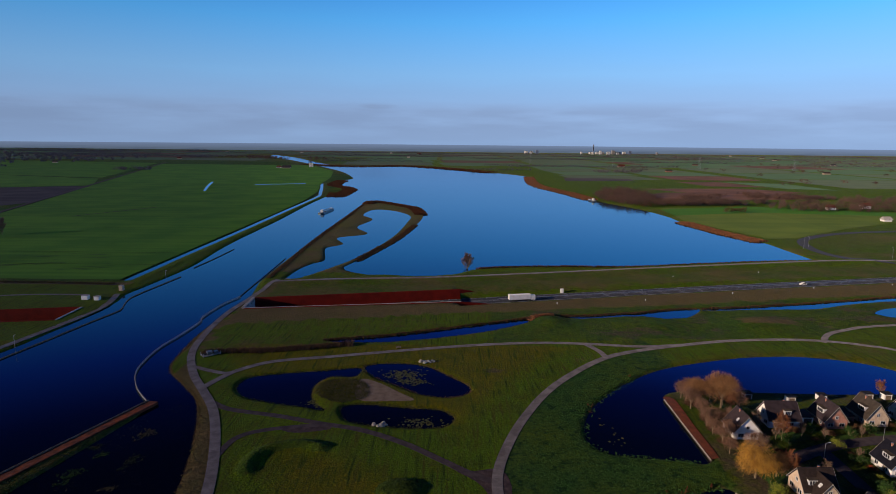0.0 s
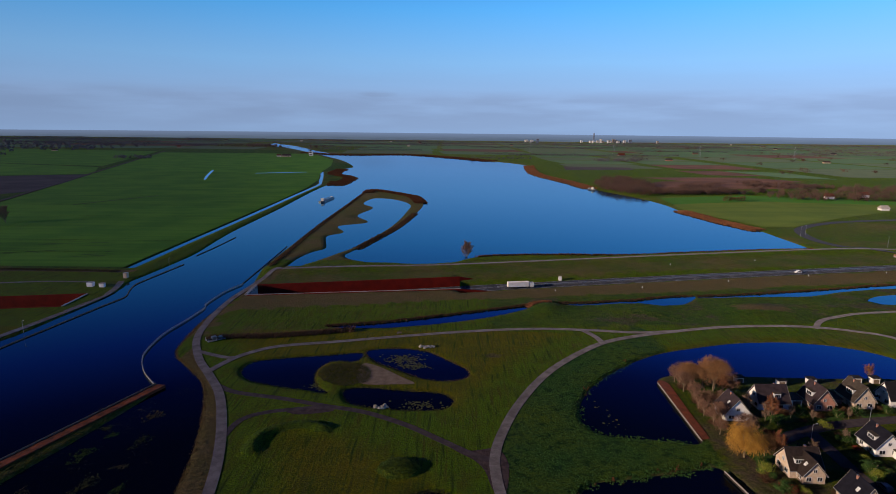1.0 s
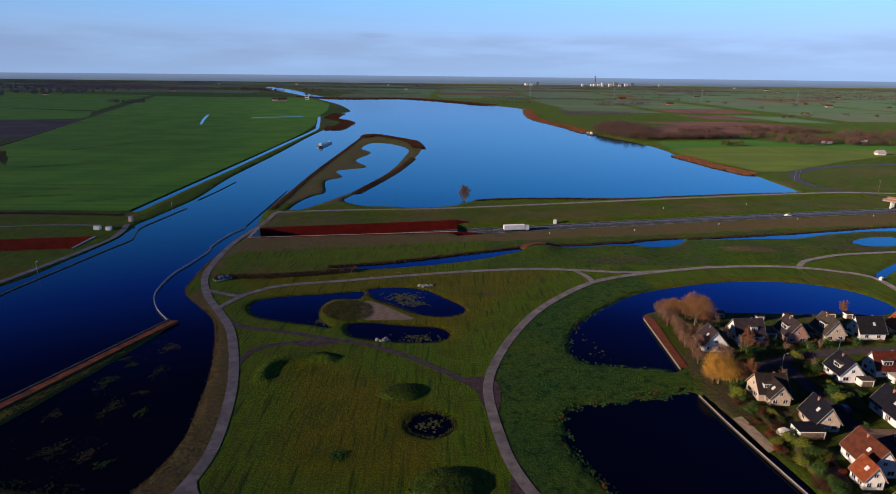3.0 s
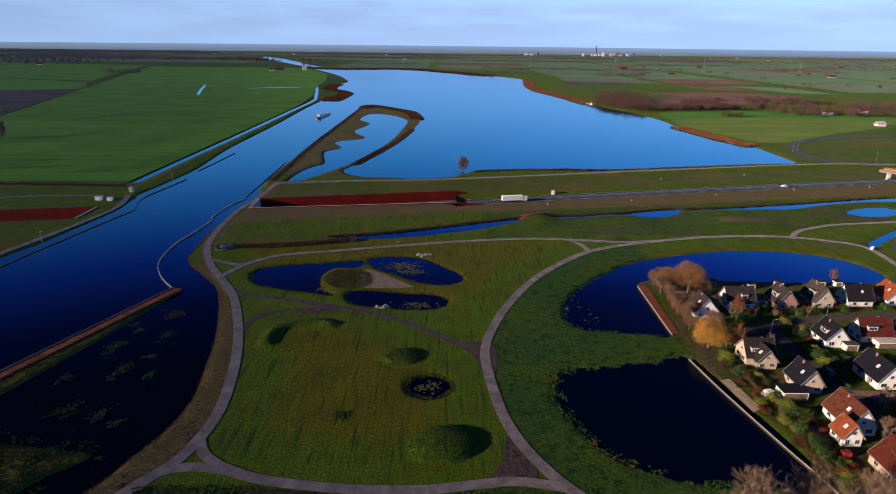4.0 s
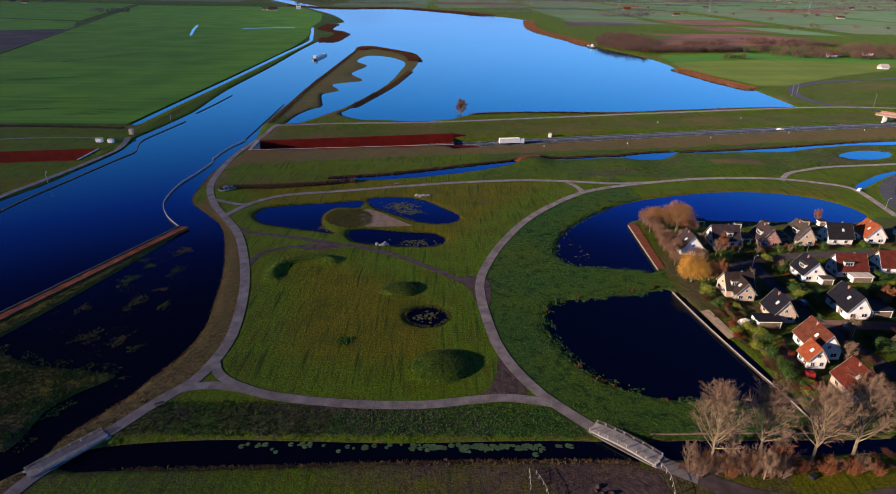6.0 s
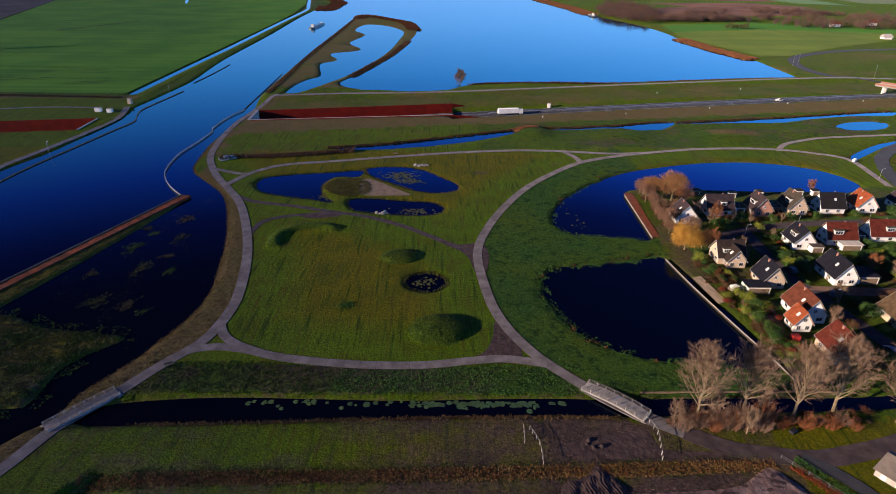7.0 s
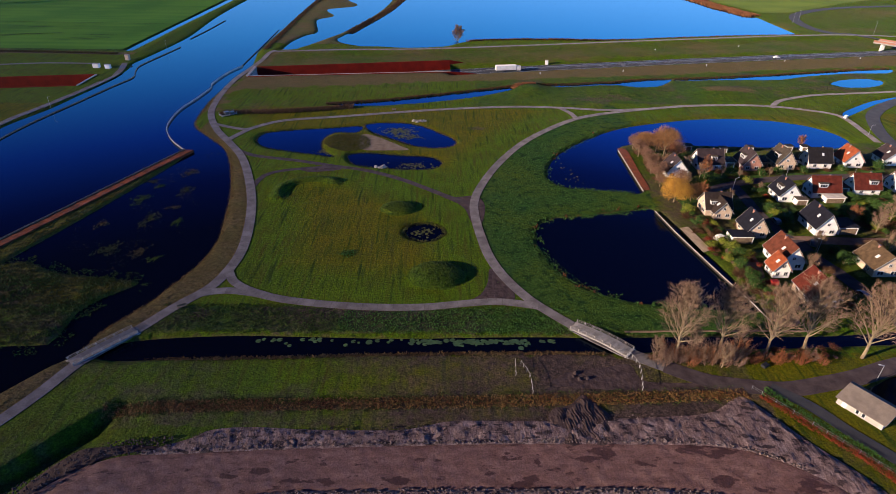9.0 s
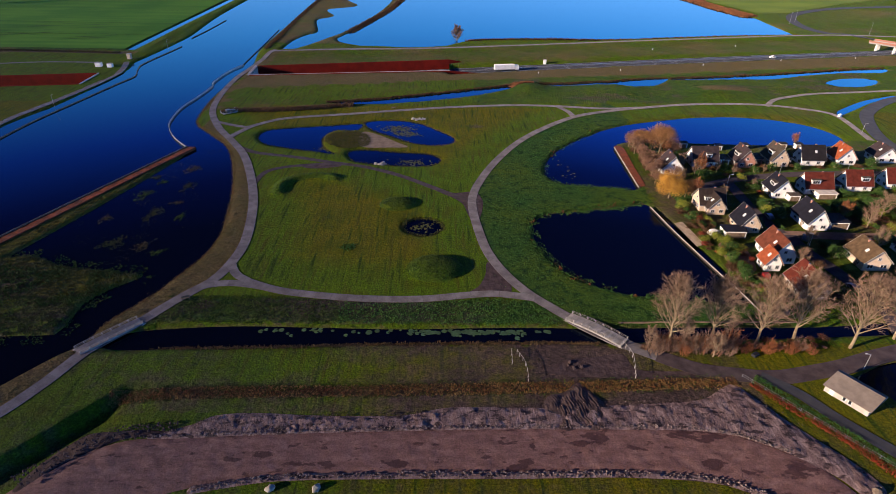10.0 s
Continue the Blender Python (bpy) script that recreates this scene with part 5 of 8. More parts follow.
def full_tree(name, h, r, lobes, n, seed, twig, label, hang=0.0, thick=0.03, flat_top=0.8, ragged=0.35):
    """Short trunk, spreading limbs and a dense lobed crown of fine twigs."""
    rg = random.Random(seed)
    root = empty(name)
    V, Fc = [], []
    tube(V, Fc, Vector((0, 0, -0.3)), Vector((0.1, 0, h * 0.35)), h * 0.028, h * 0.02, 7)
    mesh_object("trunk", V, Fc, M_BARK, root, True)
    LV, LF, V, Fc = [], [], [], []
    cs = []
    for i in range(lobes):
        an, e = i * 2.4 + rg.uniform(-0.3, 0.3), rg.uniform(0.0, 1.0)
        k = r * 0.62 * math.sqrt((i + 0.5) / lobes)
        c = Vector((math.cos(an) * k, math.sin(an) * k, h * (0.42 + 0.34 * (1 - (k / r) ** 2) * flat_top * 1.3 * e + 0.06)))
        c.z += h * ragged * rg.uniform(-0.16, 0.16)
        cs.append((c, r * rg.uniform(0.38 - 0.3 * ragged, 0.38 + 0.25 * ragged)))
        m = Vector((c.x * 0.35, c.y * 0.35, h * 0.42))
        tube(LV, LF, Vector((0.05, 0, h * 0.25)), m, h * 0.012, h * 0.008, 5)
        tube(LV, LF, m, c + Vector((0, 0, h * 0.1)), h * 0.008, 0.03, 4)
    mesh_object("branchwork", LV, LF, M_BARK, root)
    for _ in range(n):
        c, q = cs[rg.randrange(lobes)]
        d = Vector((rg.gauss(0, 1), rg.gauss(0, 1), rg.gauss(0, 1))).normalized()
        p = c + d * q * rg.uniform(0.45, 1.0)
        g = (d + Vector((rg.gauss(0, 0.5), rg.gauss(0, 0.5), rg.gauss(0, 0.4) + 0.5 - 2.6 * hang))).normalized()
        e = p + g * rg.uniform(0.05, 0.13) * h * (1 + hang)
        e.z, p.z = max(e.z, 0.25), max(p.z, 0.3)
        tube(V, Fc, p, e, thick, thick * 0.4, 3)
    mesh_object("crown", V, Fc, twig, root)
    return tagged(root, label, "tree")


def leaf_clump(V, Fc, rg, c, rx, ry, rz, n, size):
    for _ in range(n):
        d = Vector((rg.gauss(0, 1), rg.gauss(0, 1), rg.gauss(0, 1))).normalized()
        k = rg.uniform(0.6, 1.0) * (1 + 0.25 * math.sin(5 * d.x + 3 * d.y + c[0]))
        p = Vector((c[0] + d.x * rx * k, c[1] + d.y * ry * k, c[2] + max(-0.85, d.z) * rz * k))
        u = Vector((rg.gauss(0, 1), rg.gauss(0, 1), rg.gauss(0, 1))).normalized() * size * rg.uniform(0.6, 1.3)
        w = d.cross(u).normalized() * size * rg.uniform(0.5, 1.0) if d.cross(u).length > 1e-4 else Vector((size, 0, 0))
        i = len(V)
        V += [tuple(p - u), tuple(p + w * 0.6), tuple(p + u), tuple(p - w * 0.6)]
        Fc.append((i, i + 1, i + 2, i + 3))


def shrub(name, r, h, seed, mat, label, n=800, size=0.13, twiggy=False):
    rg = random.Random(seed)
    root = empty(name)
    V, Fc = [], []
    for _ in range(6):
        an = rg.uniform(0, 6.28)
        tube(V, Fc, Vector((0, 0, -0.2)), Vector((math.cos(an) * r * 0.5, math.sin(an) * r * 0.5, h * 0.7)), 0.06, 0.02, 4)
    mesh_object("stem", V, Fc, M_BARK, root)
    V, Fc = [], []
    for _ in range(900 if twiggy else 0):
        an, el = rg.uniform(0, 6.28), rg.uniform(0.35, 1.4)
        d = Vector((math.cos(an) * math.cos(el), math.sin(an) * math.cos(el), math.sin(el)))
        g0 = Vector((rg.uniform(-0.6, 0.6) * r, rg.uniform(-0.6, 0.6) * r, 0)) + d * rg.uniform(0.0, 0.6) * h * 0.5
        tube(V, Fc, g0, g0 + (d + Vector((rg.gauss(0, 0.3), rg.gauss(0, 0.3), 0))) * h * rg.uniform(0.3, 0.65), 0.018, 0.008, 3)
    for _ in range(0 if twiggy else 5):
        leaf_clump(V, Fc, rg, (rg.uniform(-0.35, 0.35) * r, rg.uniform(-0.35, 0.35) * r, h * rg.uniform(0.4, 0.62)), r * 0.7, r * 0.7, h * 0.42, n // 5, size)
    mesh_object("foliage", V, Fc, mat, root)
    return tagged(root, label, "shrub")


def tufts(name, P, h, w, blades, mat, label, category, seed, zs=None, lean=0.35):
    """Many small upright tufts as one body."""
    rg = np.random.default_rng(seed)
    P = np.asarray(P, float)
    if zs is None:
        zs = z_at(P)
    n = len(P)
    an = rg.uniform(0, 2 * np.pi, (n, blades))
    hh = h * rg.uniform(0.6, 1.25, (n, blades))
    ox, oy = rg.normal(0, w * 0.5, (n, blades)), rg.normal(0, w * 0.5, (n, blades))
    bx, by = P[:, 0, None] + ox, P[:, 1, None] + oy
    hw = w * 0.28
    dx, dy = np.cos(an) * hw, np.sin(an) * hw
    lx, ly = rg.normal(0, lean, (n, blades)) * hh, rg.normal(0, lean, (n, blades)) * hh
    z0 = np.repeat(zs[:, None], blades, 1) - 0.08
    V = np.stack([np.stack([bx - dx, by - dy, z0], -1), np.stack([bx + dx, by + dy, z0], -1), np.stack([bx + lx + dx * 0.5, by + ly + dy * 0.5, z0 + hh], -1), np.stack([bx + lx - dx * 0.5, by + ly - dy * 0.5, z0 + hh * 0.93], -1)], 2).reshape(-1, 3)
    Fc = np.arange(len(V)).reshape(-1, 4)
    me = bpy.data.meshes.new(name)
    me.vertices.add(len(V))
    me.vertices.foreach_set("co", V.ravel())
    me.loops.add(len(V))
    me.loops.foreach_set("vertex_index", Fc.ravel().astype(np.int32))
    me.polygons.add(len(Fc))
    me.polygons.foreach_set("loop_start", (np.arange(len(Fc)) * 4).astype(np.int32))
    me.materials.append(mat)
    me.update(calc_edges=True)
    me.validate()
    return tagged(new(name, me), label, category, kind="stuff")


vr = np.random.default_rng(21)


def beside(line, n, lo, hi, closed=False):
    """Random places along a line, offset to its left by lo..hi metres."""
    c = np.vstack([line, line[:1]]) if closed else np.asarray(line)
    seg = np.linalg.norm(np.diff(c, axis=0), axis=1)
    s = np.concatenate([[0], np.cumsum(seg)])
    u = vr.uniform(0, s[-1], n)
    i = np.clip(np.searchsorted(s, u) - 1, 0, len(seg) - 1)
    t = (c[i + 1] - c[i]) / np.maximum(seg[i], 1e-9)[:, None]
    p = c[i] + t * (u - s[i])[:, None]
    return p + np.column_stack([-t[:, 1], t[:, 0]]) * vr.uniform(lo, hi, n)[:, None]


def scatter(x0, x1, y0, y1, n, keep):
    p = np.column_stack([vr.uniform(x0, x1, n), vr.uniform(y0, y1, n)])
    return p[keep(p)]


def wet_of(P):
    w = np.full(len(P), -1e9)
    for _, o, _ in WATERS:
        w = np.maximum(w, signed(P, o))
    for isl in ISLANDS:
        w = np.minimum(w, -signed(P, isl))
    return w


def off_paths(P, gap=2.2):
    ok = np.ones(len(P), bool)
    for l in (PATH_WEST, PATH_LOOP, PATH_LINK, PATH_RIGHT, PATH_TOP, PATH_MID, PATH_MID2, PATH_SOUTH, PATH_SE, PATH_SPUR, PATH_TLINK, PATH_NE):
        ok &= line_dist(P, curve(l, 3), gap + 1) > gap
    return ok


# coarse bank grass round the moats
p = scatter(14, 88, 66, 232, 60000, lambda q: np.ones(len(q), bool))
wt = np.maximum(signed(p, WATERS[2][1], 40), signed(p, WATERS[3][1], 40))
p = p[(wt < -0.4) & (wt > -20) & off_paths(p, 3.0) & (p[:, 0] < 74 + 0 * p[:, 1]) & (wet_of(p) < -0.3)]
tufts("bank_grass", p, 0.13, 0.30, 3, M_GRASS_T, "coarse dark green grass on the moat bank", "grass", 1)
tufts("bank_grass", p[::12], 0.26, 0.28, 4, M_GRASS_T, "taller green tussocks on the moat bank", "grass", 91)
p = scatter(-66, 34, 68.5, 79, 4200, lambda q: off_paths(q, 1.8))
p = p[wet_of(p) < -0.2]
tufts("bank_grass", p[p[:, 0] < -22], 0.3, 0.4, 3, M_GRASS_O, "coarse olive grass on the ditch bank", "grass", 2)
tufts("bank_grass", p[p[:, 0] >= -22], 0.3, 0.4, 3, M_GRASS_T, "coarse green grass on the ditch bank", "grass", 123)
a, r = vr.uniform(0, 6.28, 90), vr.uniform(0, 1, 90) ** 0.7
tufts("mound_grass", np.column_stack([-24.1 + 2.2 * r * np.cos(a), 103.2 + 2.0 * r * np.sin(a)]), 0.4, 0.4, 3, M_GRASS_T, "clump of dark tussock grass in the lawn", "grass", 55)
for cx, cy, rx, ry, hh in MOUNDS:
    n = int(rx * ry * 16)
    a, r = vr.uniform(0, 2 * np.pi, n), np.sqrt(vr.uniform(0, 1, n))
    tufts("mound_grass", np.column_stack([cx + rx * r * np.cos(a), cy + ry * r * np.sin(a)]), 0.22, 0.38, 3, M_GRASS_O, "tussocky grass over a round mound", "grass", 3)
tufts("mound_grass", beside(CRESCENT, 300, -2.6, 2.6), 0.14, 0.35, 3, M_GRASS_O, "tussocky grass over a curved bank", "grass", 4)
# rough verge by the canal and below the road
strip_poly = np.vstack([curve(PATH_WEST, 3)[::-1], curve(CANAL_EAST, 3)])
p = scatter(-125, -48, 30, 330, 26000, lambda q: inside(q, strip_poly))
p = p[off_paths(p, 2.0) & (wet_of(p) < -0.2)]
tufts("verge_grass", p, 0.25, 0.45, 3, M_OLIVE_P, "dry olive grass between path and canal", "grass", 5)
p = scatter(-100, 330, 222, 372, 26000, lambda q: (np.abs(q[:, 1] - road_y(q[:, 0])) > 15) & (q[:, 1] > 246 + 0.17 * q[:, 0] * 0 + np.clip(q[:, 0], -100, 60) * 0.1))
p = p[off_paths(p, 2.6) & (wet_of(p) < -0.3) & ~inside(p, T_RIGHT)]
tufts("verge_grass", p, 0.13, 0.9, 3, M_OLIVE_P, "dry rough grass on the road bank", "grass", 6)
# reeds at the water's edge
LAGOON_EDGE = curve(CANAL_EAST[3:17], 2)
tufts("reed_bed", beside(LAGOON_EDGE, 1100, -0.5, 1.0), 0.4, 0.35, 4, M_REED, "dry straw-coloured reeds at the canal edge", "reeds", 7)
for i, o in enumerate((WATERS[4][1], WATERS[5][1], WATERS[6][1])):
    tufts("reed_bed", beside(o, 420, -0.9, 0.6, True), 0.45, 0.4, 4, M_REED if i % 2 else M_OLIVE, "olive and straw reeds round the park pond", "reeds", 8 + i)
tufts("reed_bed", beside(WATERS[7][1], 240, -0.7, 0.5, True), 0.6, 0.4, 4, M_OLIVE, "sedge round the small pond", "reeds", 12)
for i, o in enumerate((WATERS[2][1], WATERS[3][1])):
    q = np.vstack([beside(o, 700, -0.9, 0.9, True), beside(o, 900, -1.6, 2.0, True)])
    q = q[(q[:, 0] < 71) & (np.array([noise.noise(Vector((a * 0.25, b * 0.25, 4.0))) for a, b in q]) > -0.12)]
    tufts("reed_bed", q, 0.4, 0.3, 6, M_GRASS_T, "sedge at the moat edge", "reeds", 13 + i, zs=np.maximum(z_at(q), WL - 0.05))
    q = q[vr.uniform(0, 1, len(q)) < 0.035]
    tufts("reed_bed", q, 0.9, 0.7, 5, M_REED_R, "rust-coloured reeds at the moat edge", "reeds", 15 + i)
hump = curve(REEDHUMP, 1.5, True)
p = scatter(-47, -25, 179, 201, 2600, lambda q: inside(q, hump))
tufts("reed_bed", p, 0.36, 0.45, 4, M_OLIVE_P, "straw reeds on the spit between the ponds", "reeds", 18)
for i, isl in enumerate(ISLANDS):
    lo, hi = isl.min(0), isl.max(0)
    area = (hi - lo).prod()
    p = scatter(lo[0], hi[0], lo[1], hi[1], min(int(area * (1.6 if i else 1.0)), 14000), lambda q: inside(q, isl))
    tufts("reed_bed", p, (0.3, 0.4)[i], 0.45, 4, M_OLIVE, "olive and brown marsh sedge", "reeds", 20 + i)
    if i == 1:
        p = p[np.array([noise.noise(Vector((a * 0.09, b * 0.12, 1.0))) for a, b in p]) > -0.02]
        tufts("reed_bed", p + 0.3, 0.5, 0.5, 4, M_GRASS_O, "green marsh sedge among the brown", "reeds", 26)
p = scatter(-118, -68, 62, 178, 5200, lambda q: np.array([noise.noise(Vector((a * 0.12, b * 0.09, 3.0))) for a, b in q]) > 0.22)
p = p[(wet_of(p) > 1.5)]
tufts("reed_bed", p, 0.22, 0.5, 4, M_REED_D, "sunken sedge tussocks in the lagoon", "reeds", 30, zs=np.full(len(p), WL - 0.1))
for i, (cx, cy, rx, ry) in enumerate(((-97.8, 137.1, 2.6, 4.1), (-89.1, 124.1, 2.3, 4.8), (-102.2, 119.9, 1.7, 2.5), (-79.7, 121.7, 1.5, 2.9), (-92.8, 105.1, 3.6, 3.4), (-83.5, 103.8, 2.1, 3.3), (-78.0, 100.4, 2.0, 1.7), (-85.6, 144.1, 1.9, 4.0), (-89.5, 159.0, 2.7, 3.5), (-95.5, 147.5, 1.6, 1.8), (-99.8, 151.1, 2.6, 1.6), (-84.4, 131.7, 2.7, 1.2), (-103.3, 151.4, 1.9, 1.4))):
    n = int(rx * ry * 14) + 12
    a, r = vr.uniform(0, 2 * np.pi, n), vr.uniform(0, 1, n) ** 0.8
    r *= 1 + 0.35 * np.sin(3 * a + i) + 0.2 * np.sin(5 * a + 2 * i)
    q = np.column_stack([cx + rx * r * np.cos(a), cy + ry * r * np.sin(a) + 0.3 * rx * r * np.cos(a)])
    tufts("reed_bed", q, 0.32, 0.34, 4, (M_GRASS_O, M_OLIVE, M_REED_D)[i % 3], "sedge islet in the dark lagoon", "reeds", 60 + i, zs=np.full(n, WL - 0.05))
q = beside(ISLANDS[1], 1500, -1.2, 3.4, True)
q = q[np.array([noise.noise(Vector((a * 0.2, b * 0.2, 7.0))) for a, b in q]) > 0.0]
tufts("reed_bed", q, 0.35, 0.3, 5, M_GRASS_O, "ragged sedge at the marsh edge", "reeds", 122, zs=np.maximum(z_at(q), WL - 0.05))
p = beside(curve(REED_ROW, 3), 3600, -1.9, 1.4)
tufts("bank_grass", beside(curve(REED_ROW, 3), 1500, -2.4, 2.4), 0.25, 0.4, 3, M_GRASS_O, "green tussocks along the drain", "grass", 36)
tufts("reed_bed", p, 0.3, 0.24, 4, M_REED_G, "row of dry golden reeds along the drain", "reeds", 31)
tufts("reed_bed", beside(curve(REED_ROW, 3), 520, -1.4, 0.9), 0.45, 0.3, 4, M_REED_R, "row of rust-coloured reeds along the drain", "reeds", 32)
tufts("reed_bed", beside(curve(((69, 49), (75, 40.8), (80.4, 34.1), (84.9, 26.4), (90, 18)), 2), 900, -1.0, 1.0), 0.5, 0.16, 5, M_REED_RED, "rust-red reeds beside the site", "reeds", 33)
tufts("bank_grass", beside(curve(((70, 50.5), (76, 42), (81.5, 35), (86, 27), (91, 18)), 2), 1100, -1.2, 1.6), 0.4, 0.22, 4, M_GRASS_T, "long green grass beside the site reeds", "grass", 121)
tufts("reed_bed", beside(curve(((-75, 61.0), (-50, 59.4), (-6, 61.2), (40, 61.9)), 3), 1300, -0.5, 0.7), 0.5, 0.35, 4, M_REED, "pale dry stalks along the ditch edge", "reeds", 34)
tufts("reed_bed", beside(curve(((-40, 236), (-70, 228), (-92, 226), (-100, 224)), 3), 700, -2.0, 2.0), 1.3, 0.7, 4, M_LEAF_B, "dark brown reeds in the drain below the bank", "reeds", 35)
for i, (l, n, w, hh, m) in enumerate(((curve(((206, 1475), (183, 1197), (213, 989), (223, 892)), 10), 3200, 12, 1.6, M_SHORE), (curve(((262, 640), (268, 600), (272, 570), (284, 515)), 5), 1900, 7, 1.4, M_SHORE),
                           (curve(((-186, 970), (-176, 907), (-178, 1051), (-224, 1144), (-232, 1279)), 10), 2000, 13, 1.5, M_REED_R),
                           (curve(((-110, 800), (-107, 836), (-75, 800), (-44, 755), (-32, 690)), 5), 2400, 7, 1.6, M_REED_R), (curve(((-34, 600), (-44, 520), (-58, 450), (-66, 415)), 4), 2400, 3.0, 0.9, M_LEAF_B),
                           (curve(((-116, 790), (-116, 650), (-117, 520), (-114, 400), (-113, 355)), 4), 2200, 1.8, 0.7, M_LEAF_B), (curve(((-530, 2150), (-342, 2012), (-170, 2078), (-45, 1968), (127, 1690)), 20), 2000, 25, 3, M_REED_R),
                           (curve(((281, 429), (221, 421), (129, 401), (47, 397), (21, 390)), 4), 1500, 1.3, 1.2, M_REED_R))):
    q = beside(l, n, -w, w)
    tufts("reed_bed", q, hh, 1.8 if hh > 1.3 else 0.8, 4, m, "rust-brown reeds along the lake shore", "reeds", 40 + i, zs=np.maximum(z_at(q), WL - 0.2))


for i, (l, n, w, hh, m) in enumerate(((DITCH_A[:6], 700, 0.9, 0.7, M_LEAF_B), (DITCH_B[:7], 500, 0.8, 0.6, M_LEAF_B), (DITCH_C[:6], 700, 0.8, 0.6, M_LEAF_B), (((41, 274), (47, 278.5), (54, 280)), 260, 1.8, 0.7, M_SHORE), (((-420, 341), (-330, 338.6), (-240, 338.4), (-200, 336.4)), 1500, 1.6, 0.8, M_REED_D))):
    q = beside(curve(l, 3), n, 0.1 - w * (i > 2), w + 0.6)
    tufts("reed_bed", q, hh, 0.6, 4, m, "dark brown reeds along the drain", "reeds", 110 + i, zs=np.maximum(z_at(q), WL - 0.05))


# ---- houses ----
def window(parent, m, w, h, cols=2):
    """A framed window set 5 cm proud of the wall; m maps its plane (x across, z up, -y outwards)."""
    bm = bmesh.new()
    t = 0.09
    xs = [-w / 2]
    for i in range(cols):
        xs += [-w / 2 + w * i / cols + (t if i == 0 else 0.04), -w / 2 + w * (i + 1) / cols - (t if i == cols - 1 else 0.04)]
    xs.append(w / 2)
    zs = [0, t, h - t, h]
    V = {(i, j): bm.verts.new(m @ Vector((x, 0.02, z))) for i, x in enumerate(xs) for j, z in enumerate(zs)}
    fs = [bm.faces.new((V[i, j], V[i + 1, j], V[i + 1, j + 1], V[i, j + 1])) for i in range(len(xs) - 1) for j in range(3) if not (j == 1 and i % 2)]
    ex = bmesh.ops.extrude_face_region(bm, geom=fs)
    out = m.to_3x3() @ Vector((0, -0.09, 0))
    for g in ex["geom"]:
        if isinstance(g, bmesh.types.BMVert):
            g.co += out
    ob = part("window", bm, M_FRAME, parent)
    for i in range(1, len(xs) - 1, 2):
        bm = bmesh.new()
        box(bm, xs[i], -0.03, t, xs[i + 1], 0.0, h - t, m)
        part("pane", bm, M_GLASS, ob)
    return ob


def house(x, y, W, L, eave, rise, wall, roof, rz, label, dormers=(), chimney=True, lower=2, upper=1):
    """A steep-roofed house; the gable at its front middle (x, y) faces -y when rz is 0."""
    rise, eave = rise * 0.80, eave * 0.92
    root = empty("house", x, y, 0, rz)
    T = lambda a, b, c, r=0: pose(a, b, c, 0, 0, r)
    bm = bmesh.new()
    h = eave + rise
    prof = [(-W / 2, -0.4), (W / 2, -0.4), (W / 2, eave), (0, h), (-W / 2, eave)]
    f = [bm.verts.new((a, 0, c)) for a, c in prof]
    b = [bm.verts.new((a, L, c)) for a, c in prof]
    bm.faces.new(f), bm.faces.new(b[::-1])
    for i in range(5):
        j = (i + 1) % 5
        bm.faces.new((f[i], b[i], b[j], f[j]))
    part("wall", bm, wall, root)
    over, th = 0.45, 0.22
    sl = rise / (W / 2)
    for s in (-1, 1):
        bm = bmesh.new()
        x1, z1 = s * (W / 2 + over), eave - over * sl + 0.12
        v = []
        for yy in (-0.35, L + 0.35):
            for a, c in ((0, h + 0.12), (x1, z1), (x1, z1 + th), (0, h + 0.12 + th)):
                v.append(bm.verts.new((a, yy, c)))
        for q in ((0, 1, 2, 3), (7, 6, 5, 4), (3, 2, 6, 7), (1, 0, 4, 5), (2, 1, 5, 6), (0, 3, 7, 4)):
            bm.faces.new([v[i] for i in q])
        part("roof_slope", bm, roof, root)
        # pale verge boards and gutter
        for yy in (-0.43, L + 0.35):
            bm = bmesh.new()
            w8 = [bm.verts.new((a, yy + d, c)) for d in (0, 0.08) for a, c in ((0, h + 0.16), (x1, z1 + 0.04), (x1, z1 + 0.2), (0, h + 0.32))]
            for q in ((0, 1, 2, 3), (7, 6, 5, 4), (0, 4, 5, 1), (3, 2, 6, 7), (1, 5, 6, 2)):
                bm.faces.new([w8[i] for i in q])
            part("verge_board", bm, M_CONC, root)
        bm = bmesh.new()
        box(bm, x1 - 0.08, -0.35, z1 - 0.06, x1 + 0.08, L + 0.35, z1 + 0.08)
        part("gutter", bm, M_STEEL, root)
    bm = bmesh.new()
    box(bm, -0.16, -0.36, h + 0.28, 0.16, L + 0.36, h + 0.42)
    part("ridge_cap", bm, roof, root)
    if chimney:
        bm = bmesh.new()
        box(bm, -0.6, L * 0.62, h - 1.0, -0.2, L * 0.62 + 0.4, h + 0.6)
        ch = part("chimney", bm, M_PINK, root)
        bm = bmesh.new()
        box(bm, -0.66, L * 0.62 - 0.06, h + 0.6, -0.14, L * 0.62 + 0.46, h + 0.68)
        part("cap", bm, M_CARPAINT, ch)
    for i in range(lower):
        window(root, T((i + 0.5) * W / lower - W / 2, -0.01, 0.7), W / lower * 0.48, 1.25, 2)
    for i in range(upper):
        window(root, T((i - (upper - 1) / 2) * 1.5, -0.01, eave + 0.6), 1.0, 1.05, 2)
    for i in range(2):
        window(root, T(-W / 2 - 0.01, L * (i + 0.6) / 2.2, 0.7, -90), 1.3, 1.15, 2)
        window(root, T(W / 2 + 0.01, L * (i + 0.6) / 2.2, 0.7, 90), 1.3, 1.15, 2)
    bm = bmesh.new()
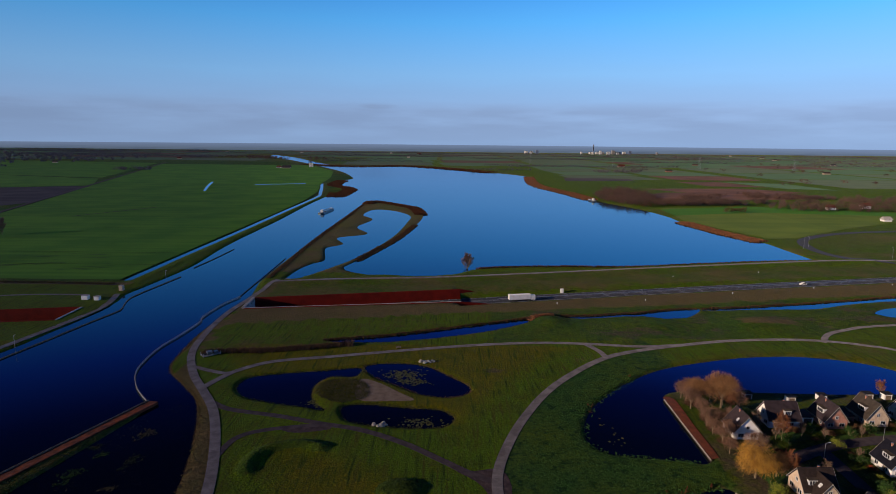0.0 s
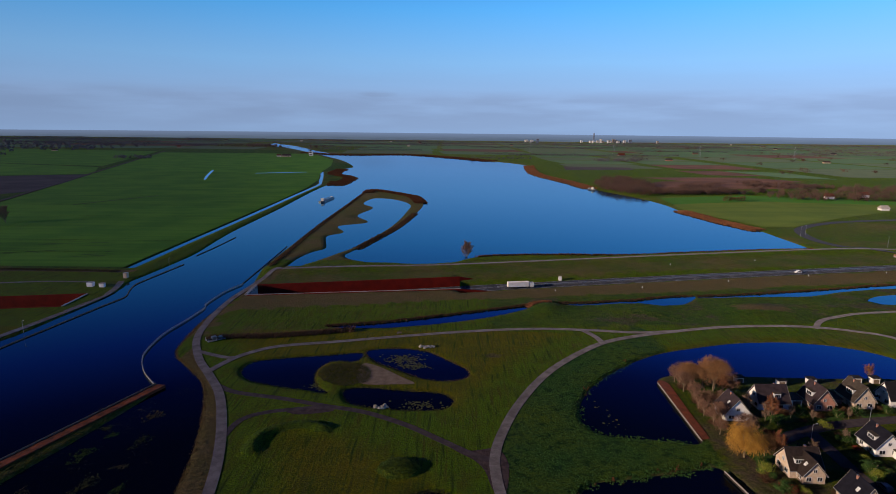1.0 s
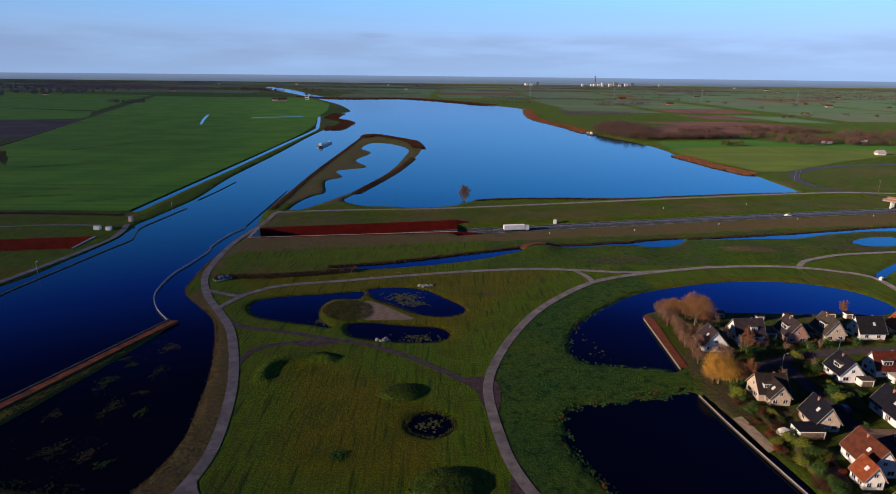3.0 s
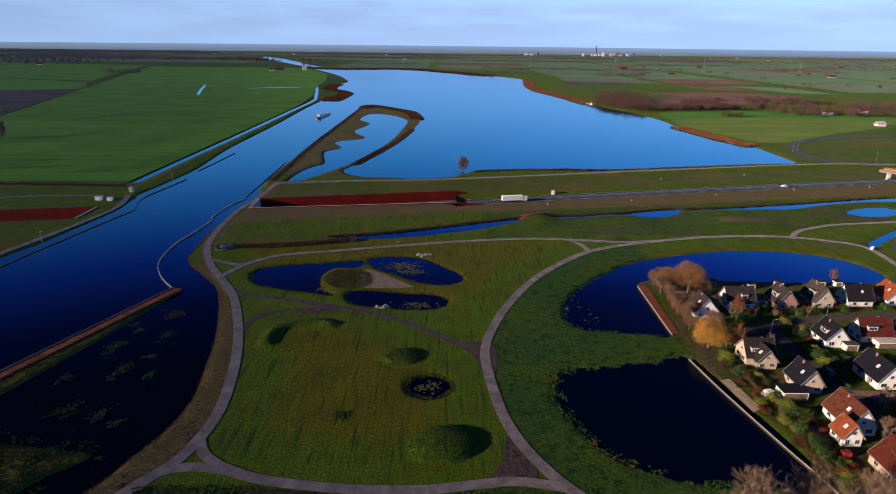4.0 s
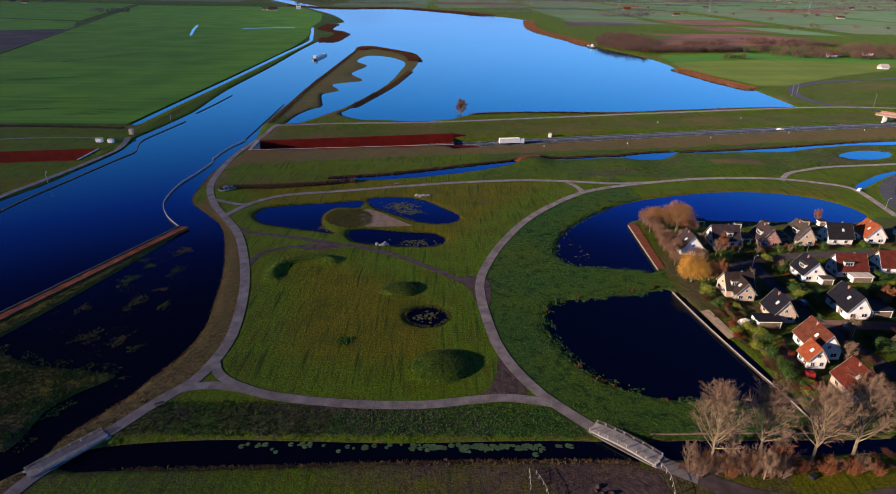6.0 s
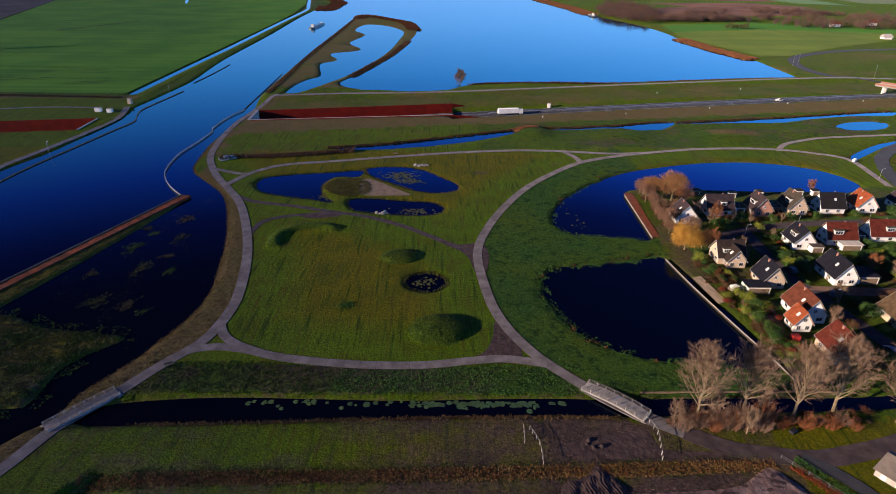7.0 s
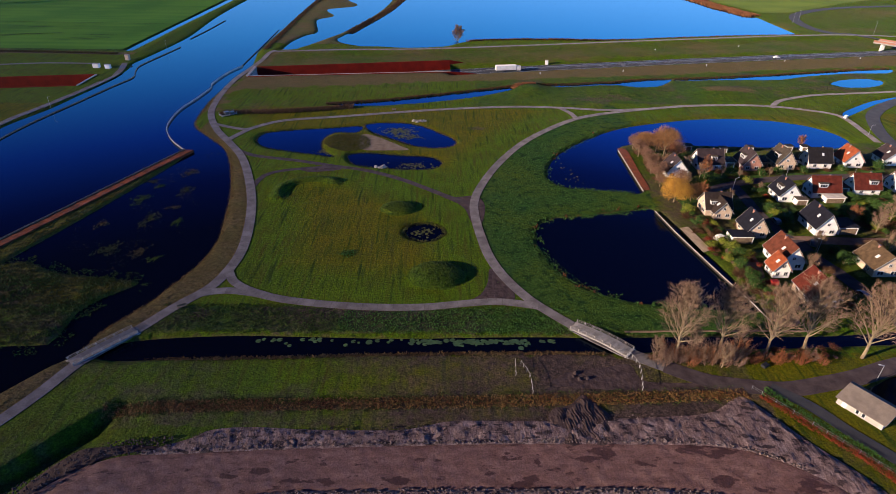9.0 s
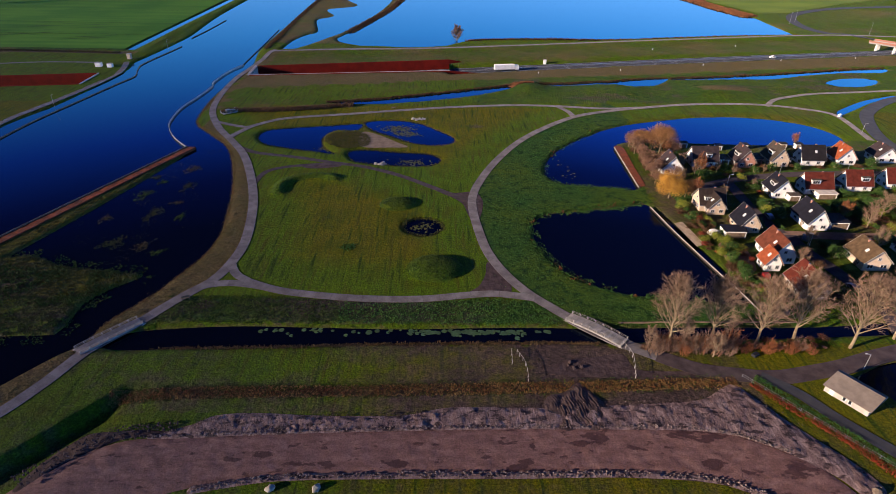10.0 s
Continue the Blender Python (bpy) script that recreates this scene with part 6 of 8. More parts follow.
    box(bm, -W / 2 - 0.06, L * 0.33 - 0.5, 0, -W / 2 + 0.02, L * 0.33 + 0.5, 2.1)
    part("door", bm, M_WOOD, root)
    for s, k, dw in dormers:
        yy = L * k
        zb = eave + rise * 0.22
        xo = s * (W / 2 - rise * 0.22 / sl)
        xi = s * max(0.3, W / 2 - rise * 0.62 / sl)
        zt = eave + rise * 0.62
        bm = bmesh.new()
        v = [bm.verts.new(q) for q in ((xo, yy - dw / 2, zb), (xo, yy + dw / 2, zb), (xo, yy + dw / 2, zt), (xo, yy - dw / 2, zt), (xi, yy - dw / 2, zt), (xi, yy + dw / 2, zt))]
        for q in ((0, 1, 2, 3), (0, 3, 4), (1, 5, 2), (3, 2, 5, 4)):
            bm.faces.new([v[i] for i in q])
        do = part("dormer", bm, M_FRAME, root, "white boxed dormer with a flat roof")
        bm = bmesh.new()
        box(bm, min(xo + s * 0.25, xi), yy - dw / 2 - 0.15, zt, max(xo + s * 0.25, xi), yy + dw / 2 + 0.15, zt + 0.12)
        part("dormer_roof", bm, M_TILE["grey"], do)
        window(root, T(xo + s * 0.01, yy, zb + 0.25, 90 if s > 0 else -90), dw * 0.8, (zt - zb) * 0.72, 3)
    if dormers == ():
        for s, k in ((-1, 0.35), (1, 0.6)):
            cx, cz = s * W * 0.25, eave + rise * 0.5 + 0.36
            bm = bmesh.new()
            q = pose(cx, L * k, cz, 0, math.degrees(math.atan(sl)) * s, 0)
            box(bm, -0.55, -0.4, -0.03, 0.55, 0.4, 0.10, q)
            part("skylight", bm, [M_FRAME], root, "white-framed roof light")
    return tagged(root, label, "house", "village houses")


def gable_y(cx, y, W, L, *a, **k):
    return house(cx, y, W * 0.8, L * 0.68, a[0], a[1], a[2], a[3], k.pop("turn", 0), a[4], **k)


def gable_x(x0, x1, y, W, *a, **k):
    return house(x0 + 0.04 * (x1 - x0), y + W * 0.37, W * 0.74, (x1 - x0) * 0.92, a[0], a[1], a[2], a[3], -90 + k.pop("turn", 0), a[4], **k)


WH = "white rendered house with a steep "
gable_y(89.5, 158, 9.5, 10.5, 2.8, 5.4, M_WHITE, M_TILE["plum"], WH + "dark plum roof behind bare trees")
gable_x(99.5, 110.0, 165.3, 9.5, 2.9, 5.3, M_WHITE, M_TILE["plum"], WH + "plum roof and a small dormer", dormers=((1, 0.62, 2.2),))
gable_y(120.5, 165.0, 8.6, 12, 2.8, 5.6, M_PINK, M_TILE["plum"], "pink brick house with a steep grey roof", dormers=((-1, 0.5, 3.4),))
gable_y(134.4, 166.6, 8.6, 12.5, 2.9, 5.8, M_CREAM, M_TILE["grey"], "cream brick house with a steep brown-grey roof", dormers=((-1, 0.45, 3.2),))
gable_x(143.4, 153.2, 168.0, 9.2, 2.9, 5.4, M_WHITE, M_TILE["dark"], WH + "charcoal roof", upper=1)
gable_y(162.0, 169.0, 9.2, 11, 2.9, 5.4, M_WHITE, M_TILE["orange"], WH + "bright orange tiled roof")
gable_y(179.8, 171.5, 10, 11, 2.8, 4.6, M_WHITE, M_TILE["plum"], WH + "slate-plum roof")
gable_y(197, 176, 9, 11, 2.8, 5.0, M_CREAM, M_TILE["grey"], "cream brick house with a grey roof at the street end")
gable_x(88.0, 97.0, 128.5, 9, 2.8, 4.9, M_CREAM, M_TILE["brown"], "cream house with a dark brown hipped cross roof", dormers=((1, 0.3, 2.4),))
gable_y(93.0, 126.0, 7.0, 7.5, 2.7, 4.2, M_CREAM, M_TILE["brown"], "cream wing with a dark brown roof and flat gable", chimney=False, lower=2, upper=1)
gable_y(98.4, 114.0, 7.8, 10.5, 2.8, 5.3, M_CREAM, M_TILE["navy"], "cream house with a steep blue-black roof")
gable_y(121.3, 138.8, 8.8, 11, 2.8, 5.0, M_WHITE, M_TILE["navy"], WH + "blue-black roof", dormers=((-1, 0.45, 3.0),))
gable_x(130.6, 141.2, 142.2, 8.4, 2.8, 5.2, M_WHITE, M_TILE["red"], WH + "dark red tiled roof", dormers=((1, 0.35, 3.2),), upper=1)
gable_x(146.9, 157.0, 144.9, 8.4, 2.8, 5.2, M_WHITE, M_TILE["red"], WH + "dark red tiled roof", dormers=((1, 0.7, 3.0),), upper=1)
gable_x(163.5, 173, 147.5, 8.4, 2.8, 5.0, M_WHITE, M_TILE["red"], WH + "dark red tiled roof", upper=1)
gable_y(120.8, 116.0, 8.2, 14.5, 2.9, 5.4, M_WHITE, M_TILE["navy"], "large white house with a steep blue-black roof")
gable_y(99.8, 96.5, 8.6, 13.5, 2.9, 5.5, M_WHITE, M_TILE["rust"], "white house with a large rust-orange roof")
gable_y(95.0, 92.6, 5.6, 6.5, 2.8, 3.9, M_WHITE, M_TILE["orange"], "white wing with a bright orange tiled roof", chimney=False, lower=2, upper=1)
gable_y(99.3, 79.5, 9.5, 12, 2.9, 5.4, M_CREAM, M_TILE["red"], "cream house with a dark rust-red roof")
gable_y(124.6, 93.4, 9.6, 13, 2.8, 4.6, M_CREAM, M_TILE["tan"], "cream bungalow with a worn tan roof")
gable_y(141, 98, 9, 12, 2.8, 4.8, M_WHITE, M_TILE["dark"], WH + "charcoal roof beside the parking bays")


def flat_annex(x, y, w, l, h, wall, roof, label, name="garage"):
    w, l, h = w * 0.82, l * 0.85, h * 0.86
    root = empty(name, x, y, 0)
    bm = bmesh.new()
    box(bm, -w / 2, 0, -0.3, w / 2, l, h)
    part("wall", bm, wall, root)
    bm = bmesh.new()
    box(bm, -w / 2 - 0.25, -0.25, h, w / 2 + 0.25, l + 0.25, h + 0.22)
    part("roof", bm, roof, root)
    bm = bmesh.new()
    box(bm, -w / 2 + 0.4, -0.05, 0, w / 2 - 0.4, 0.02, h - 0.4)
    part("garage_door", bm, M_WOOD, root)
    return tagged(root, label, "garage", "garages")


flat_annex(92.6, 110.8, 8, 4.5, 2.7, M_WHITE, M_TILE["navy"], "white flat-roofed annex with a dark roof")
flat_annex(128.2, 116.8, 7.2, 7, 2.9, M_WHITE, M_TILE["navy"], "white garage with a broad dark roof")
flat_annex(137, 138.4, 8, 3.0, 2.4, M_WHITE, M_CONC, "white carport with a pale roof")
flat_annex(144.5, 146, 4, 6, 2.6, M_WHITE, M_TILE["dark"], "white garage with a dark flat roof")
flat_annex(124.5, 136.5, 4.6, 3.6, 2.5, M_WHITE, M_TILE["grey"], "white garage with a grey flat roof")
flat_annex(113.6, 168, 4, 6, 2.6, M_WHITE, M_TILE["dark"], "white garage with a dark flat roof")
flat_annex(127.3, 169, 3.6, 6, 2.6, M_PINK, M_TILE["dark"], "brick garage with a dark flat roof")
flat_annex(140.2, 171, 3.4, 6, 2.6, M_WHITE, M_TILE["dark"], "white garage with a dark flat roof")
for x, y in ((104, 185.5), (117.5, 183), (129, 184.5), (146, 186), (152.5, 186)):
    flat_annex(x, y, 3.2, 2.6, 2.3, M_WHITE, M_TILE["dark"], "small white garden shed at the waterside", "garden_shed")

# the long low shed by the lane
M_ROOFGREY = material("weathered_grey_sheet", (0.23, 0.19, 0.16), (0.17, 0.14, 0.12), scale=0.6, rough=0.8, bump=0.03)
M_SHEDWALL = material("cream_painted_wall", (0.50, 0.45, 0.40), (0.40, 0.36, 0.31), scale=0.9, rough=0.85)
shed = empty("shed", 83.5, 47.1, 0, -56.3)
bm = bmesh.new()
box(bm, 0, 0, -0.3, 8.6, 6.0, 1.75)
part("wall", bm, M_SHEDWALL, shed)
bm = bmesh.new()
v = [bm.verts.new(q) for q in ((-0.4, -0.5, 1.74), (9.0, -0.5, 1.74), (9.0, 4.9, 2.75), (-0.4, 4.9, 2.75), (9.0, 6.5, 2.2), (-0.4, 6.5, 2.2), (-0.4, -0.5, 1.6), (9.0, -0.5, 1.6), (9.0, 6.5, 1.6), (-0.4, 6.5, 1.6))]
for q in ((0, 1, 2, 3), (3, 2, 4, 5), (6, 7, 1, 0), (5, 4, 8, 9), (7, 8, 4, 2, 1), (0, 3, 5, 9, 6), (9, 8, 7, 6)):
    bm.faces.new([v[i] for i in q])
part("roof", bm, M_ROOFGREY, shed)
for i in range(2):
    window(shed, pose(3.9 + i * 1.15, -0.01, 0.3, 0, 0, 0), 0.7, 1.2, 1)
bm = bmesh.new()
box(bm, 1.0, -0.05, 0, 1.9, 0.02, 1.65)
part("door", bm, M_FRAME, shed)
tagged(shed, "low white shed with a grey corrugated roof beside the lane", "shed")

# village surfaces
ribbon("road", [(93.6, 145.5), (107.8, 152.6), (119.8, 156.3), (138.5, 159.7), (156.4, 161.1), (185, 163), (197, 180)], 4.2, M_STREET, "purple-brown brick-paved village street, darkened for shade", 0.08, 2, category="road")
ribbon("road", [(106.7, 113.6), (116.6, 113.0), (129.5, 112.5), (150, 112)], 4.5, M_BRICKROAD, "brown brick-paved lane between the houses", 0.08, 2, category="road")
ribbon("road", [(110.6, 113), (110.5, 103.9), (113.3, 92.7), (115.3, 73.8), (112, 62)], 4.4, M_STREET, "purple-brown brick-paved village street, darkened for shade", 0.085, 2, category="road")
ribbon("road", [(108, 152.6), (107.5, 140), (107, 128), (108.5, 114)], 4.0, M_STREET, "purple-brown brick-paved village street, darkened for shade", 0.085, 2, category="road")
flat("terrace", [(77.0, 119.7), (80.1, 120.7), (81.9, 106.8), (78.9, 105.3)], 0.12, M_SAND, "tan plank terrace on the quay", "terrace")
flat("terrace", curve(((-30.9, 199.3), (-24.2, 196.3), (-15.3, 187.5), (-10.5, 182.5), (-17.1, 181.6), (-28.1, 181.5), (-31.5, 187)), 2, True), 0.06, M_TANDECK, "bare tan sand between the park ponds", "terrace")
flat("terrace", curve(((86, 107), (93, 107), (91, 93), (85, 92)), 2, True), 0.07, M_BRICKROAD, "brown brick garden terrace", "terrace")
flat("terrace", curve(((84, 81), (91, 82), (90, 73), (84.5, 72)), 2, True), 0.07, M_TANDECK, "tan gravel yard behind the quay", "terrace")
flat("terrace", curve(((2.9, 140.2), (7.8, 139.9), (14.5, 141), (17.0, 134), (15.3, 122), (12.2, 122), (10.6, 130.3), (8.0, 135.2)), 2, True), 0.05, M_PEAT, "worn dark earth between the forking paths", "terrace")
flat("terrace", curve(((16.0, 96), (19.4, 93), (21.5, 86.7), (20.5, 80), (14.0, 79.4), (9.5, 80.6), (12.7, 83.7), (15.0, 89.5)), 2, True), 0.05, M_PEAT, "worn dark earth between the forking paths", "terrace")
flat("terrace", curve(((-49.6, 161.7), (-44, 164.2), (-36.7, 165.6), (-34.8, 162), (-45.0, 159.5)), 2, True), 0.045, M_PEAT, "worn dark earth beside the path fork", "terrace")
for gx, gy, gw, gl in ((104, 160.5, 9, 5), (118, 160, 8, 3), (135, 161.5, 8, 3.4), (152, 164.5, 9, 3), (168, 166, 8, 3), (88, 140, 8, 8), (104, 124, 6, 8), (112, 127, 7, 6), (127, 130, 10, 7), (143, 135, 12, 6), (160, 140, 9, 6), (88, 116, 6, 6), (96, 105, 5, 4), (132, 104, 9, 6), (101, 150, 5, 4)):
    flat("lawn", curve(((gx - gw / 2, gy - gl / 2), (gx + gw / 2, gy - gl / 2 + 0.3), (gx + gw / 2, gy + gl / 2), (gx - gw / 2, gy + gl / 2 - 0.3)), 1, True), 0.05, M_LAWN, "dark green garden lawn", "lawn")


# ---- quay walls ----
M_QUAYCAP = material("bleached_timber_cap", (0.48, 0.42, 0.37), (0.36, 0.31, 0.27), scale=0.8)
M_DARKWOOD = material("wet_dark_timber", (0.055, 0.042, 0.034), (0.035, 0.028, 0.024), scale=1.2, bump=0.02)
def quay(name, pts, label):
    root = empty(name, pts[0][0], pts[0][1], 0)
    c = curve(pts, 3) - np.array(pts[0])
    for a, b in zip(c[:-1], c[1:]):
        a3, b3 = Vector((*a, 0)), Vector((*b, 0))
        side = (b3 - a3).normalized().cross(Vector((0, 0, 1)))
        for nm, w, z0, z1, mt in (("sheet_pile", 0.10, WL - 1.2, 0.05, M_DARKWOOD), ("capping_beam", 0.19, 0.05, 0.16, M_QUAYCAP)):
            bm = bmesh.new()
            n = side * w
            v = [bm.verts.new(q + Vector((0, 0, z))) for z in (z0, z1) for q in (a3 - n, b3 - n, b3 + n, a3 + n)]
            for q in ((3, 2, 1, 0), (4, 5, 6, 7), (0, 1, 5, 4), (1, 2, 6, 5), (2, 3, 7, 6), (3, 0, 4, 7)):
                bm.faces.new([v[i] for i in q])
            part(nm, bm, mt, root)
    return tagged(root, label, "quay wall", kind="structure")


quay("quay_wall", QUAY_U, "pale tan timber-capped quay edge along the moat")
quay("quay_wall", QUAY_L, "pale tan timber-capped quay edge along the moat")
flat("bank", curve(((74.9, 186.3), (76.6, 187.0), (78.4, 184), (77.3, 165), (76.4, 147.5), (74.2, 146.8)), 2, True), 0.10, M_REDBANK, "red-brown leaf-strewn bank behind the quay", "bank")
ribbon("trim", [(46, 69.3), (60, 69.6), (76, 69.8), (92, 70)], 0.3, M_WOOD, "low timber edging along the ditch", 0.25, 3, category="edging", kerb=0.9)


# ---- bridges ----
def bridge(a, b, width, rail_h, label, deck_mat, rail_mat, arch=0.5, stout=1.0):
    a, b = Vector((*a, 0)), Vector((*b, 0))
    L = (b - a).length
    root = empty("bridge", a.x, a.y, 0, math.degrees(math.atan2(b.y - a.y, b.x - a.x)))
    z = lambda x: 0.25 + arch * math.sin(math.pi * x / L)
    n = 22
    for i in range(n):
        x0, x1 = L * i / n, L * (i + 0.93) / n
        bm = bmesh.new()
        vs = box(bm, x0, -width / 2, -0.09, x1, width / 2, 0.0)
        for q in vs:
            q.co.z += z(q.co.x)
        part("plank", bm, deck_mat, root)
    for s in (-1, 1):
        bm = bmesh.new()
        for i in range(n):
            x0, x1 = L * i / n, L * (i + 1) / n
            vs = box(bm, x0, s * width / 2 - 0.12, -0.45, x1, s * width / 2 + 0.12, -0.1)
            for q in vs:
                q.co.z += z(q.co.x)
        bmesh.ops.remove_doubles(bm, verts=bm.verts[:], dist=0.002)
        part("girder", bm, rail_mat, root)
        for zz, hw in ((rail_h, 0.13 * stout), (rail_h * 0.5, 0.07 * stout)):
            bm = bmesh.new()
            for i in range(n):
                x0, x1 = L * i / n, L * (i + 1) / n
                vs = box(bm, x0, s * width / 2 - hw, zz - 0.1 * stout, x1, s * width / 2 + hw, zz)
                for q in vs:
                    q.co.z += z(q.co.x)
            bmesh.ops.remove_doubles(bm, verts=bm.verts[:], dist=0.002)
            part("handrail", bm, rail_mat, root)
        for i in range(8):
            x = L * (i + 0.1) / 7.2
            bm = bmesh.new()
            box(bm, x - 0.09, s * width / 2 - 0.09, z(x) - 0.3, x + 0.09, s * width / 2 + 0.09, z(x) + rail_h)
            part("post", bm, rail_mat, root)
    for x in (0.2, L - 0.2):
        bm = bmesh.new()
        box(bm, x - 0.5, -width / 2 - 0.4, -1.6, x + 0.5, width / 2 + 0.4, 0.0)
        part("abutment", bm, M_CONC, root)
    return tagged(root, label, "bridge")


M_GREYDECK = material("grey_deck_planks", (0.24, 0.22, 0.21), (0.17, 0.155, 0.15), scale=1.0, rough=0.85, per_object=0.15)
M_PALEWOOD = material("pale_weathered_wood", (0.34, 0.32, 0.30), (0.24, 0.22, 0.20), scale=1.0, rough=0.8, per_object=0.15)
bridge((-77.4, 57.4), (-68.4, 68.6), 2.8, 0.7, "grey timber footbridge with pale railings over the ditch mouth", M_GREYDECK, M_PALEWOOD, 0.1, 0.5)
bridge((34.2, 71.4), (45.4, 61.6), 3.2, 0.75, "pale grey arched timber footbridge over the ditch", M_PALEWOOD, M_PALEWOOD, 0.5, 0.32)


def fence(pts, step, h, mat, label, rails=1, r=0.055, rr=0.03):
    c = curve(pts, step)
    root = empty("fence", c[0][0], c[0][1], 0)
    for q in c:
        bm = bmesh.new()
        x, y = q - c[0]
        box(bm, x - r, y - r, -0.3, x + r, y + r, h)
        part("post", bm, mat, root)
    for k in range(rails):
        zz = h * (k + 1) / rails - 0.12
        for a, b in zip(c[:-1], c[1:]):
            bm = bmesh.new()
            a3, b3 = Vector((*(a - c[0]), zz)), Vector((*(b - c[0]), zz))
            n = (b3 - a3).normalized().cross(Vector((0, 0, 1))) * rr
            v = [bm.verts.new(q + Vector((0, 0, z))) for z in (-rr, rr) for q in (a3 - n, b3 - n, b3 + n, a3 + n)]
            for q in ((3, 2, 1, 0), (4, 5, 6, 7), (0, 1, 5, 4), (2, 3, 7, 6)):
                bm.faces.new([v[i] for i in q])
            part("rail", bm, mat, root)
    return tagged(root, label, "fence")


fence([(18.9, 58.6), (18.6, 54.5)], 1.4, 1.1, M_PALEWOOD, "short pale timber fence in the grass")
fence([(20.1, 58.1), (21.5, 54.0), (21.5, 49.1)], 1.6, 1.1, M_PALEWOOD, "pale timber fence in the grass")
fence([(44.8, 61.0), (45.9, 57.0), (44.6, 50.3)], 1.6, 1.2, M_PALEWOOD, "pale curved timber fence beside the footbridge")
fence([(67.9, 50.9), (75.4, 41.2), (85.7, 27.7), (93, 18)], 3.0, 1.0, M_STEEL, "thin wire fence on steel posts along the lane", 2, 0.04, 0.012)


# ---- timber works in the canal ----

def pile_wall(name, pts, step, top, label, mat, beam=0.28, r=0.2, cat="mooring"):
    c = curve(pts, step)
    root = empty(name, c[0][0], c[0][1], WL)
    bm = bmesh.new()
    for a, b in zip(c[:-1], c[1:]):
        a3, b3 = Vector((*(a - c[0]), top - 0.25)), Vector((*(b - c[0]), top - 0.25))
        n = (b3 - a3).normalized().cross(Vector((0, 0, 1))) * beam
        v = [bm.verts.new(q + Vector((0, 0, z))) for z in (-0.35, 0.15) for q in (a3 - n, b3 - n, b3 + n, a3 + n)]
        for q in ((3, 2, 1, 0), (4, 5, 6, 7), (0, 1, 5, 4), (2, 3, 7, 6)):
            bm.faces.new([v[i] for i in q])
    part("beam", bm, mat, root)
    me = None
    for q in c:
        if me is None:
            bm = bmesh.new()
            bmesh.ops.create_cone(bm, cap_ends=True, segments=7, radius1=r, radius2=r * 0.85, depth=top + 2.0, matrix=Matrix.Translation((0, 0, (top - 2.0) / 2)))
            me = part("post", bm, mat, root)
            me.location = (0, 0, 0)
            continue
        o = new("post", me.data)
        o.parent = root
        o.location = (q[0] - c[0][0], q[1] - c[0][1], 0)
    return tagged(root, label, cat)


pile_wall("pile_fence", STAKES, 1.9, 0.9, "weathered grey timber pile fence curving through the water", M_PALEWOOD, 0.1, 0.2)
pile_wall("guide_wall", [(-169.9, 359.1), (-172.4, 334.7), (-174.2, 317.2), (-174.1, 306.4), (-170.3, 293.9), (-167.0, 284.5), (-169.5, 267.9), (-173.3, 239.1), (-178, 199), (-178, 120)], 4.0, 0.55, "grey timber guide wall along the canal", M_WOOD, 0.16, 0.14)
pile_wall("guide_wall", [(-172.9, 385.3), (-171.5, 415), (-171.0, 455.0)], 5.0, 0.5, "dark low timber guide wall along the canal", M_DARKWOOD, 0.22, 0.14)
pile_wall("guide_wall", [(-115.8, 312), (-117, 345), (-120, 420)], 5.0, 0.5, "dark timber guide wall beside the spit", M_DARKWOOD, 0.16, 0.14)
JT = [along(s, -0.5) for s in (0, 60, 120, 180)]
pile_wall("jetty_piling", JT, 2.2, 0.95, "row of weathered timber piles along the red jetty", M_WOOD, 0.1, 0.14)
jetty = empty("jetty", *along(0, 0), 0)
J0 = Vector((*along(0, 0), 0))
for i in range(60):
    q = [along(3.0 * i, -0.2), along(3.0 * i + 2.97, -0.2), along(3.0 * i + 2.97, 3.9), along(3.0 * i, 3.9)]
    bm = bmesh.new()
    v = [bm.verts.new(Vector((*p, z)) - J0) for z in (-1.0, 0) for p in q]
    for k, zz in ((4, -0.1), (5, -0.1), (6, 0.4), (7, 0.4)):
        v[k].co.z = zz + 0.04 * math.sin(i * 2.1)
    for f in ((4, 5, 6, 7), (0, 1, 5, 4), (1, 2, 6, 5), (2, 3, 7, 6), (3, 0, 4, 7)):
        bm.faces.new([v[k] for k in f])
    part("panel", bm, M_REDWOOD, jetty)
tagged(jetty, "rust-red timber revetment of the harbour mole", "jetty")


# ---- trees ----
proto_big = [vase_tree("tree", 18.5, 6.1, s, M_BARK, M_TWIG, "tall bare poplar with tan twigs beside the lane") for s in (3, 4)]
proto_small = [bare_tree("tree", 9, 4.2, s, M_BARK, M_TWIG, "bare young tree with brown twigs", limbs=10, twigs=7, thick=0.03) for s in (7, 8)]
proto_mauve = full_tree("tree", 8.5, 4.2, 11, 2600, 19, M_TWIG_MAUVE, "bare mauve-brown tree in the quay thicket", thick=0.022)
proto_red = bare_tree("tree", 11, 5.5, 9, M_BARK, M_TWIG_RED, "bare tree with russet twigs in the village", limbs=12, twigs=9, thick=0.04)
proto_willow = full_tree("tree", 9.5, 5.4, 24, 5600, 10, M_WILLOW, "golden weeping willow at the quay corner", hang=0.55, thick=0.022, ragged=0.6)
proto_orange = full_tree("tree", 13.5, 6.8, 20, 7500, 12, M_TWIG_TAN, "large tan-orange bare willow behind the quay", thick=0.028)
trng = random.Random(5)


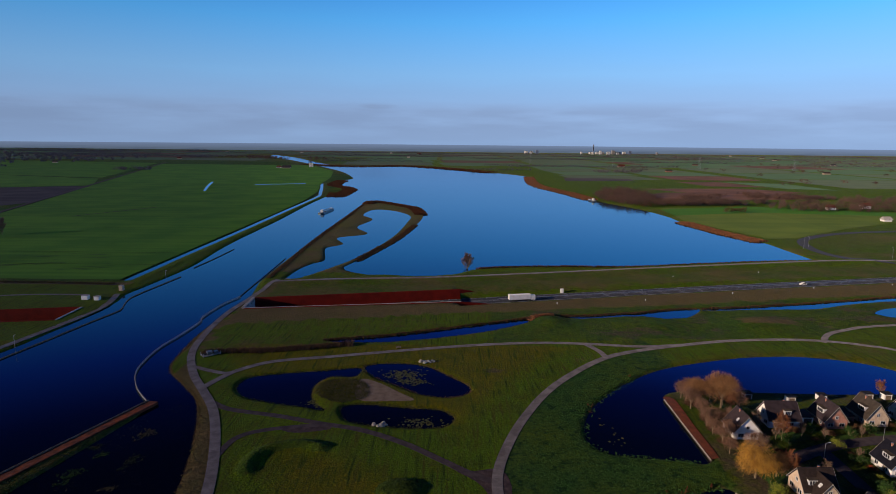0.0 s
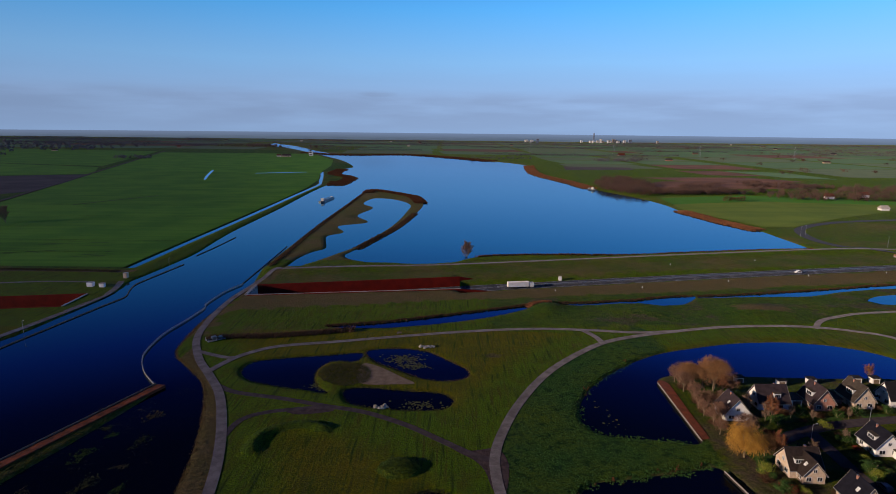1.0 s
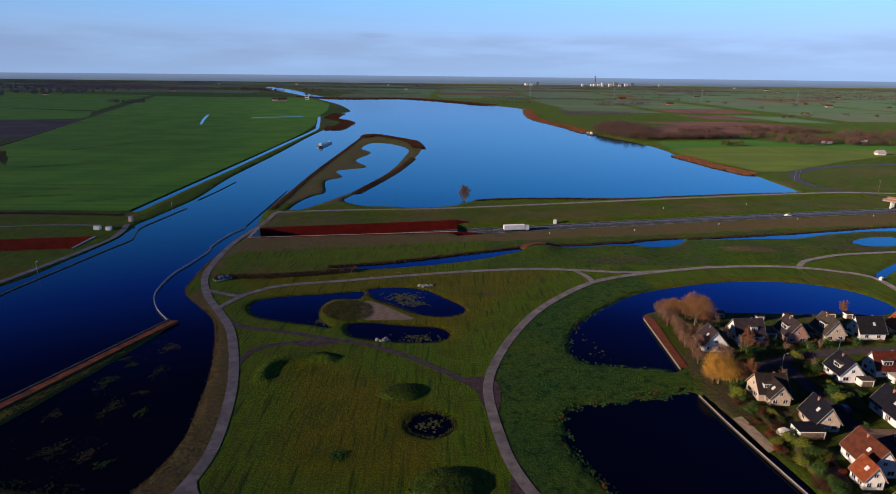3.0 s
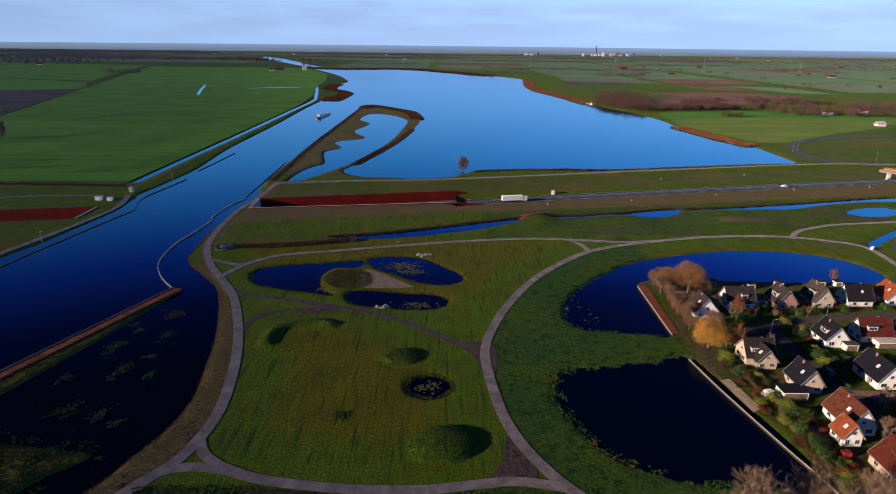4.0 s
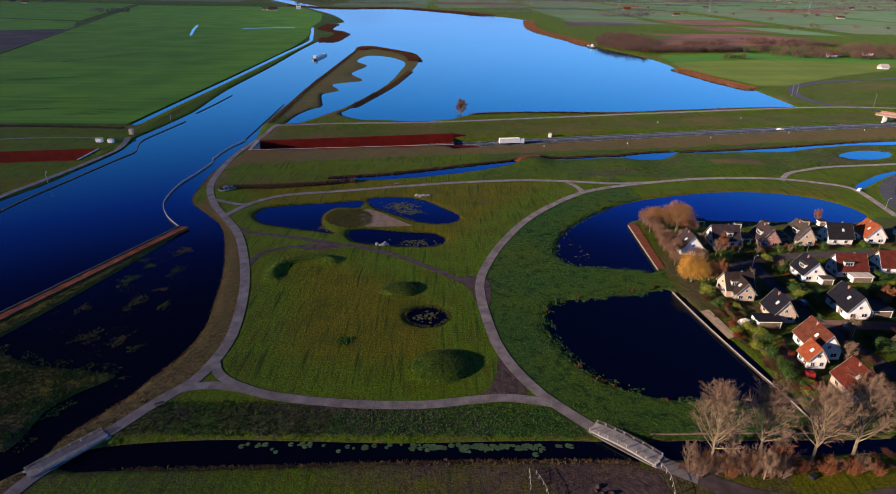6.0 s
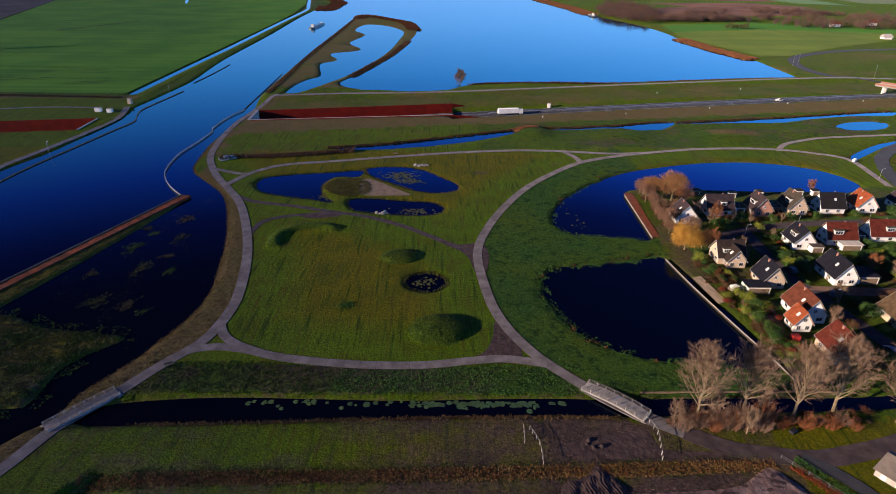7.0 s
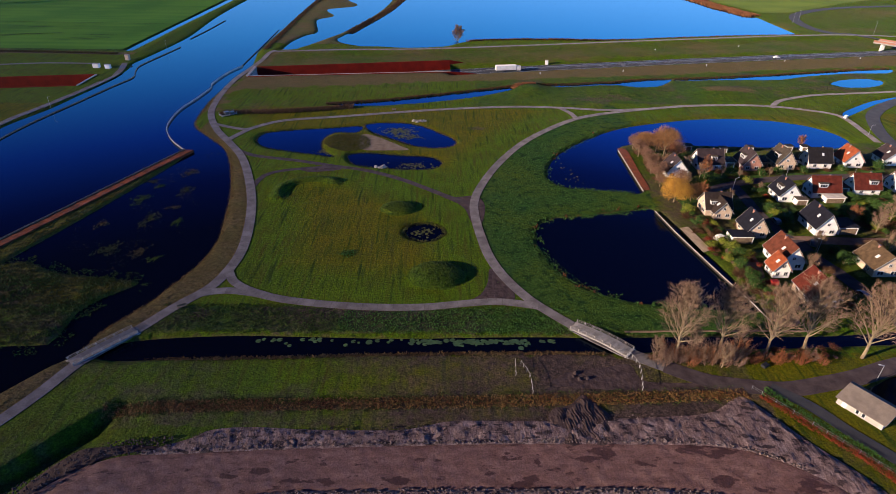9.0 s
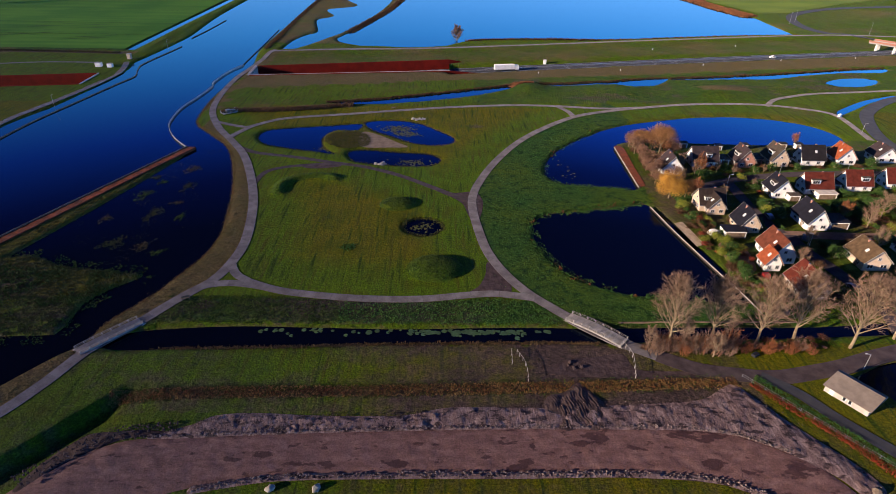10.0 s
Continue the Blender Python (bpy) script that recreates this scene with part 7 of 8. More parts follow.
def stand(proto, x, y, s, label=None, group=""):
    z = float(z_at([(x, y)])[0])
    m = pose(x, y, z, 0, 0, trng.uniform(0, 360)) @ Matrix.Scale(s, 4)
    o = copy_thing(proto, m)
    return tagged(o, label or "", group=group)


def settle(proto, x, y, s, group=""):
    z = float(z_at([(x, y)])[0])
    proto.matrix_basis = pose(x, y, z, 0, 0, 40) @ Matrix.Scale(s, 4)
    tagged(proto, group=group)


ROWT = "poplars along the lane"
stand(proto_big[1], 66.4, 63.7, 0.93, group=ROWT), stand(proto_big[0], 76.3, 62.1, 0.95, group=ROWT), stand(proto_big[1], 86.3, 64.3, 1.0, group=ROWT), stand(proto_big[0], 110, 64, 1.0, group=ROWT)
for x, y, s in ((50.7, 61.2, 0.6), (64.2, 57.3, 0.7), (60, 63.2, 0.75), (71, 64.5, 0.7)):
    stand(proto_small[0], x, y, s)
for x, y, s in ((82, 184, 0.95), (86, 187, 0.9), (90, 184, 0.9), (81, 178, 0.9), (82, 171.5, 0.8), (81, 166, 0.7), (80.6, 161, 0.65), (81, 155.5, 0.7), (80.5, 150, 0.6), (84.5, 167, 0.7), (84, 158, 0.75), (86.5, 148, 0.9), (93, 181, 0.8), (96, 177, 0.8), (88, 167, 0.7)):
    stand(proto_mauve, x, y, s)
for x, y, s in ((93, 176, 0.6),):
    stand(proto_red, x, y, s)
for x, y, s in ((98, 158, 0.65), (107, 160, 0.5), (113, 158.5, 0.4), (125, 160, 0.4), (115, 147, 0.4), (101, 139, 0.5), (104, 95, 0.7), (113, 107, 0.7), (131, 103, 0.9), (138, 118, 0.9), (147, 125, 1.0), (152, 118, 0.9), (170, 128, 1.0), (165, 120, 0.9)):
    stand(proto_small[trng.randint(0, 1)], x, y, s)
stand(proto_red, 152.5, 190, 0.5, "small bare tree with a reddish crown at the waterside")
stand(proto_red, 90.5, 137.5, 0.62)
stand(proto_red, 134, 124, 0.55)
stand(proto_orange, 87.3, 138.5, 0.52, "rust-orange bushy bare tree beside the golden willow")
settle(proto_big[0], 55.3, 61.3, 1.0, ROWT), settle(proto_big[1], 97.4, 60.6, 1.06, ROWT)
settle(proto_small[0], 88, 147, 0.8), settle(proto_small[1], 93, 160, 0.8)
settle(proto_mauve, 81, 186, 0.7), settle(proto_red, 99.5, 157.5, 0.7), settle(proto_willow, 81.5, 138.0, 1.0), settle(proto_orange, 91.5, 179, 0.95)
stand(proto_red, 91, 141, 0.75), stand(proto_orange, 84.5, 181, 0.75, "tan-orange bare willow at the quay head")
lone = bare_tree("tree", 12, 6.2, 15, M_BARK, M_TWIG_MAUVE, "lone bare tree on the lake shore", limbs=16, twigs=10, thick=0.05, low=0.15)
settle(lone, 14.3, 391, 1.0)
stand(lone, -401, 513, 1.2, "lone bare tree in the polder")
stand(lone, -409, 508, 1.0, "lone bare tree in the polder")

shrubs = {k: shrub("shrub", 1.4, 2.2, i + 50, m, t, twiggy=k in "bt") for i, (k, (m, t)) in enumerate(dict(
    g=(M_LEAF_G, "dark evergreen rounded garden shrub"), r=(M_LEAF_R, "bright red-leaved rounded garden shrub"), y=(M_LEAF_Y, "yellow-green leafy rounded garden shrub"), b=(M_LEAF_B, "brown leafless winter garden shrub"), o=(M_BRAMBLE, "russet leafy bramble thicket below the poplars"), t=(M_TWIG_MAUVE, "tangled tan-brown thicket of bare stems below the poplars")).items())}
brush = [thicket("thicket", 3.6, 1.5, 70 + i, m, t) for i, (m, t) in enumerate(((M_TWIG, "bare tan-brown brush of upright stems below the poplars"), (M_TWIG_MAUVE, "bare mauve-brown brush of upright stems below the poplars"), (M_TWIG_RED, "bare russet brush of upright stems below the poplars")))]
for k in range(34):
    x, y = (51.5 + 0.82 * k, 58.9 + 0.9 * (k % 4) + trng.uniform(-0.4, 0.4)) if k < 24 else (72.0 + 1.7 * (k - 24), 59.0 + 0.8 * (k % 3))
    o = brush[(0, 1, 0, 2, 1)[k % 5] if k < 24 else (2, 2, 0)[k % 3]]
    s = trng.uniform(0.7, 1.1) if k < 24 else trng.uniform(0.4, 0.75)
    m = pose(x, y, float(z_at([(x, y)])[0]), 0, 0, trng.uniform(0, 360)) @ Matrix.Diagonal((s * 1.1, s * 1.1, s, 1))
    if k in (0, 1, 3):
        o.matrix_basis = m
    else:
        copy_thing(o, m)
SPOTS = dict(
    g=((86, 182, 1.5), (95, 170, 1.1), (84, 134.5, 0.9), (101, 156, 1.2), (111, 162, 0.9), (122, 161, 0.8), (129, 163, 1), (140, 164, 0.9), (156, 166, 0.9), (172, 168, 1.1), (111, 131, 1.1), (114, 126, 1.2), (103, 118, 1), (88, 104, 0.8), (86, 98, 0.9),
       (90, 112, 0.8), (106, 100, 1), (135, 130, 1.2), (140, 128, 1.1), (148, 131, 1.4), (156, 133, 1.5), (130, 98, 1.2), (137, 108, 1.6), (144, 110, 1.6), (85.5, 88, 1.0), (103.5, 85, 1.0), (160, 128, 1.6), (117, 100, 1.2)),
    r=((85.8, 122.5, 1.15), (84.5, 124.5, 0.8), (88.5, 95.5, 0.8), (92, 98, 0.7), (115, 142, 0.9), (88, 84, 0.8)),
    y=((83.5, 130.5, 1.35), (112, 137, 0.9), (86, 110, 0.8), (88, 107.5, 0.9), (84, 101, 0.8), (94, 160, 0.6)),
    b=((107, 163, 0.9), (116, 161.5, 0.9), (126, 164, 0.8), (139, 167, 0.8), (150, 166, 0.8), (166, 167, 0.8), (105, 131, 1), (96, 121, 1.0), (86, 115, 0.9), (88, 118, 0.8), (92, 104, 0.8), (100, 102, 1.0), (110, 96, 1.1), (132, 110, 1.2), (126, 107, 1.3), (158, 162, 0.9),
       (84, 93.5, 0.8), (86.5, 91, 0.9), (90, 88, 0.8), (82.5, 170, 1.1), (82, 163, 1.2), (81.5, 156, 1.0), (83, 155, 1.2), (82, 181, 1.2), (146, 116, 1.5), (154, 124, 1.6)),
    o=((52.5, 62, 0.7), (57.5, 60.5, 0.9), (64, 60.5, 0.7), (68, 62.6, 0.7), (78.5, 62.8, 1.1), (84.5, 62.5, 0.9), (89.5, 63.2, 0.9), (93, 63.8, 1.3), (87, 103.5, 0.9), (90.5, 101, 1.0)))
SPOTS["t"] = tuple((49.5 + 2.1 * i, 60.4 + 1.3 * ((i * 7) % 5) / 4 + 0.03 * (i - 10), 0.5 + 0.16 * ((i * 3) % 4)) for i in range(21) if i % 5 not in (1, 4))
SPOTS["o"] += tuple((53 + 3.3 * i, 60.0 + 0.5 * (i % 3), 0.55 + 0.12 * (i % 4)) for i in range(12))
for k, pl in SPOTS.items():
    for i, (x, y, s) in enumerate(pl):
        m = pose(x, y, float(z_at([(x, y)])[0]), 0, 0, trng.uniform(0, 360)) @ Matrix.Diagonal((s * trng.uniform(0.9, 1.3), s * trng.uniform(0.9, 1.3), s * trng.uniform(0.75, 1.05), 1))
        if i == 0:
            shrubs[k].matrix_basis = m
        else:
            copy_thing(shrubs[k], m)


# low planting that fills the gardens
gr = random.Random(31)
YARDS = np.array([(84, 75), (84, 133), (92, 150), (108, 158), (160, 166), (186, 160), (165, 118), (128, 80)], float)
spots = np.array([(gr.uniform(84, 186), gr.uniform(75, 172)) for _ in range(1300)])
spots = spots[inside(spots, YARDS)]
houses = [o.matrix_world.translation for o in bpy.data.objects if o.name.split(".")[0] in ("house", "garage", "car")]
lanes = [o for o in bpy.data.objects if o.name.split(".")[0] == "road" and len(o.data.vertices) < 400 and 70 < o.data.vertices[0].co.x < 200]
kept = 0
for x, y in spots:
    if kept > 190 or any(abs(h.x - x) < 6.5 and -4 < y - h.y < 10 for h in houses) or any(min((v.co.x - x) ** 2 + (v.co.y - y) ** 2 for v in o.data.vertices) < 4 for o in lanes):
        continue
    kept += 1
    s = gr.uniform(0.45, 1.0)
    copy_thing(shrubs[gr.choice("ggggbbby")], pose(x, y, 0, 0, 0, gr.uniform(0, 360)) @ Matrix.Diagonal((s * gr.uniform(0.9, 1.6), s, s * gr.uniform(0.5, 0.9), 1)))


beds = np.array([(gr.uniform(80, 98), gr.uniform(76, 132)) for _ in range(300)])
beds = beds[inside(beds, np.array([(81.5, 131), (88, 131), (91, 112), (92, 95), (95, 78), (87, 76), (82, 104), (79, 125)], float))]
for x, y in beds[:100]:
    if any(abs(h.x - x) < 4 and -3 < y - h.y < 8 for h in houses):
        continue
    s = gr.uniform(0.35, 0.8)
    copy_thing(shrubs[gr.choice("bbbbooyrgg")], pose(x, y, 0, 0, 0, gr.uniform(0, 360)) @ Matrix.Diagonal((s * gr.uniform(0.9, 1.6), s, s * gr.uniform(0.5, 0.9), 1)))


def hedge(a, b, w, h, mat, label, seed):
    rg = random.Random(seed)
    V, Fc = [], []
    a, b = np.array(a, float), np.array(b, float)
    L = np.linalg.norm(b - a)
    for i in range(int(L / 0.7) + 1):
        c = a + (b - a) * min(1, i * 0.7 / L)
        leaf_clump(V, Fc, rg, (c[0], c[1], h * 0.5), w * 0.6, w * 0.6, h * 0.55, 70, 0.16)
    return tagged(mesh_object("hedge", V, Fc, mat), label, "hedge")


for i, (a, b, mt, tx) in enumerate((((113.5, 161.2), (113.5, 171), M_LEAF_G, "clipped green garden hedge"), ((127.2, 162), (127.2, 172), M_LEAF_B, "brown beech garden hedge"), ((141, 164), (141, 175), M_LEAF_G, "clipped green garden hedge"), ((157, 166), (157, 176), M_LEAF_B, "brown beech garden hedge"),
                                   ((109.8, 116), (109.8, 128), M_LEAF_G, "clipped green garden hedge"), ((146, 141), (160, 142.5), M_LEAF_G, "clipped green garden hedge"), ((131, 126), (146, 128), M_LEAF_G, "clipped green garden hedge"), ((84.5, 112), (84.8, 121), M_LEAF_B, "brown beech garden hedge"), ((85.5, 96), (86.5, 106), M_LEAF_G, "clipped green garden hedge"))):
    hedge(a, b, 1.0, 1.5, mt, tx, 70 + i)


# woods and hedgerows far off
def wood(name, P, h, r, n, size, mat, label, seed):
    rg = random.Random(seed)
    V, Fc = [], []
    for x, y in P:
        s = rg.uniform(0.65, 1.3)
        tube(V, Fc, Vector((x, y, -0.3)), Vector((x, y, h * s * 0.6)), 0.25, 0.1, 4)
        leaf_clump(V, Fc, rg, (x, y, h * s * 0.58), r * s, r * s, h * s * 0.45, n, size)
    return tagged(mesh_object(name, V, Fc, mat), label, "woodland", kind="stuff")


wr = np.random.default_rng(9)


def in_poly(poly, n):
    poly = np.array(poly, float)
    lo, hi = poly.min(0), poly.max(0)
    p = wr.uniform(lo, hi, (n, 2))
    p = p[inside(p, poly)]
    return p[wet_of(p) < -6]


def gappy(p, cut):
    """Thins a stand of trees into uneven clumps."""
    k = np.array([noise.noise(Vector((x * 0.022, y * 0.022, 3.0))) for x, y in p])
    return p[k > cut]


wood("woodland", in_poly([(223, 886), (229, 836), (247, 803), (275, 795), (309, 844), (338, 960), (322, 1060), (290, 1060), (255, 985)], 620), 9.5, 4.4, 100, 0.6, M_FARWOOD, "bare brown woodland on the lake shore", 1)
wood("woodland", gappy(in_poly([(320, 960), (540, 1010), (640, 990), (720, 930), (502, 915), (309, 890)], 1100), 0.02), 6.5, 4.4, 80, 0.6, M_FARWOOD, "patchy brown scrub on the marsh field", 2)
wood("woodland", gappy(in_poly([(285, 806), (450, 822), (486, 872), (310, 850)], 560), -0.25), 8, 4.4, 90, 0.6, M_FARWOOD, "dark bare tree belt beyond the pasture", 12)
wood("woodland", gappy(in_poly([(440, 782), (456, 742), (588, 750), (1000, 800), (1200, 960), (716, 916), (553, 890), (486, 850)], 1500), -0.22), 9.5, 4.8, 80, 0.7, M_FARWOOD, "bare brown woodland beyond the pasture", 3)
field([(325, 965), (384, 1035), (560, 1055), (640, 990), (551, 920), (330, 890)], M_RUST, "rust-brown marsh field", 0.3)
field([(291, 1459), (450, 1438), (436, 1351), (271, 1327)], M_PLOUGH_FAR, "dark ploughed field behind the lake", 0.34)
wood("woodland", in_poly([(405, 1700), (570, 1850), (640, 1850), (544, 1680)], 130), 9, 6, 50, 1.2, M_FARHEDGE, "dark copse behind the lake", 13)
wood("hedgerow", np.array([(358 + i * 5, 737 + wr.uniform(-3, 3)) for i in range(6)] + [(270 + i * 6, 795 + i) for i in range(3)]), 8, 4.5, 60, 1.0, M_LEAF_B, "small brown hedgerow in the pasture", 4)
HEDGES = []
for _ in range(150):
    x, y = wr.uniform(-3600, 3800), 1500 + 3300 * wr.uniform(0, 1) ** 0.6
    ln, an = wr.uniform(120, 700), wr.normal(0, 0.15)
    for k in range(int(ln / 14)):
        HEDGES.append((x + k * 14 * math.cos(an), y + k * 14 * math.sin(an) + wr.uniform(-6, 6)))
HEDGES = np.array(HEDGES)
HEDGES = HEDGES[(wet_of(HEDGES) < -12) & (np.abs(HEDGES[:, 0]) < HEDGES[:, 1] * 0.95)]
near_e = (HEDGES[:, 0] > -1100) & (HEDGES[:, 0] < 0) & (HEDGES[:, 1] < 2150)
wood("hedgerow", HEDGES[~near_e], 8, 7.5, 26, 2.2, M_FARHEDGE, "far hedgerows and tree lines in haze-greyed colour", 5)
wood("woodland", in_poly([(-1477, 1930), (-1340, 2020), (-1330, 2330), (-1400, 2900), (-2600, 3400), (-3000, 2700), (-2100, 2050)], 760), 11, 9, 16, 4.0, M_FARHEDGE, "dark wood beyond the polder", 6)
wood("woodland", in_poly([(-1100, 2750), (-600, 2550), (-560, 2700), (-1000, 3000)], 160), 12, 8, 16, 3.5, M_FARWOOD, "brown wood behind the far channel", 7)
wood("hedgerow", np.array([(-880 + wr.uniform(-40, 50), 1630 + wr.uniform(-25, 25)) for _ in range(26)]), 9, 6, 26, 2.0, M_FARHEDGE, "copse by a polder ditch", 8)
wood("hedgerow", np.array([(x, y) for x, y in zip(wr.uniform(620, 3600, 220), wr.uniform(1250, 4200, 220)) if x < y]), 9, 9, 40, 1.7, M_FARWOOD, "scattered brown copses", 9)


# ---- far buildings ----
# blue-grey skyline walls, their tone lightened to stand for distance haze
M_SKYLINE = material("hazed_skyline_wall", (0.24, 0.28, 0.36), (0.18, 0.22, 0.30), scale=0.05, rough=0.5)

def block(name, x, y, w, d, h, mat, roof, label, cat, floors=0):
    root = empty(name, x, y, 0)
    bm = bmesh.new()
    box(bm, -w / 2, 0, -0.5, w / 2, d, h)
    part("wall", bm, mat, root)
    bm = bmesh.new()
    if roof == "flat":
        box(bm, -w / 2 - 0.4, -0.4, h, w / 2 + 0.4, d + 0.4, h + 0.6)
        part("roof", bm, M_CONC, root)
    else:
        v = [bm.verts.new(q) for q in ((-w / 2 - 1, -1, h - 0.3), (w / 2 + 1, -1, h - 0.3), (w / 2 + 1, d + 1, h - 0.3), (-w / 2 - 1, d + 1, h - 0.3), (-w / 2, d / 2, h + d * 0.45), (w / 2, d / 2, h + d * 0.45))]
        for q in ((0, 1, 5, 4), (2, 3, 4, 5), (1, 2, 5), (3, 0, 4), (3, 2, 1, 0)):
            bm.faces.new([v[i] for i in q])
        part("roof", bm, roof, root)
    for i in range(floors):
        bm = bmesh.new()
        box(bm, -w / 2 + 2, -0.3, h * (i + 0.35) / floors, w / 2 - 2, 0.1, h * (i + 0.75) / floors)
        part("window", bm, M_GLASS, root)
    return tagged(root, label, cat)


cr = random.Random(31)
for i in range(22):
    px = cr.choice((cr.uniform(0.13, 0.155), cr.uniform(0.215, 0.36), cr.uniform(0.24, 0.33)))
    y = cr.uniform(4550, 4780)
    block("apartment_block", px * y, y, cr.uniform(10, 26), 14, cr.uniform(12, 30), cr.choice((M_CONC, M_WHITE, M_SKYLINE, M_WHITE)), "flat", "pale apartment block on the hazy city skyline", "building", 4)
block("office_tower", 0.2491 * 4700, 4700, 9, 9, 76, M_SKYLINE, "flat", "tall grey office tower on the city skyline", "building", 1)
block("barn", 510, 661, 9, 7, 2.6, M_WHITE, M_CONC, "small white barn in the pasture", "barn")
block("farmhouse", -505, 1815, 26, 12, 4, M_CREAM, M_TILE["plum"], "farmhouse at the edge of the polder", "farmhouse", 1)
block("farmhouse", -530, 1822, 12, 9, 4, M_WHITE, M_TILE["rust"], "white farmhouse at the edge of the polder", "farmhouse", 1)
block("pumping_station", -451, 1915, 12, 10, 13, M_WHITE, "flat", "white pumping station by the far channel", "pumping station", 2)
block("farmhouse", 640, 2140, 24, 14, 4, M_CREAM, M_TILE["red"], "farmhouse among far trees", "farmhouse", 1)
for i in range(22):
    y = cr.uniform(1700, 4300)
    x = cr.uniform(-0.75, 0.8) * y
    if -1000 < x < 350 and y < 2900:
        continue
    block("farmhouse", x, y, cr.uniform(12, 26), cr.uniform(9, 14), 3.5, cr.choice((M_CREAM, M_CREAM, M_PINK)), cr.choice((M_TILE["red"], M_TILE["plum"], M_TILE["grey"], M_CONC)), "far farmhouse in open fields", "farmhouse")
for x, y, w in ((520, 775, 10), (585, 800, 11), (640, 770, 9), (700, 860, 12), (760, 815, 12)):
    block("farmhouse", x, y, w, 8, 4, M_WHITE, M_TILE["rust"], "house half hidden in the brown wood", "farmhouse")


# pylons
def pylon(x, y, h):
    root = empty("pylon", x, y, 0)
    for sx in (-1, 1):
        for sy in (-1, 1):
            V, Fc = [], []
            tube(V, Fc, Vector((sx * 3.5, sy * 3.5, -0.3)), Vector((sx * 0.5, sy * 0.5, h)), 0.16, 0.1, 4)
            mesh_object("leg", V, Fc, M_STEEL, root)
    for k, w in ((0.7, 9), (0.85, 7)):
        V, Fc = [], []
        tube(V, Fc, Vector((-w, 0, h * k)), Vector((w, 0, h * k)), 0.16, 0.16, 4)
        mesh_object("crossarm", V, Fc, M_STEEL, root)
    return tagged(root, "grey lattice power pylon in far fields", "pylon", "pylons")


for x, y in ((620, 2180), (900, 2080), (1180, 1980), (1500, 1900), (330, 2330)):
    pylon(x, y, 42)


# ---- lamp posts and small furniture ----
def lamp_post(x, y, h, arm, rz, label, z=None):
    root = empty("street_lamp", x, y, float(z_at([(x, y)])[0]) if z is None else z, rz)
    V, Fc = [], []
    tube(V, Fc, Vector((0, 0, -0.3)), Vector((0, 0, h)), 0.08, 0.06, 6)
    mesh_object("pole", V, Fc, M_STEEL, root)
    V, Fc = [], []
    tube(V, Fc, Vector((0, 0, h)), Vector((arm, 0, h + 0.25)), 0.07, 0.06, 5)
    mesh_object("arm", V, Fc, M_STEEL, root)
    bm = bmesh.new()
    box(bm, arm - 0.1, -0.1, h + 0.2, arm + 0.4, 0.1, h + 0.3)
    part("lamp_head", bm, M_FRAME, root)
    return tagged(root, label, "street lamp", "street lamps")


for x, y, r in ((96.2, 53.6, 180), (302, 480, 20), (311, 488, 200), (339, 430, 90), (192, 206, 0), (203, 196, 180), (130, 158.0, 90), (160, 164, 90), (106, 148, 0), (112.8, 106, 180)):
    lamp_post(x, y, 4.5 if x < 250 else 9, 0.9, r, "galvanised street lamp beside the road")


def box_thing(name, x, y, z, sx, sy, sz, mat, label, cat, rz=0, cap=None):
    root = empty(name, x, y, z, rz)
    bm = bmesh.new()
    box(bm, -sx / 2, -sy / 2, -0.1, sx / 2, sy / 2, sz)
    bmesh.ops.bevel(bm, geom=bm.edges[:], offset=min(sx, sy, sz) * 0.06, segments=1, affect="EDGES")
    part("body", bm, mat, root)
    if cap:
        bm = bmesh.new()
        box(bm, -sx / 2 - 0.1, -sy / 2 - 0.1, sz, sx / 2 + 0.1, sy / 2 + 0.1, sz + 0.12)
        part("lid", bm, cap, root)
    return tagged(root, label, cat)


for x, y in ((111, 311), (167.5, 327), (225, 343), (148.7, 369), (213, 384), (280, 352), (60, 302)):
    box_thing("road_sign", x, y, float(z_at([(x, y)])[0]), 0.4, 0.15, 1.0, M_FRAME, "small white marker board on the road verge", "sign")
box_thing("utility_cabinet", 69.4, 336.5, float(z_at([(69.4, 336.5)])[0]), 1.8, 1.2, 2.6, M_WHITE, "white utility cabinet on the road bank", "cabinet", 0, M_CONC)
box_thing("utility_cabinet", -196.0, 303, 0, 3.4, 2.4, 2.2, M_WHITE, "white control hut by the canal", "cabinet", 0, M_CONC)
box_thing("utility_cabinet", -189, 302, 0, 2.8, 2.2, 2.0, M_WHITE, "white control hut by the canal", "cabinet", 0, M_CONC)
box_thing("utility_cabinet", -187, 322, 0, 2.2, 2.2, 3, M_CREAM, "pale control hut on the canal bank", "cabinet", 0, M_CONC)
for x, y in ((-180, 229.3), (-176, 352)):
    lamp_post(x, y, 5, 0.5, 0, "pale canal light on a slim mast", 0)


def picnic_bench(x, y, rz):
    root = empty("bench", x, y, 0.05, rz)
    for nm, q in (("seat", (-1, -0.25, 0.40, 1, 0.25, 0.48)), ("backrest", (-1, 0.25, 0.5, 1, 0.32, 0.95)), ("leg", (-0.85, -0.2, -0.1, -0.7, 0.3, 0.42)), ("leg", (0.7, -0.2, -0.1, 0.85, 0.3, 0.42))):
        bm = bmesh.new()
        box(bm, *q)
        part(nm, bm, M_WOOD, root)
    return tagged(root, "dark wooden bench beside the path", "bench", "benches")


picnic_bench(-61.0, 77.3, 30)
picnic_bench(-20, 231.8, 10)

plat = empty("pump_platform", -95.5, 222.5, 0, 40)
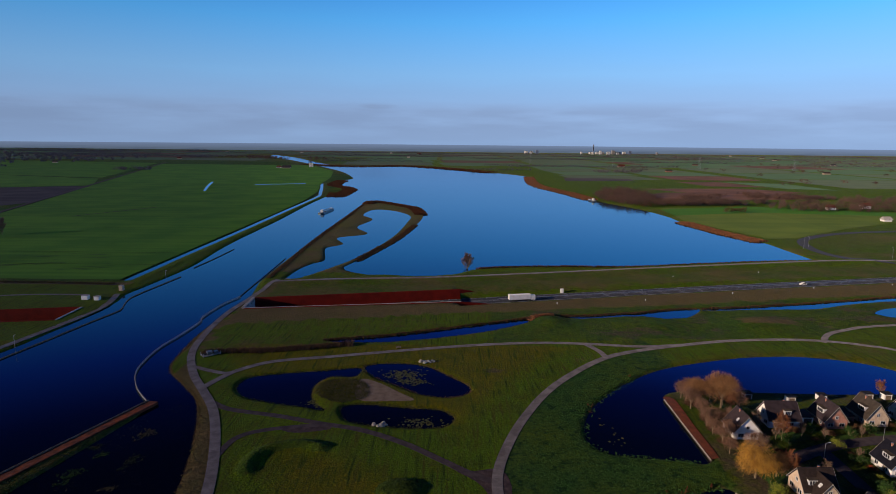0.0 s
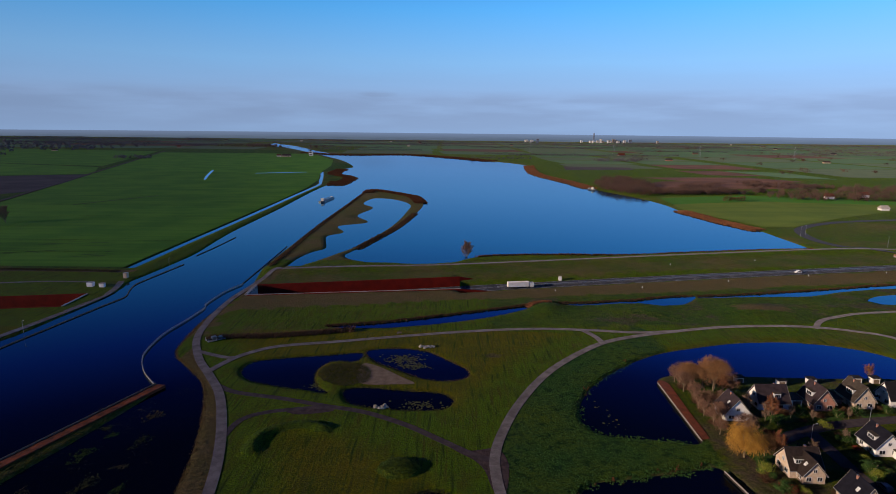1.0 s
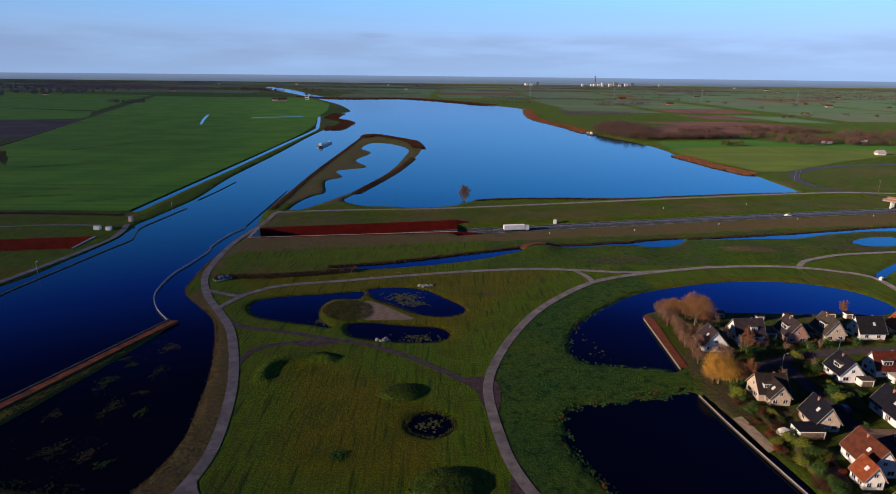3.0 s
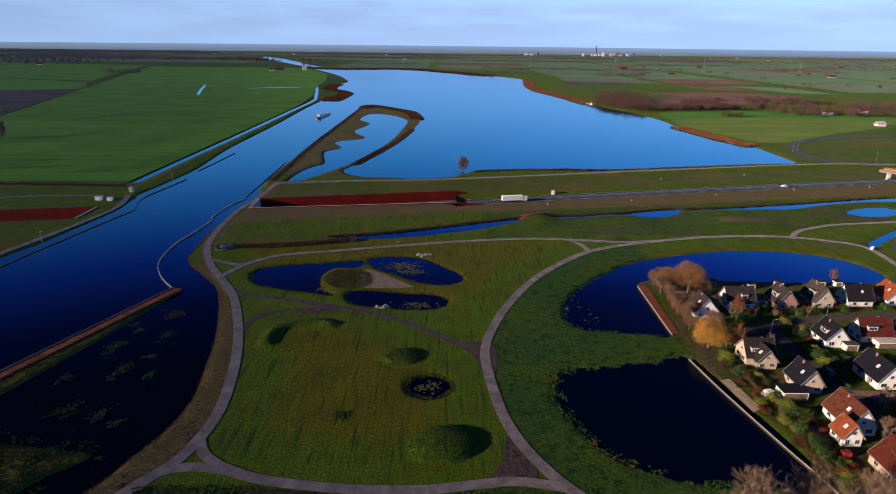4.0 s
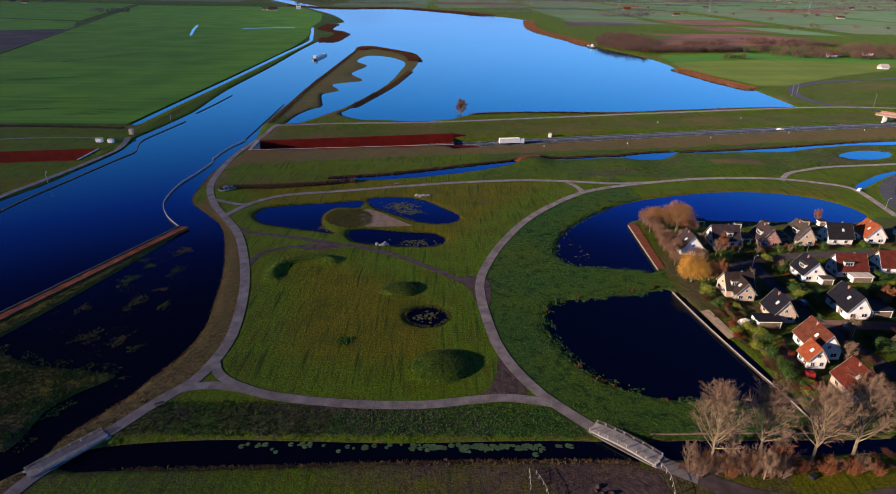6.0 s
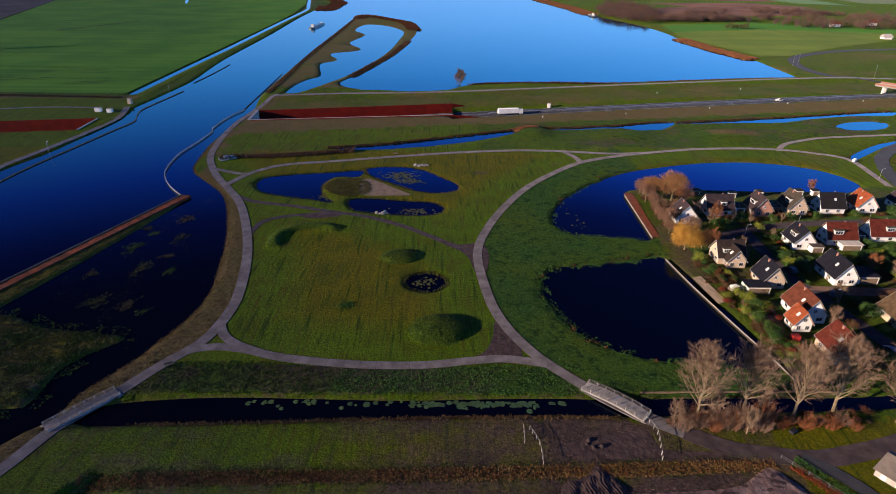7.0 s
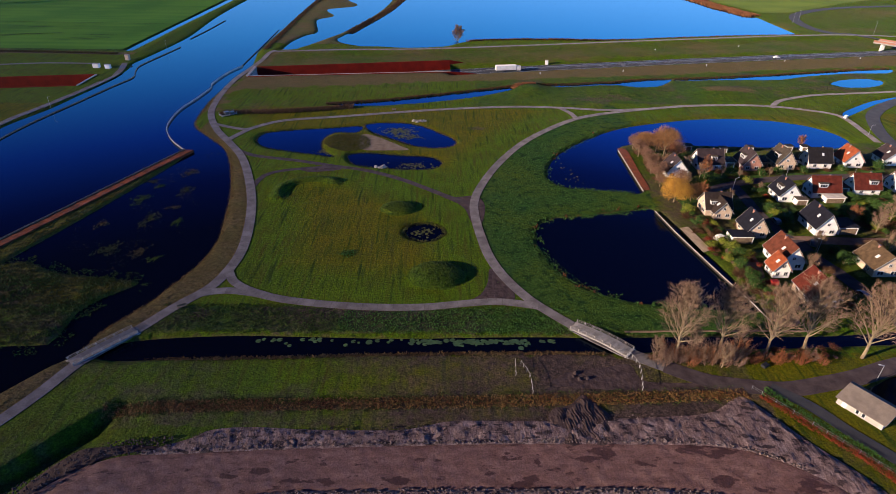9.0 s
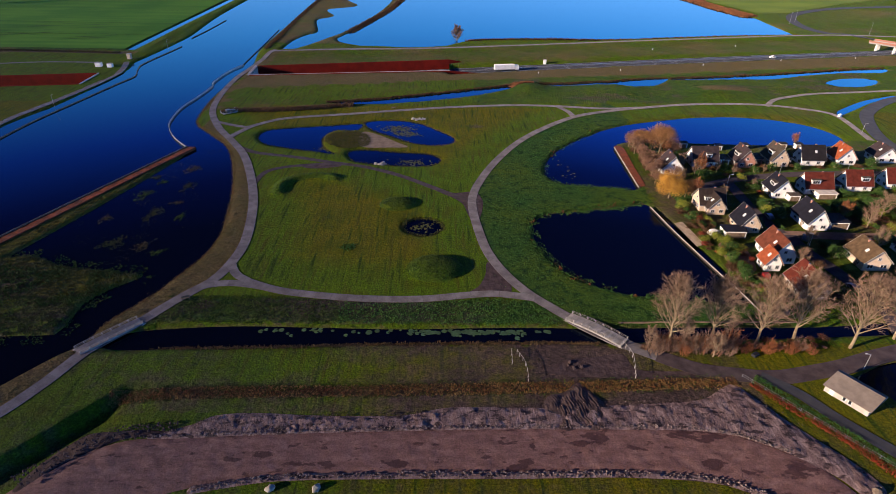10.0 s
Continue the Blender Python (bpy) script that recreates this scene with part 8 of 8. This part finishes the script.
for nm, q, mt in (("deck", (-3.5, -1.8, 0.3, 3.5, 1.8, 0.45), M_STEEL), ("pump_housing", (-1.5, -1, 0.45, 0.5, 1, 1.7), M_CARPAINT), ("pump_housing", (1.2, -0.8, 0.45, 2.8, 0.8, 1.3), M_CARPAINT), ("pipe", (-3.4, -0.3, 0.5, -1.5, 0.3, 1.0), M_BLACK)):
    bm = bmesh.new()
    box(bm, *q)
    part(nm, bm, mt, plat)
for sx in (-3.4, 0, 3.4):
    for sy in (-1.7, 1.7):
        bm = bmesh.new()
        box(bm, sx - 0.06, sy - 0.06, -1.2, sx + 0.06, sy + 0.06, 1.5)
        part("post", bm, M_STEEL, plat)
tagged(plat, "grey steel pump platform with posts in the drain", "pump")


def rocks(name, x, y, n, r, size, mat, label, seed):
    rg = random.Random(seed)
    for i in range(n):
        bm = bmesh.new()
        bmesh.ops.create_icosphere(bm, subdivisions=2, radius=1.0)
        s = size * rg.uniform(0.5, 1.2)
        for v in bm.verts:
            k = 1 + 0.6 * noise.noise(v.co * 1.3 + Vector((seed, i, 0)))
            v.co = Vector((v.co.x * s * k, v.co.y * s * 0.8 * k, v.co.z * s * 0.6 * k))
        a, d = rg.uniform(0, 6.28), r * math.sqrt(rg.random())
        px, py = x + math.cos(a) * d, y + math.sin(a) * d * 0.6
        o = part(name, bm, mat, None)
        o.matrix_world = pose(px, py, max(float(z_at([(px, py)])[0]), WL) + s * 0.3, 0, 0, rg.uniform(0, 360))
        tagged(o, label, "boulder", "boulders %d" % seed)


rocks("boulder", -7.6, 217.4, 12, 3.2, 0.8, M_STONE, "pale boulder in a pile on the pond bank", 1)
rocks("boulder", -20.5, 165.8, 14, 2.6, 0.7, M_STONE, "pale boulder at the pond edge", 2)
rocks("boulder", -26.3, 23.1, 1, 0.1, 1.3, M_STONE, "large pale boulder beside the site road", 3)
rocks("boulder", -18.5, 23.1, 1, 0.1, 1.3, M_STONE, "large pale boulder beside the site road", 4)
rocks("boulder", -25.1, 36.4, 5, 1.4, 0.7, M_CLAY, "broken clay lump on the spoil bank", 5)
rocks("boulder", 33, 54.6, 7, 2.5, 0.5, M_PEAT, "dark peat clod on the lawn", 6)
rocks("boulder", 79, 22.5, 3, 1.5, 1.2, M_TANDECK, "tan sand heap beside the site road", 7)

# lily pads
lr = random.Random(3)
V, Fc = [], []
for _ in range(150):
    u = lr.choice((lr.uniform(-5, 25), lr.uniform(-40, 30), lr.uniform(5, 22)))
    x, y, r = u, 66.6 - abs(lr.gauss(0, 0.9)), lr.uniform(0.25, 0.75)
    k = len(V)
    V.append((x, y, WL + 0.03))
    for i in range(9):
        a = 0.3 + 5.7 * i / 8
        V.append((x + r * math.cos(a), y + r * math.sin(a), WL + 0.02 + 0.02 * lr.random()))
    for i in range(8):
        Fc.append((k, k + 1 + i, k + 2 + i))
tagged(mesh_object("lily_pads", V, Fc, M_LILY), "pale green lily pads on the dark ditch", "lily pads", kind="stuff")
V, Fc = [], []
for cx, cy, sx, sy, n in ((-16, 205, 7, 5, 260), (-12, 199, 6, 3, 120), (-43, 181, 4, 3, 90), (-8, 168, 8, 3, 90), (-2.5, 116.5, 4, 3.5, 60), (52, 164, 8, 16, 22)):
    for _ in range(n):
        x, y, r = lr.gauss(cx, sx * 0.5), lr.gauss(cy, sy * 0.5), lr.uniform(0.2, 0.55)
        k = len(V)
        V.append((x, y, WL + 0.03))
        for i in range(7):
            V.append((x + r * math.cos(i * 1.05) * lr.uniform(0.6, 1.2), y + r * math.sin(i * 1.05), WL + 0.025))
        for i in range(6):
            Fc.append((k, k + 1 + i, k + 2 + i))
tagged(mesh_object("pondweed", V, Fc, M_OLIVE), "olive floating pondweed on the park ponds", "pondweed", kind="stuff")


# ---- building site in the foreground ----
def slab(name, outline, z, mat, label, cat, seed, amp=0.08, step=1.2, ridge=0.0, pools=()):
    """A sheet with uneven relief inside an outline."""
    from mathutils.geometry import delaunay_2d_cdt
    o = curve(outline, step, True)
    lo, hi = o.min(0), o.max(0)
    X, Y = np.meshgrid(np.arange(lo[0], hi[0], step), np.arange(lo[1], hi[1], step * 0.6))
    p = np.stack([X.ravel(), Y.ravel()], 1)
    d = signed(p, o)
    p = p[d > step * 0.4]
    n = len(o)
    v, _, f, *_ = delaunay_2d_cdt([Vector(tuple(q)) for q in np.vstack([o, p])], [(i, (i + 1) % n) for i in range(n)], [], 1, 1e-4)
    P = np.array([tuple(a) for a in v])
    dd = line_dist(P, np.vstack([o, o[:1]]))
    z0 = z_at(P)
    zz = [z0[i] + z(dd[i]) + amp * min(1, dd[i]) * (noise.noise(Vector((P[i, 0] * 0.5, P[i, 1] * 0.45, seed))) + 0.7 * noise.noise(Vector((P[i, 0] * 2.1, P[i, 1] * 0.8, seed))))
          + ridge * min(1, dd[i]) * (0.4 + noise.noise(Vector((P[i, 0] * 0.7, P[i, 1] * 0.5, 9.0)))) * abs(math.sin(5.2 * P[i, 0] + 0.9 * P[i, 1] + 5.0 * noise.noise(Vector((P[i, 0] * 0.22, P[i, 1] * 0.28, seed))))) for i in range(len(P))]
    F = np.array([tuple(t) for t in f])
    F = F[inside(P[F].mean(1), o)]
    ob = mesh_object(name, np.column_stack([P, zz]), F, mat, smooth=True)
    if ob.data.polygons[0].normal.z < 0:
        ob.data.flip_normals()
    soak = np.zeros(len(P))
    for cx, cy, rx, ry in pools:
        soak = np.maximum(soak, np.clip(1.5 - np.hypot((P[:, 0] - cx) / rx, (P[:, 1] - cy) / ry), 0, 1))
    ob.data.attributes.new("soaked", "FLOAT", "POINT").data.foreach_set("value", soak.astype(np.float32))
    return tagged(ob, label, cat, kind="structure")


MUD = [(-82, 10), (-72.4, 22), (-65.7, 28.9), (-57.5, 32.8), (-47.5, 34.1), (-26.5, 35.3), (-4.9, 36.1), (22.7, 36.8), (50.5, 36.7), (60.8, 34.7), (69.7, 30.0), (75.5, 22), (79, 10),
       (70, 8), (66, 17), (60.4, 21.5), (51.4, 25.2), (36.5, 26.5), (16.0, 26.2), (-4.2, 26.1), (-26.2, 25.5), (-40.2, 23.2), (-52, 18.3), (-62, 10)]
slab("road", MUD, lambda d: 0.05 + 0.17 * min(1, d), M_MUD, "wet reddish-brown mud road of the building site", "road", 1.0, 0.10, 0.8, pools=((52.2, 35.2, 5.3, 1.6), (40.5, 32.2, 2.5, 1.2), (52.5, 28.3, 2.1, 1.3), (30.2, 34.0, 4.0, 2.4), (17.7, 28.3, 3.0, 2.1), (69.0, 27.1, 3.9, 1.7), (58.7, 26.6, 2.0, 1.0), (15.6, 33.3, 2.7, 0.9), (20.0, 32.0, 0.6, 0.9), (-21.4, 28.0, 3.9, 0.9), (-29.0, 30.2, 1.3, 0.6), (-12.2, 29.3, 1.8, 0.6), (-18.7, 31.9, 1.1, 0.9), (-4.8, 28.4, 1.4, 1.3), (-3.9, 31.9, 1.0, 0.6), (-12.8, 31.4, 0.9, 0.4), (-34.4, 28.9, 1.6, 0.5), (-54.5, 29.6, 1.5, 0.4)))
slab("spoil_bank", [(-52, 34.0), (-44.4, 37.3), (-40.9, 39.4), (-33.8, 40.1), (-20.7, 39.5), (-5, 39.6), (2.7, 41.4), (6.5, 41.9), (23.3, 41.8), (36, 42.5), (48, 43.2), (56.9, 44.4), (64.3, 48.6), (67.4, 45.4), (72.1, 37.7), (78.7, 28.7), (80.8, 23), (77, 21), (73.5, 26.0), (66.6, 31.2), (58.1, 35.2), (34.4, 36.0), (9.5, 36.0), (-5, 35.6), (-26, 34.8), (-46, 33.6)],
     lambda d: 0.10 + 0.28 * min(1, d / 1.5), M_CLAY, "rutted grey clay spoil bank beside the mud road", "bank", 2.0, 0.2, 0.42, 0.14)
slab("spoil_bank", [(-40, 23.2), (-26, 25.9), (-4, 26.5), (16, 26.6), (36.5, 26.9), (52, 25.5), (62, 21.5), (61, 20), (52, 24.2), (36, 25.5), (16, 25.2), (-4, 25.1), (-26, 24.5), (-40, 22)],
     lambda d: 0.12 + 0.4 * min(1, d), M_CLAY, "low ragged clay ridge along the mud road", "bank", 3.0, 0.45, 0.36)
slab("spoil_heap", [(23.6, 41.8), (25.0, 44.9), (28.6, 46.1), (31.6, 49.0), (32.6, 48.3), (34.5, 45.7), (36.1, 43.0), (35.7, 38.9), (33.3, 36.0), (30.2, 36.6), (27.6, 35.7), (25.1, 37.1)], lambda d: 0.16 + 0.22 * min(1, d / 2.0), M_PEAT, "dark peat heap scored with digger tracks", "heap", 4.0, 0.14, 0.17, 0.26)
slab("spoil_bank", [(-70, 22), (-64, 29), (-57, 33.4), (-47, 35.0), (-58.7, 36.0), (-65.0, 35.6), (-70, 28)], lambda d: 0.12 + 0.25 * min(1, d), M_PEAT, "broken dark clay edge of the mud road", "bank", 5.0, 0.22, 0.45)


def clods(line, n, wide, size, mat, label, seed, lift=0.15):
    """Loose broken lumps strewn along a line, as one body."""
    rg = random.Random(seed)
    V, Fc = [], []
    for p in beside(curve(line, 1.5), n, -wide, wide):
        s = size * rg.uniform(0.35, 1.0) ** 1.5 * 1.5
        q = pose(p[0], p[1], lift + s * 0.25, rg.uniform(0, 60), rg.uniform(0, 60), rg.uniform(0, 360))
        k = len(V)
        for a, b, c in ((1, 0.2, 0), (-0.9, 0, 0.2), (0, 0.8, 0), (0.1, -1, 0.1), (0.1, 0, 0.8), (0, 0.1, -0.9)):
            V.append(tuple(q @ (Vector((a, b, c)) * s * rg.uniform(0.7, 1.2))))
        for a, b, c in ((0, 2, 4), (2, 1, 4), (1, 3, 4), (3, 0, 4), (2, 0, 5), (1, 2, 5), (3, 1, 5), (0, 3, 5)):
            Fc.append((k + a, k + b, k + c))
    return tagged(mesh_object("spoil_clods", V, Fc, mat), label, "clods", kind="stuff")


M_CLOD = material("pale_clay_clod", (0.22, 0.165, 0.150), (0.085, 0.058, 0.054), scale=0.8, rough=0.9, island=True, per_object=0.45)
TOP_EDGE = [(-52, 34.0), (-46, 34.4), (-26, 35.6), (-5, 36.4), (22.7, 36.9), (50.5, 36.8), (60.8, 34.8), (68, 31)]
clods(TOP_EDGE, 1100, 0.45, 0.19, M_CLOD, "broken pale clay lumps beside the mud road", 1, 0.3)
clods([(-40, 22.8), (-26, 25.2), (-4, 25.9), (16, 26.0), (36.5, 26.2), (52, 24.9), (61, 21)], 900, 0.6, 0.19, M_CLOD, "broken pale clay lumps beside the mud road", 2, 0.35)
clods([(-70, 24), (-64, 31), (-58, 34.6), (-47, 36)], 420, 1.8, 0.22, M_PEAT, "broken dark clay lumps beside the mud road", 3, 0.3)
clods([(10, 39), (30, 40), (56, 41), (66, 42), (72, 35)], 500, 3.0, 0.12, M_CLOD, "scattered clay lumps on the spoil bank", 4, 0.4)
clods([(-44, 37), (-20, 38), (4, 39)], 420, 1.6, 0.16, M_PEAT, "scattered dark lumps on the spoil bank", 5, 0.35)
slab("worn_patch", [(26, 52), (31, 56), (38, 57), (44, 58), (46, 53), (60, 52.5), (70, 51), (66, 49.5), (50, 50), (36, 50.5)], lambda d: 0.03, M_PEAT, "trampled dark soil beside the lane", "soil", 6.0, 0.05, 1.0)


# ---- vehicles and boats ----
def wheels(root, pts, r, w):
    for x, y in pts:
        bm = bmesh.new()
        bmesh.ops.create_cone(bm, cap_ends=True, segments=14, radius1=r, radius2=r, depth=w, matrix=pose(x, y, r, 90, 0, 0))
        o = part("wheel", bm, M_BLACK, root)
        bm = bmesh.new()
        bmesh.ops.create_cone(bm, cap_ends=True, segments=10, radius1=r * 0.5, radius2=r * 0.5, depth=w + 0.04, matrix=pose(x, y, r, 90, 0, 0))
        part("rim", bm, M_STEEL, o)


def car(x, y, z, rz, mat, label):
    root = empty("car", x, y, z, rz)
    bm = bmesh.new()
    prof = [(-2.1, 0.3), (2.1, 0.3), (2.15, 0.75), (1.3, 0.95), (0.6, 1.45), (-1.2, 1.48), (-2.0, 1.0), (-2.15, 0.8)]
    a, b = [bm.verts.new((p, -0.85, q)) for p, q in prof], [bm.verts.new((p, 0.85, q)) for p, q in prof]
    bm.faces.new(a), bm.faces.new(b[::-1])
    for i in range(8):
        bm.faces.new((a[i], b[i], b[(i + 1) % 8], a[(i + 1) % 8]))
    bmesh.ops.bevel(bm, geom=bm.edges[:], offset=0.07, segments=1, affect="EDGES")
    part("body", bm, mat, root)
    for s in (-1, 1):
        bm = bmesh.new()
        v = [bm.verts.new(q) for q in ((1.15, s * 0.87, 0.98), (0.55, s * 0.87, 1.38), (-1.15, s * 0.87, 1.40), (-1.75, s * 0.87, 1.02))]
        bm.faces.new(v)
        part("side_window", bm, M_GLASS, root)
    wheels(root, [(sx, sy) for sx in (-1.3, 1.3) for sy in (-0.8, 0.8)], 0.32, 0.2)
    return tagged(root, label, "car", "cars")


for x, y, r, mt, tx in ((109.5, 124, 88, M_CARPAINT, "dark grey parked car on the village street"), (114, 110.5, 60, M_CARPAINT, "dark grey parked car on the village street"), (112.5, 84, 95, M_CARPAINT, "dark grey parked car on the village street"),
                        (87, 113, 20, M_WHITE, "white parked car beside the terrace")):
    car(x, y, 0.09, r, mt, tx)
RA = math.degrees(math.atan(0.177))
car(225, float(road_y(225)) - 2.2, float(road_z(225)) + 0.02, RA + 180, M_WHITE, "white car driving on the main road")

tx0 = 43.0
truck = empty("lorry", tx0, float(road_y(tx0)) - 4.6, float(road_z(tx0)) + 0.02, RA)
for nm, q, mt in (("trailer", (-7.6, -1.27, 1.1, 5.0, 1.27, 3.95), M_WHITE), ("cab", (5.5, -1.22, 0.7, 7.8, 1.22, 3.4), M_WHITE), ("chassis", (-7.4, -0.5, 0.75, 7.0, 0.5, 1.08), M_BLACK), ("windscreen", (7.78, -1.05, 1.9, 7.84, 1.05, 2.9), M_GLASS)):
    bm = bmesh.new()
    box(bm, *q)
    if nm in ("trailer", "cab"):
        bmesh.ops.bevel(bm, geom=bm.edges[:], offset=0.06, segments=1, affect="EDGES")
    part(nm, bm, mt, truck)
wheels(truck, [(sx, sy) for sx in (-6.2, -4.9, -3.6, 4.0, 6.6) for sy in (-1.1, 1.1)], 0.5, 0.3)
tagged(truck, "white articulated lorry with a box trailer on the main road", "lorry")


def barge(x, y, rz, L, W, label):
    root = empty("barge", x, y, WL, rz)
    bm = bmesh.new()
    prof = [(-L / 2, 0), (-L / 2 + 2, W / 2), (L / 2 - 5, W / 2), (L / 2, 0.6), (L / 2, -0.6), (L / 2 - 5, -W / 2), (-L / 2 + 2, -W / 2)]
    prism(bm, prof, -0.8, 1.6)
    part("hull", bm, M_CARPAINT, root)
    for nm, q, mt in (("hatch_cover", (-L / 2 + 14, -W / 2 + 0.8, 1.6, L / 2 - 8, W / 2 - 0.8, 2.2), M_CARPAINT), ("wheelhouse", (-L / 2 + 5, -W / 2 + 2.0, 1.6, -L / 2 + 10, W / 2 - 2.0, 4.4), M_WHITE), ("foredeck", (L / 2 - 6, -1.6, 1.6, L / 2 - 3, 1.6, 2.4), M_WHITE)):
        bm = bmesh.new()
        box(bm, *q)
        part(nm, bm, mt, root)
    return tagged(root, label, "barge")


barge(-150, 712, 86, 52, 7.4, "dark cargo barge with a white wheelhouse on the canal")
barge(220, 876, 100, 24, 6, "white houseboat moored at the lake shore")


# overpass at the far end of the main road
ov = empty("overpass", 309, 383, 0, -52)
for nm, q, mt in (("deck", (0, -5, 4.6, 72, 5, 5.5), M_CONC), ("parapet", (0, -5.3, 5.5, 72, -4.9, 6.6), M_PINK), ("parapet", (0, 4.9, 5.5, 72, 5.3, 6.6), M_PINK)):
    bm = bmesh.new()
    box(bm, *q)
    part(nm, bm, mt, ov)
for x in (5, 16, 32, 58):
    for y in (-3.5, 0, 3.5):
        bm = bmesh.new()
        bmesh.ops.create_cone(bm, cap_ends=True, segments=10, radius1=0.55, radius2=0.55, depth=7.0, matrix=Matrix.Translation((x, y, 1.2)))
        part("column", bm, M_WHITE, ov)
for x0, x1 in ((66, 72),):
    bm = bmesh.new()
    box(bm, x0, -6, -1, x1, 6, 4.6)
    part("abutment", bm, M_CONC, ov)
tagged(ov, "concrete overpass with pink parapets over the main road", "overpass")

# small finds
box_thing("landing_stage", -15.8, 359.5, 0.05, 8, 2.4, 0.5, M_WOOD, "dark landing stage at the lake edge", "landing stage", 3)
box_thing("weir", -101.5, 345, -0.4, 6, 1.2, 1.2, M_CONC, "pale concrete weir between pool and canal", "weir", 0)
box_thing("awning", 91.5, 89.2, 0, 1.9, 1.5, 1.5, M_REDCLOTH, "bright red garden awning beside the terrace", "awning", 0)
box_thing("utility_cabinet", 196, 229.5, 0, 2.5, 1.2, 1.2, M_WHITE, "white culvert railing at the ditch end", "cabinet", 40)
box_thing("litter_bin", 74, 57.8, 0, 1.6, 1.0, 0.6, M_BLACK, "dark grey box beside the hedge", "bin", 30)
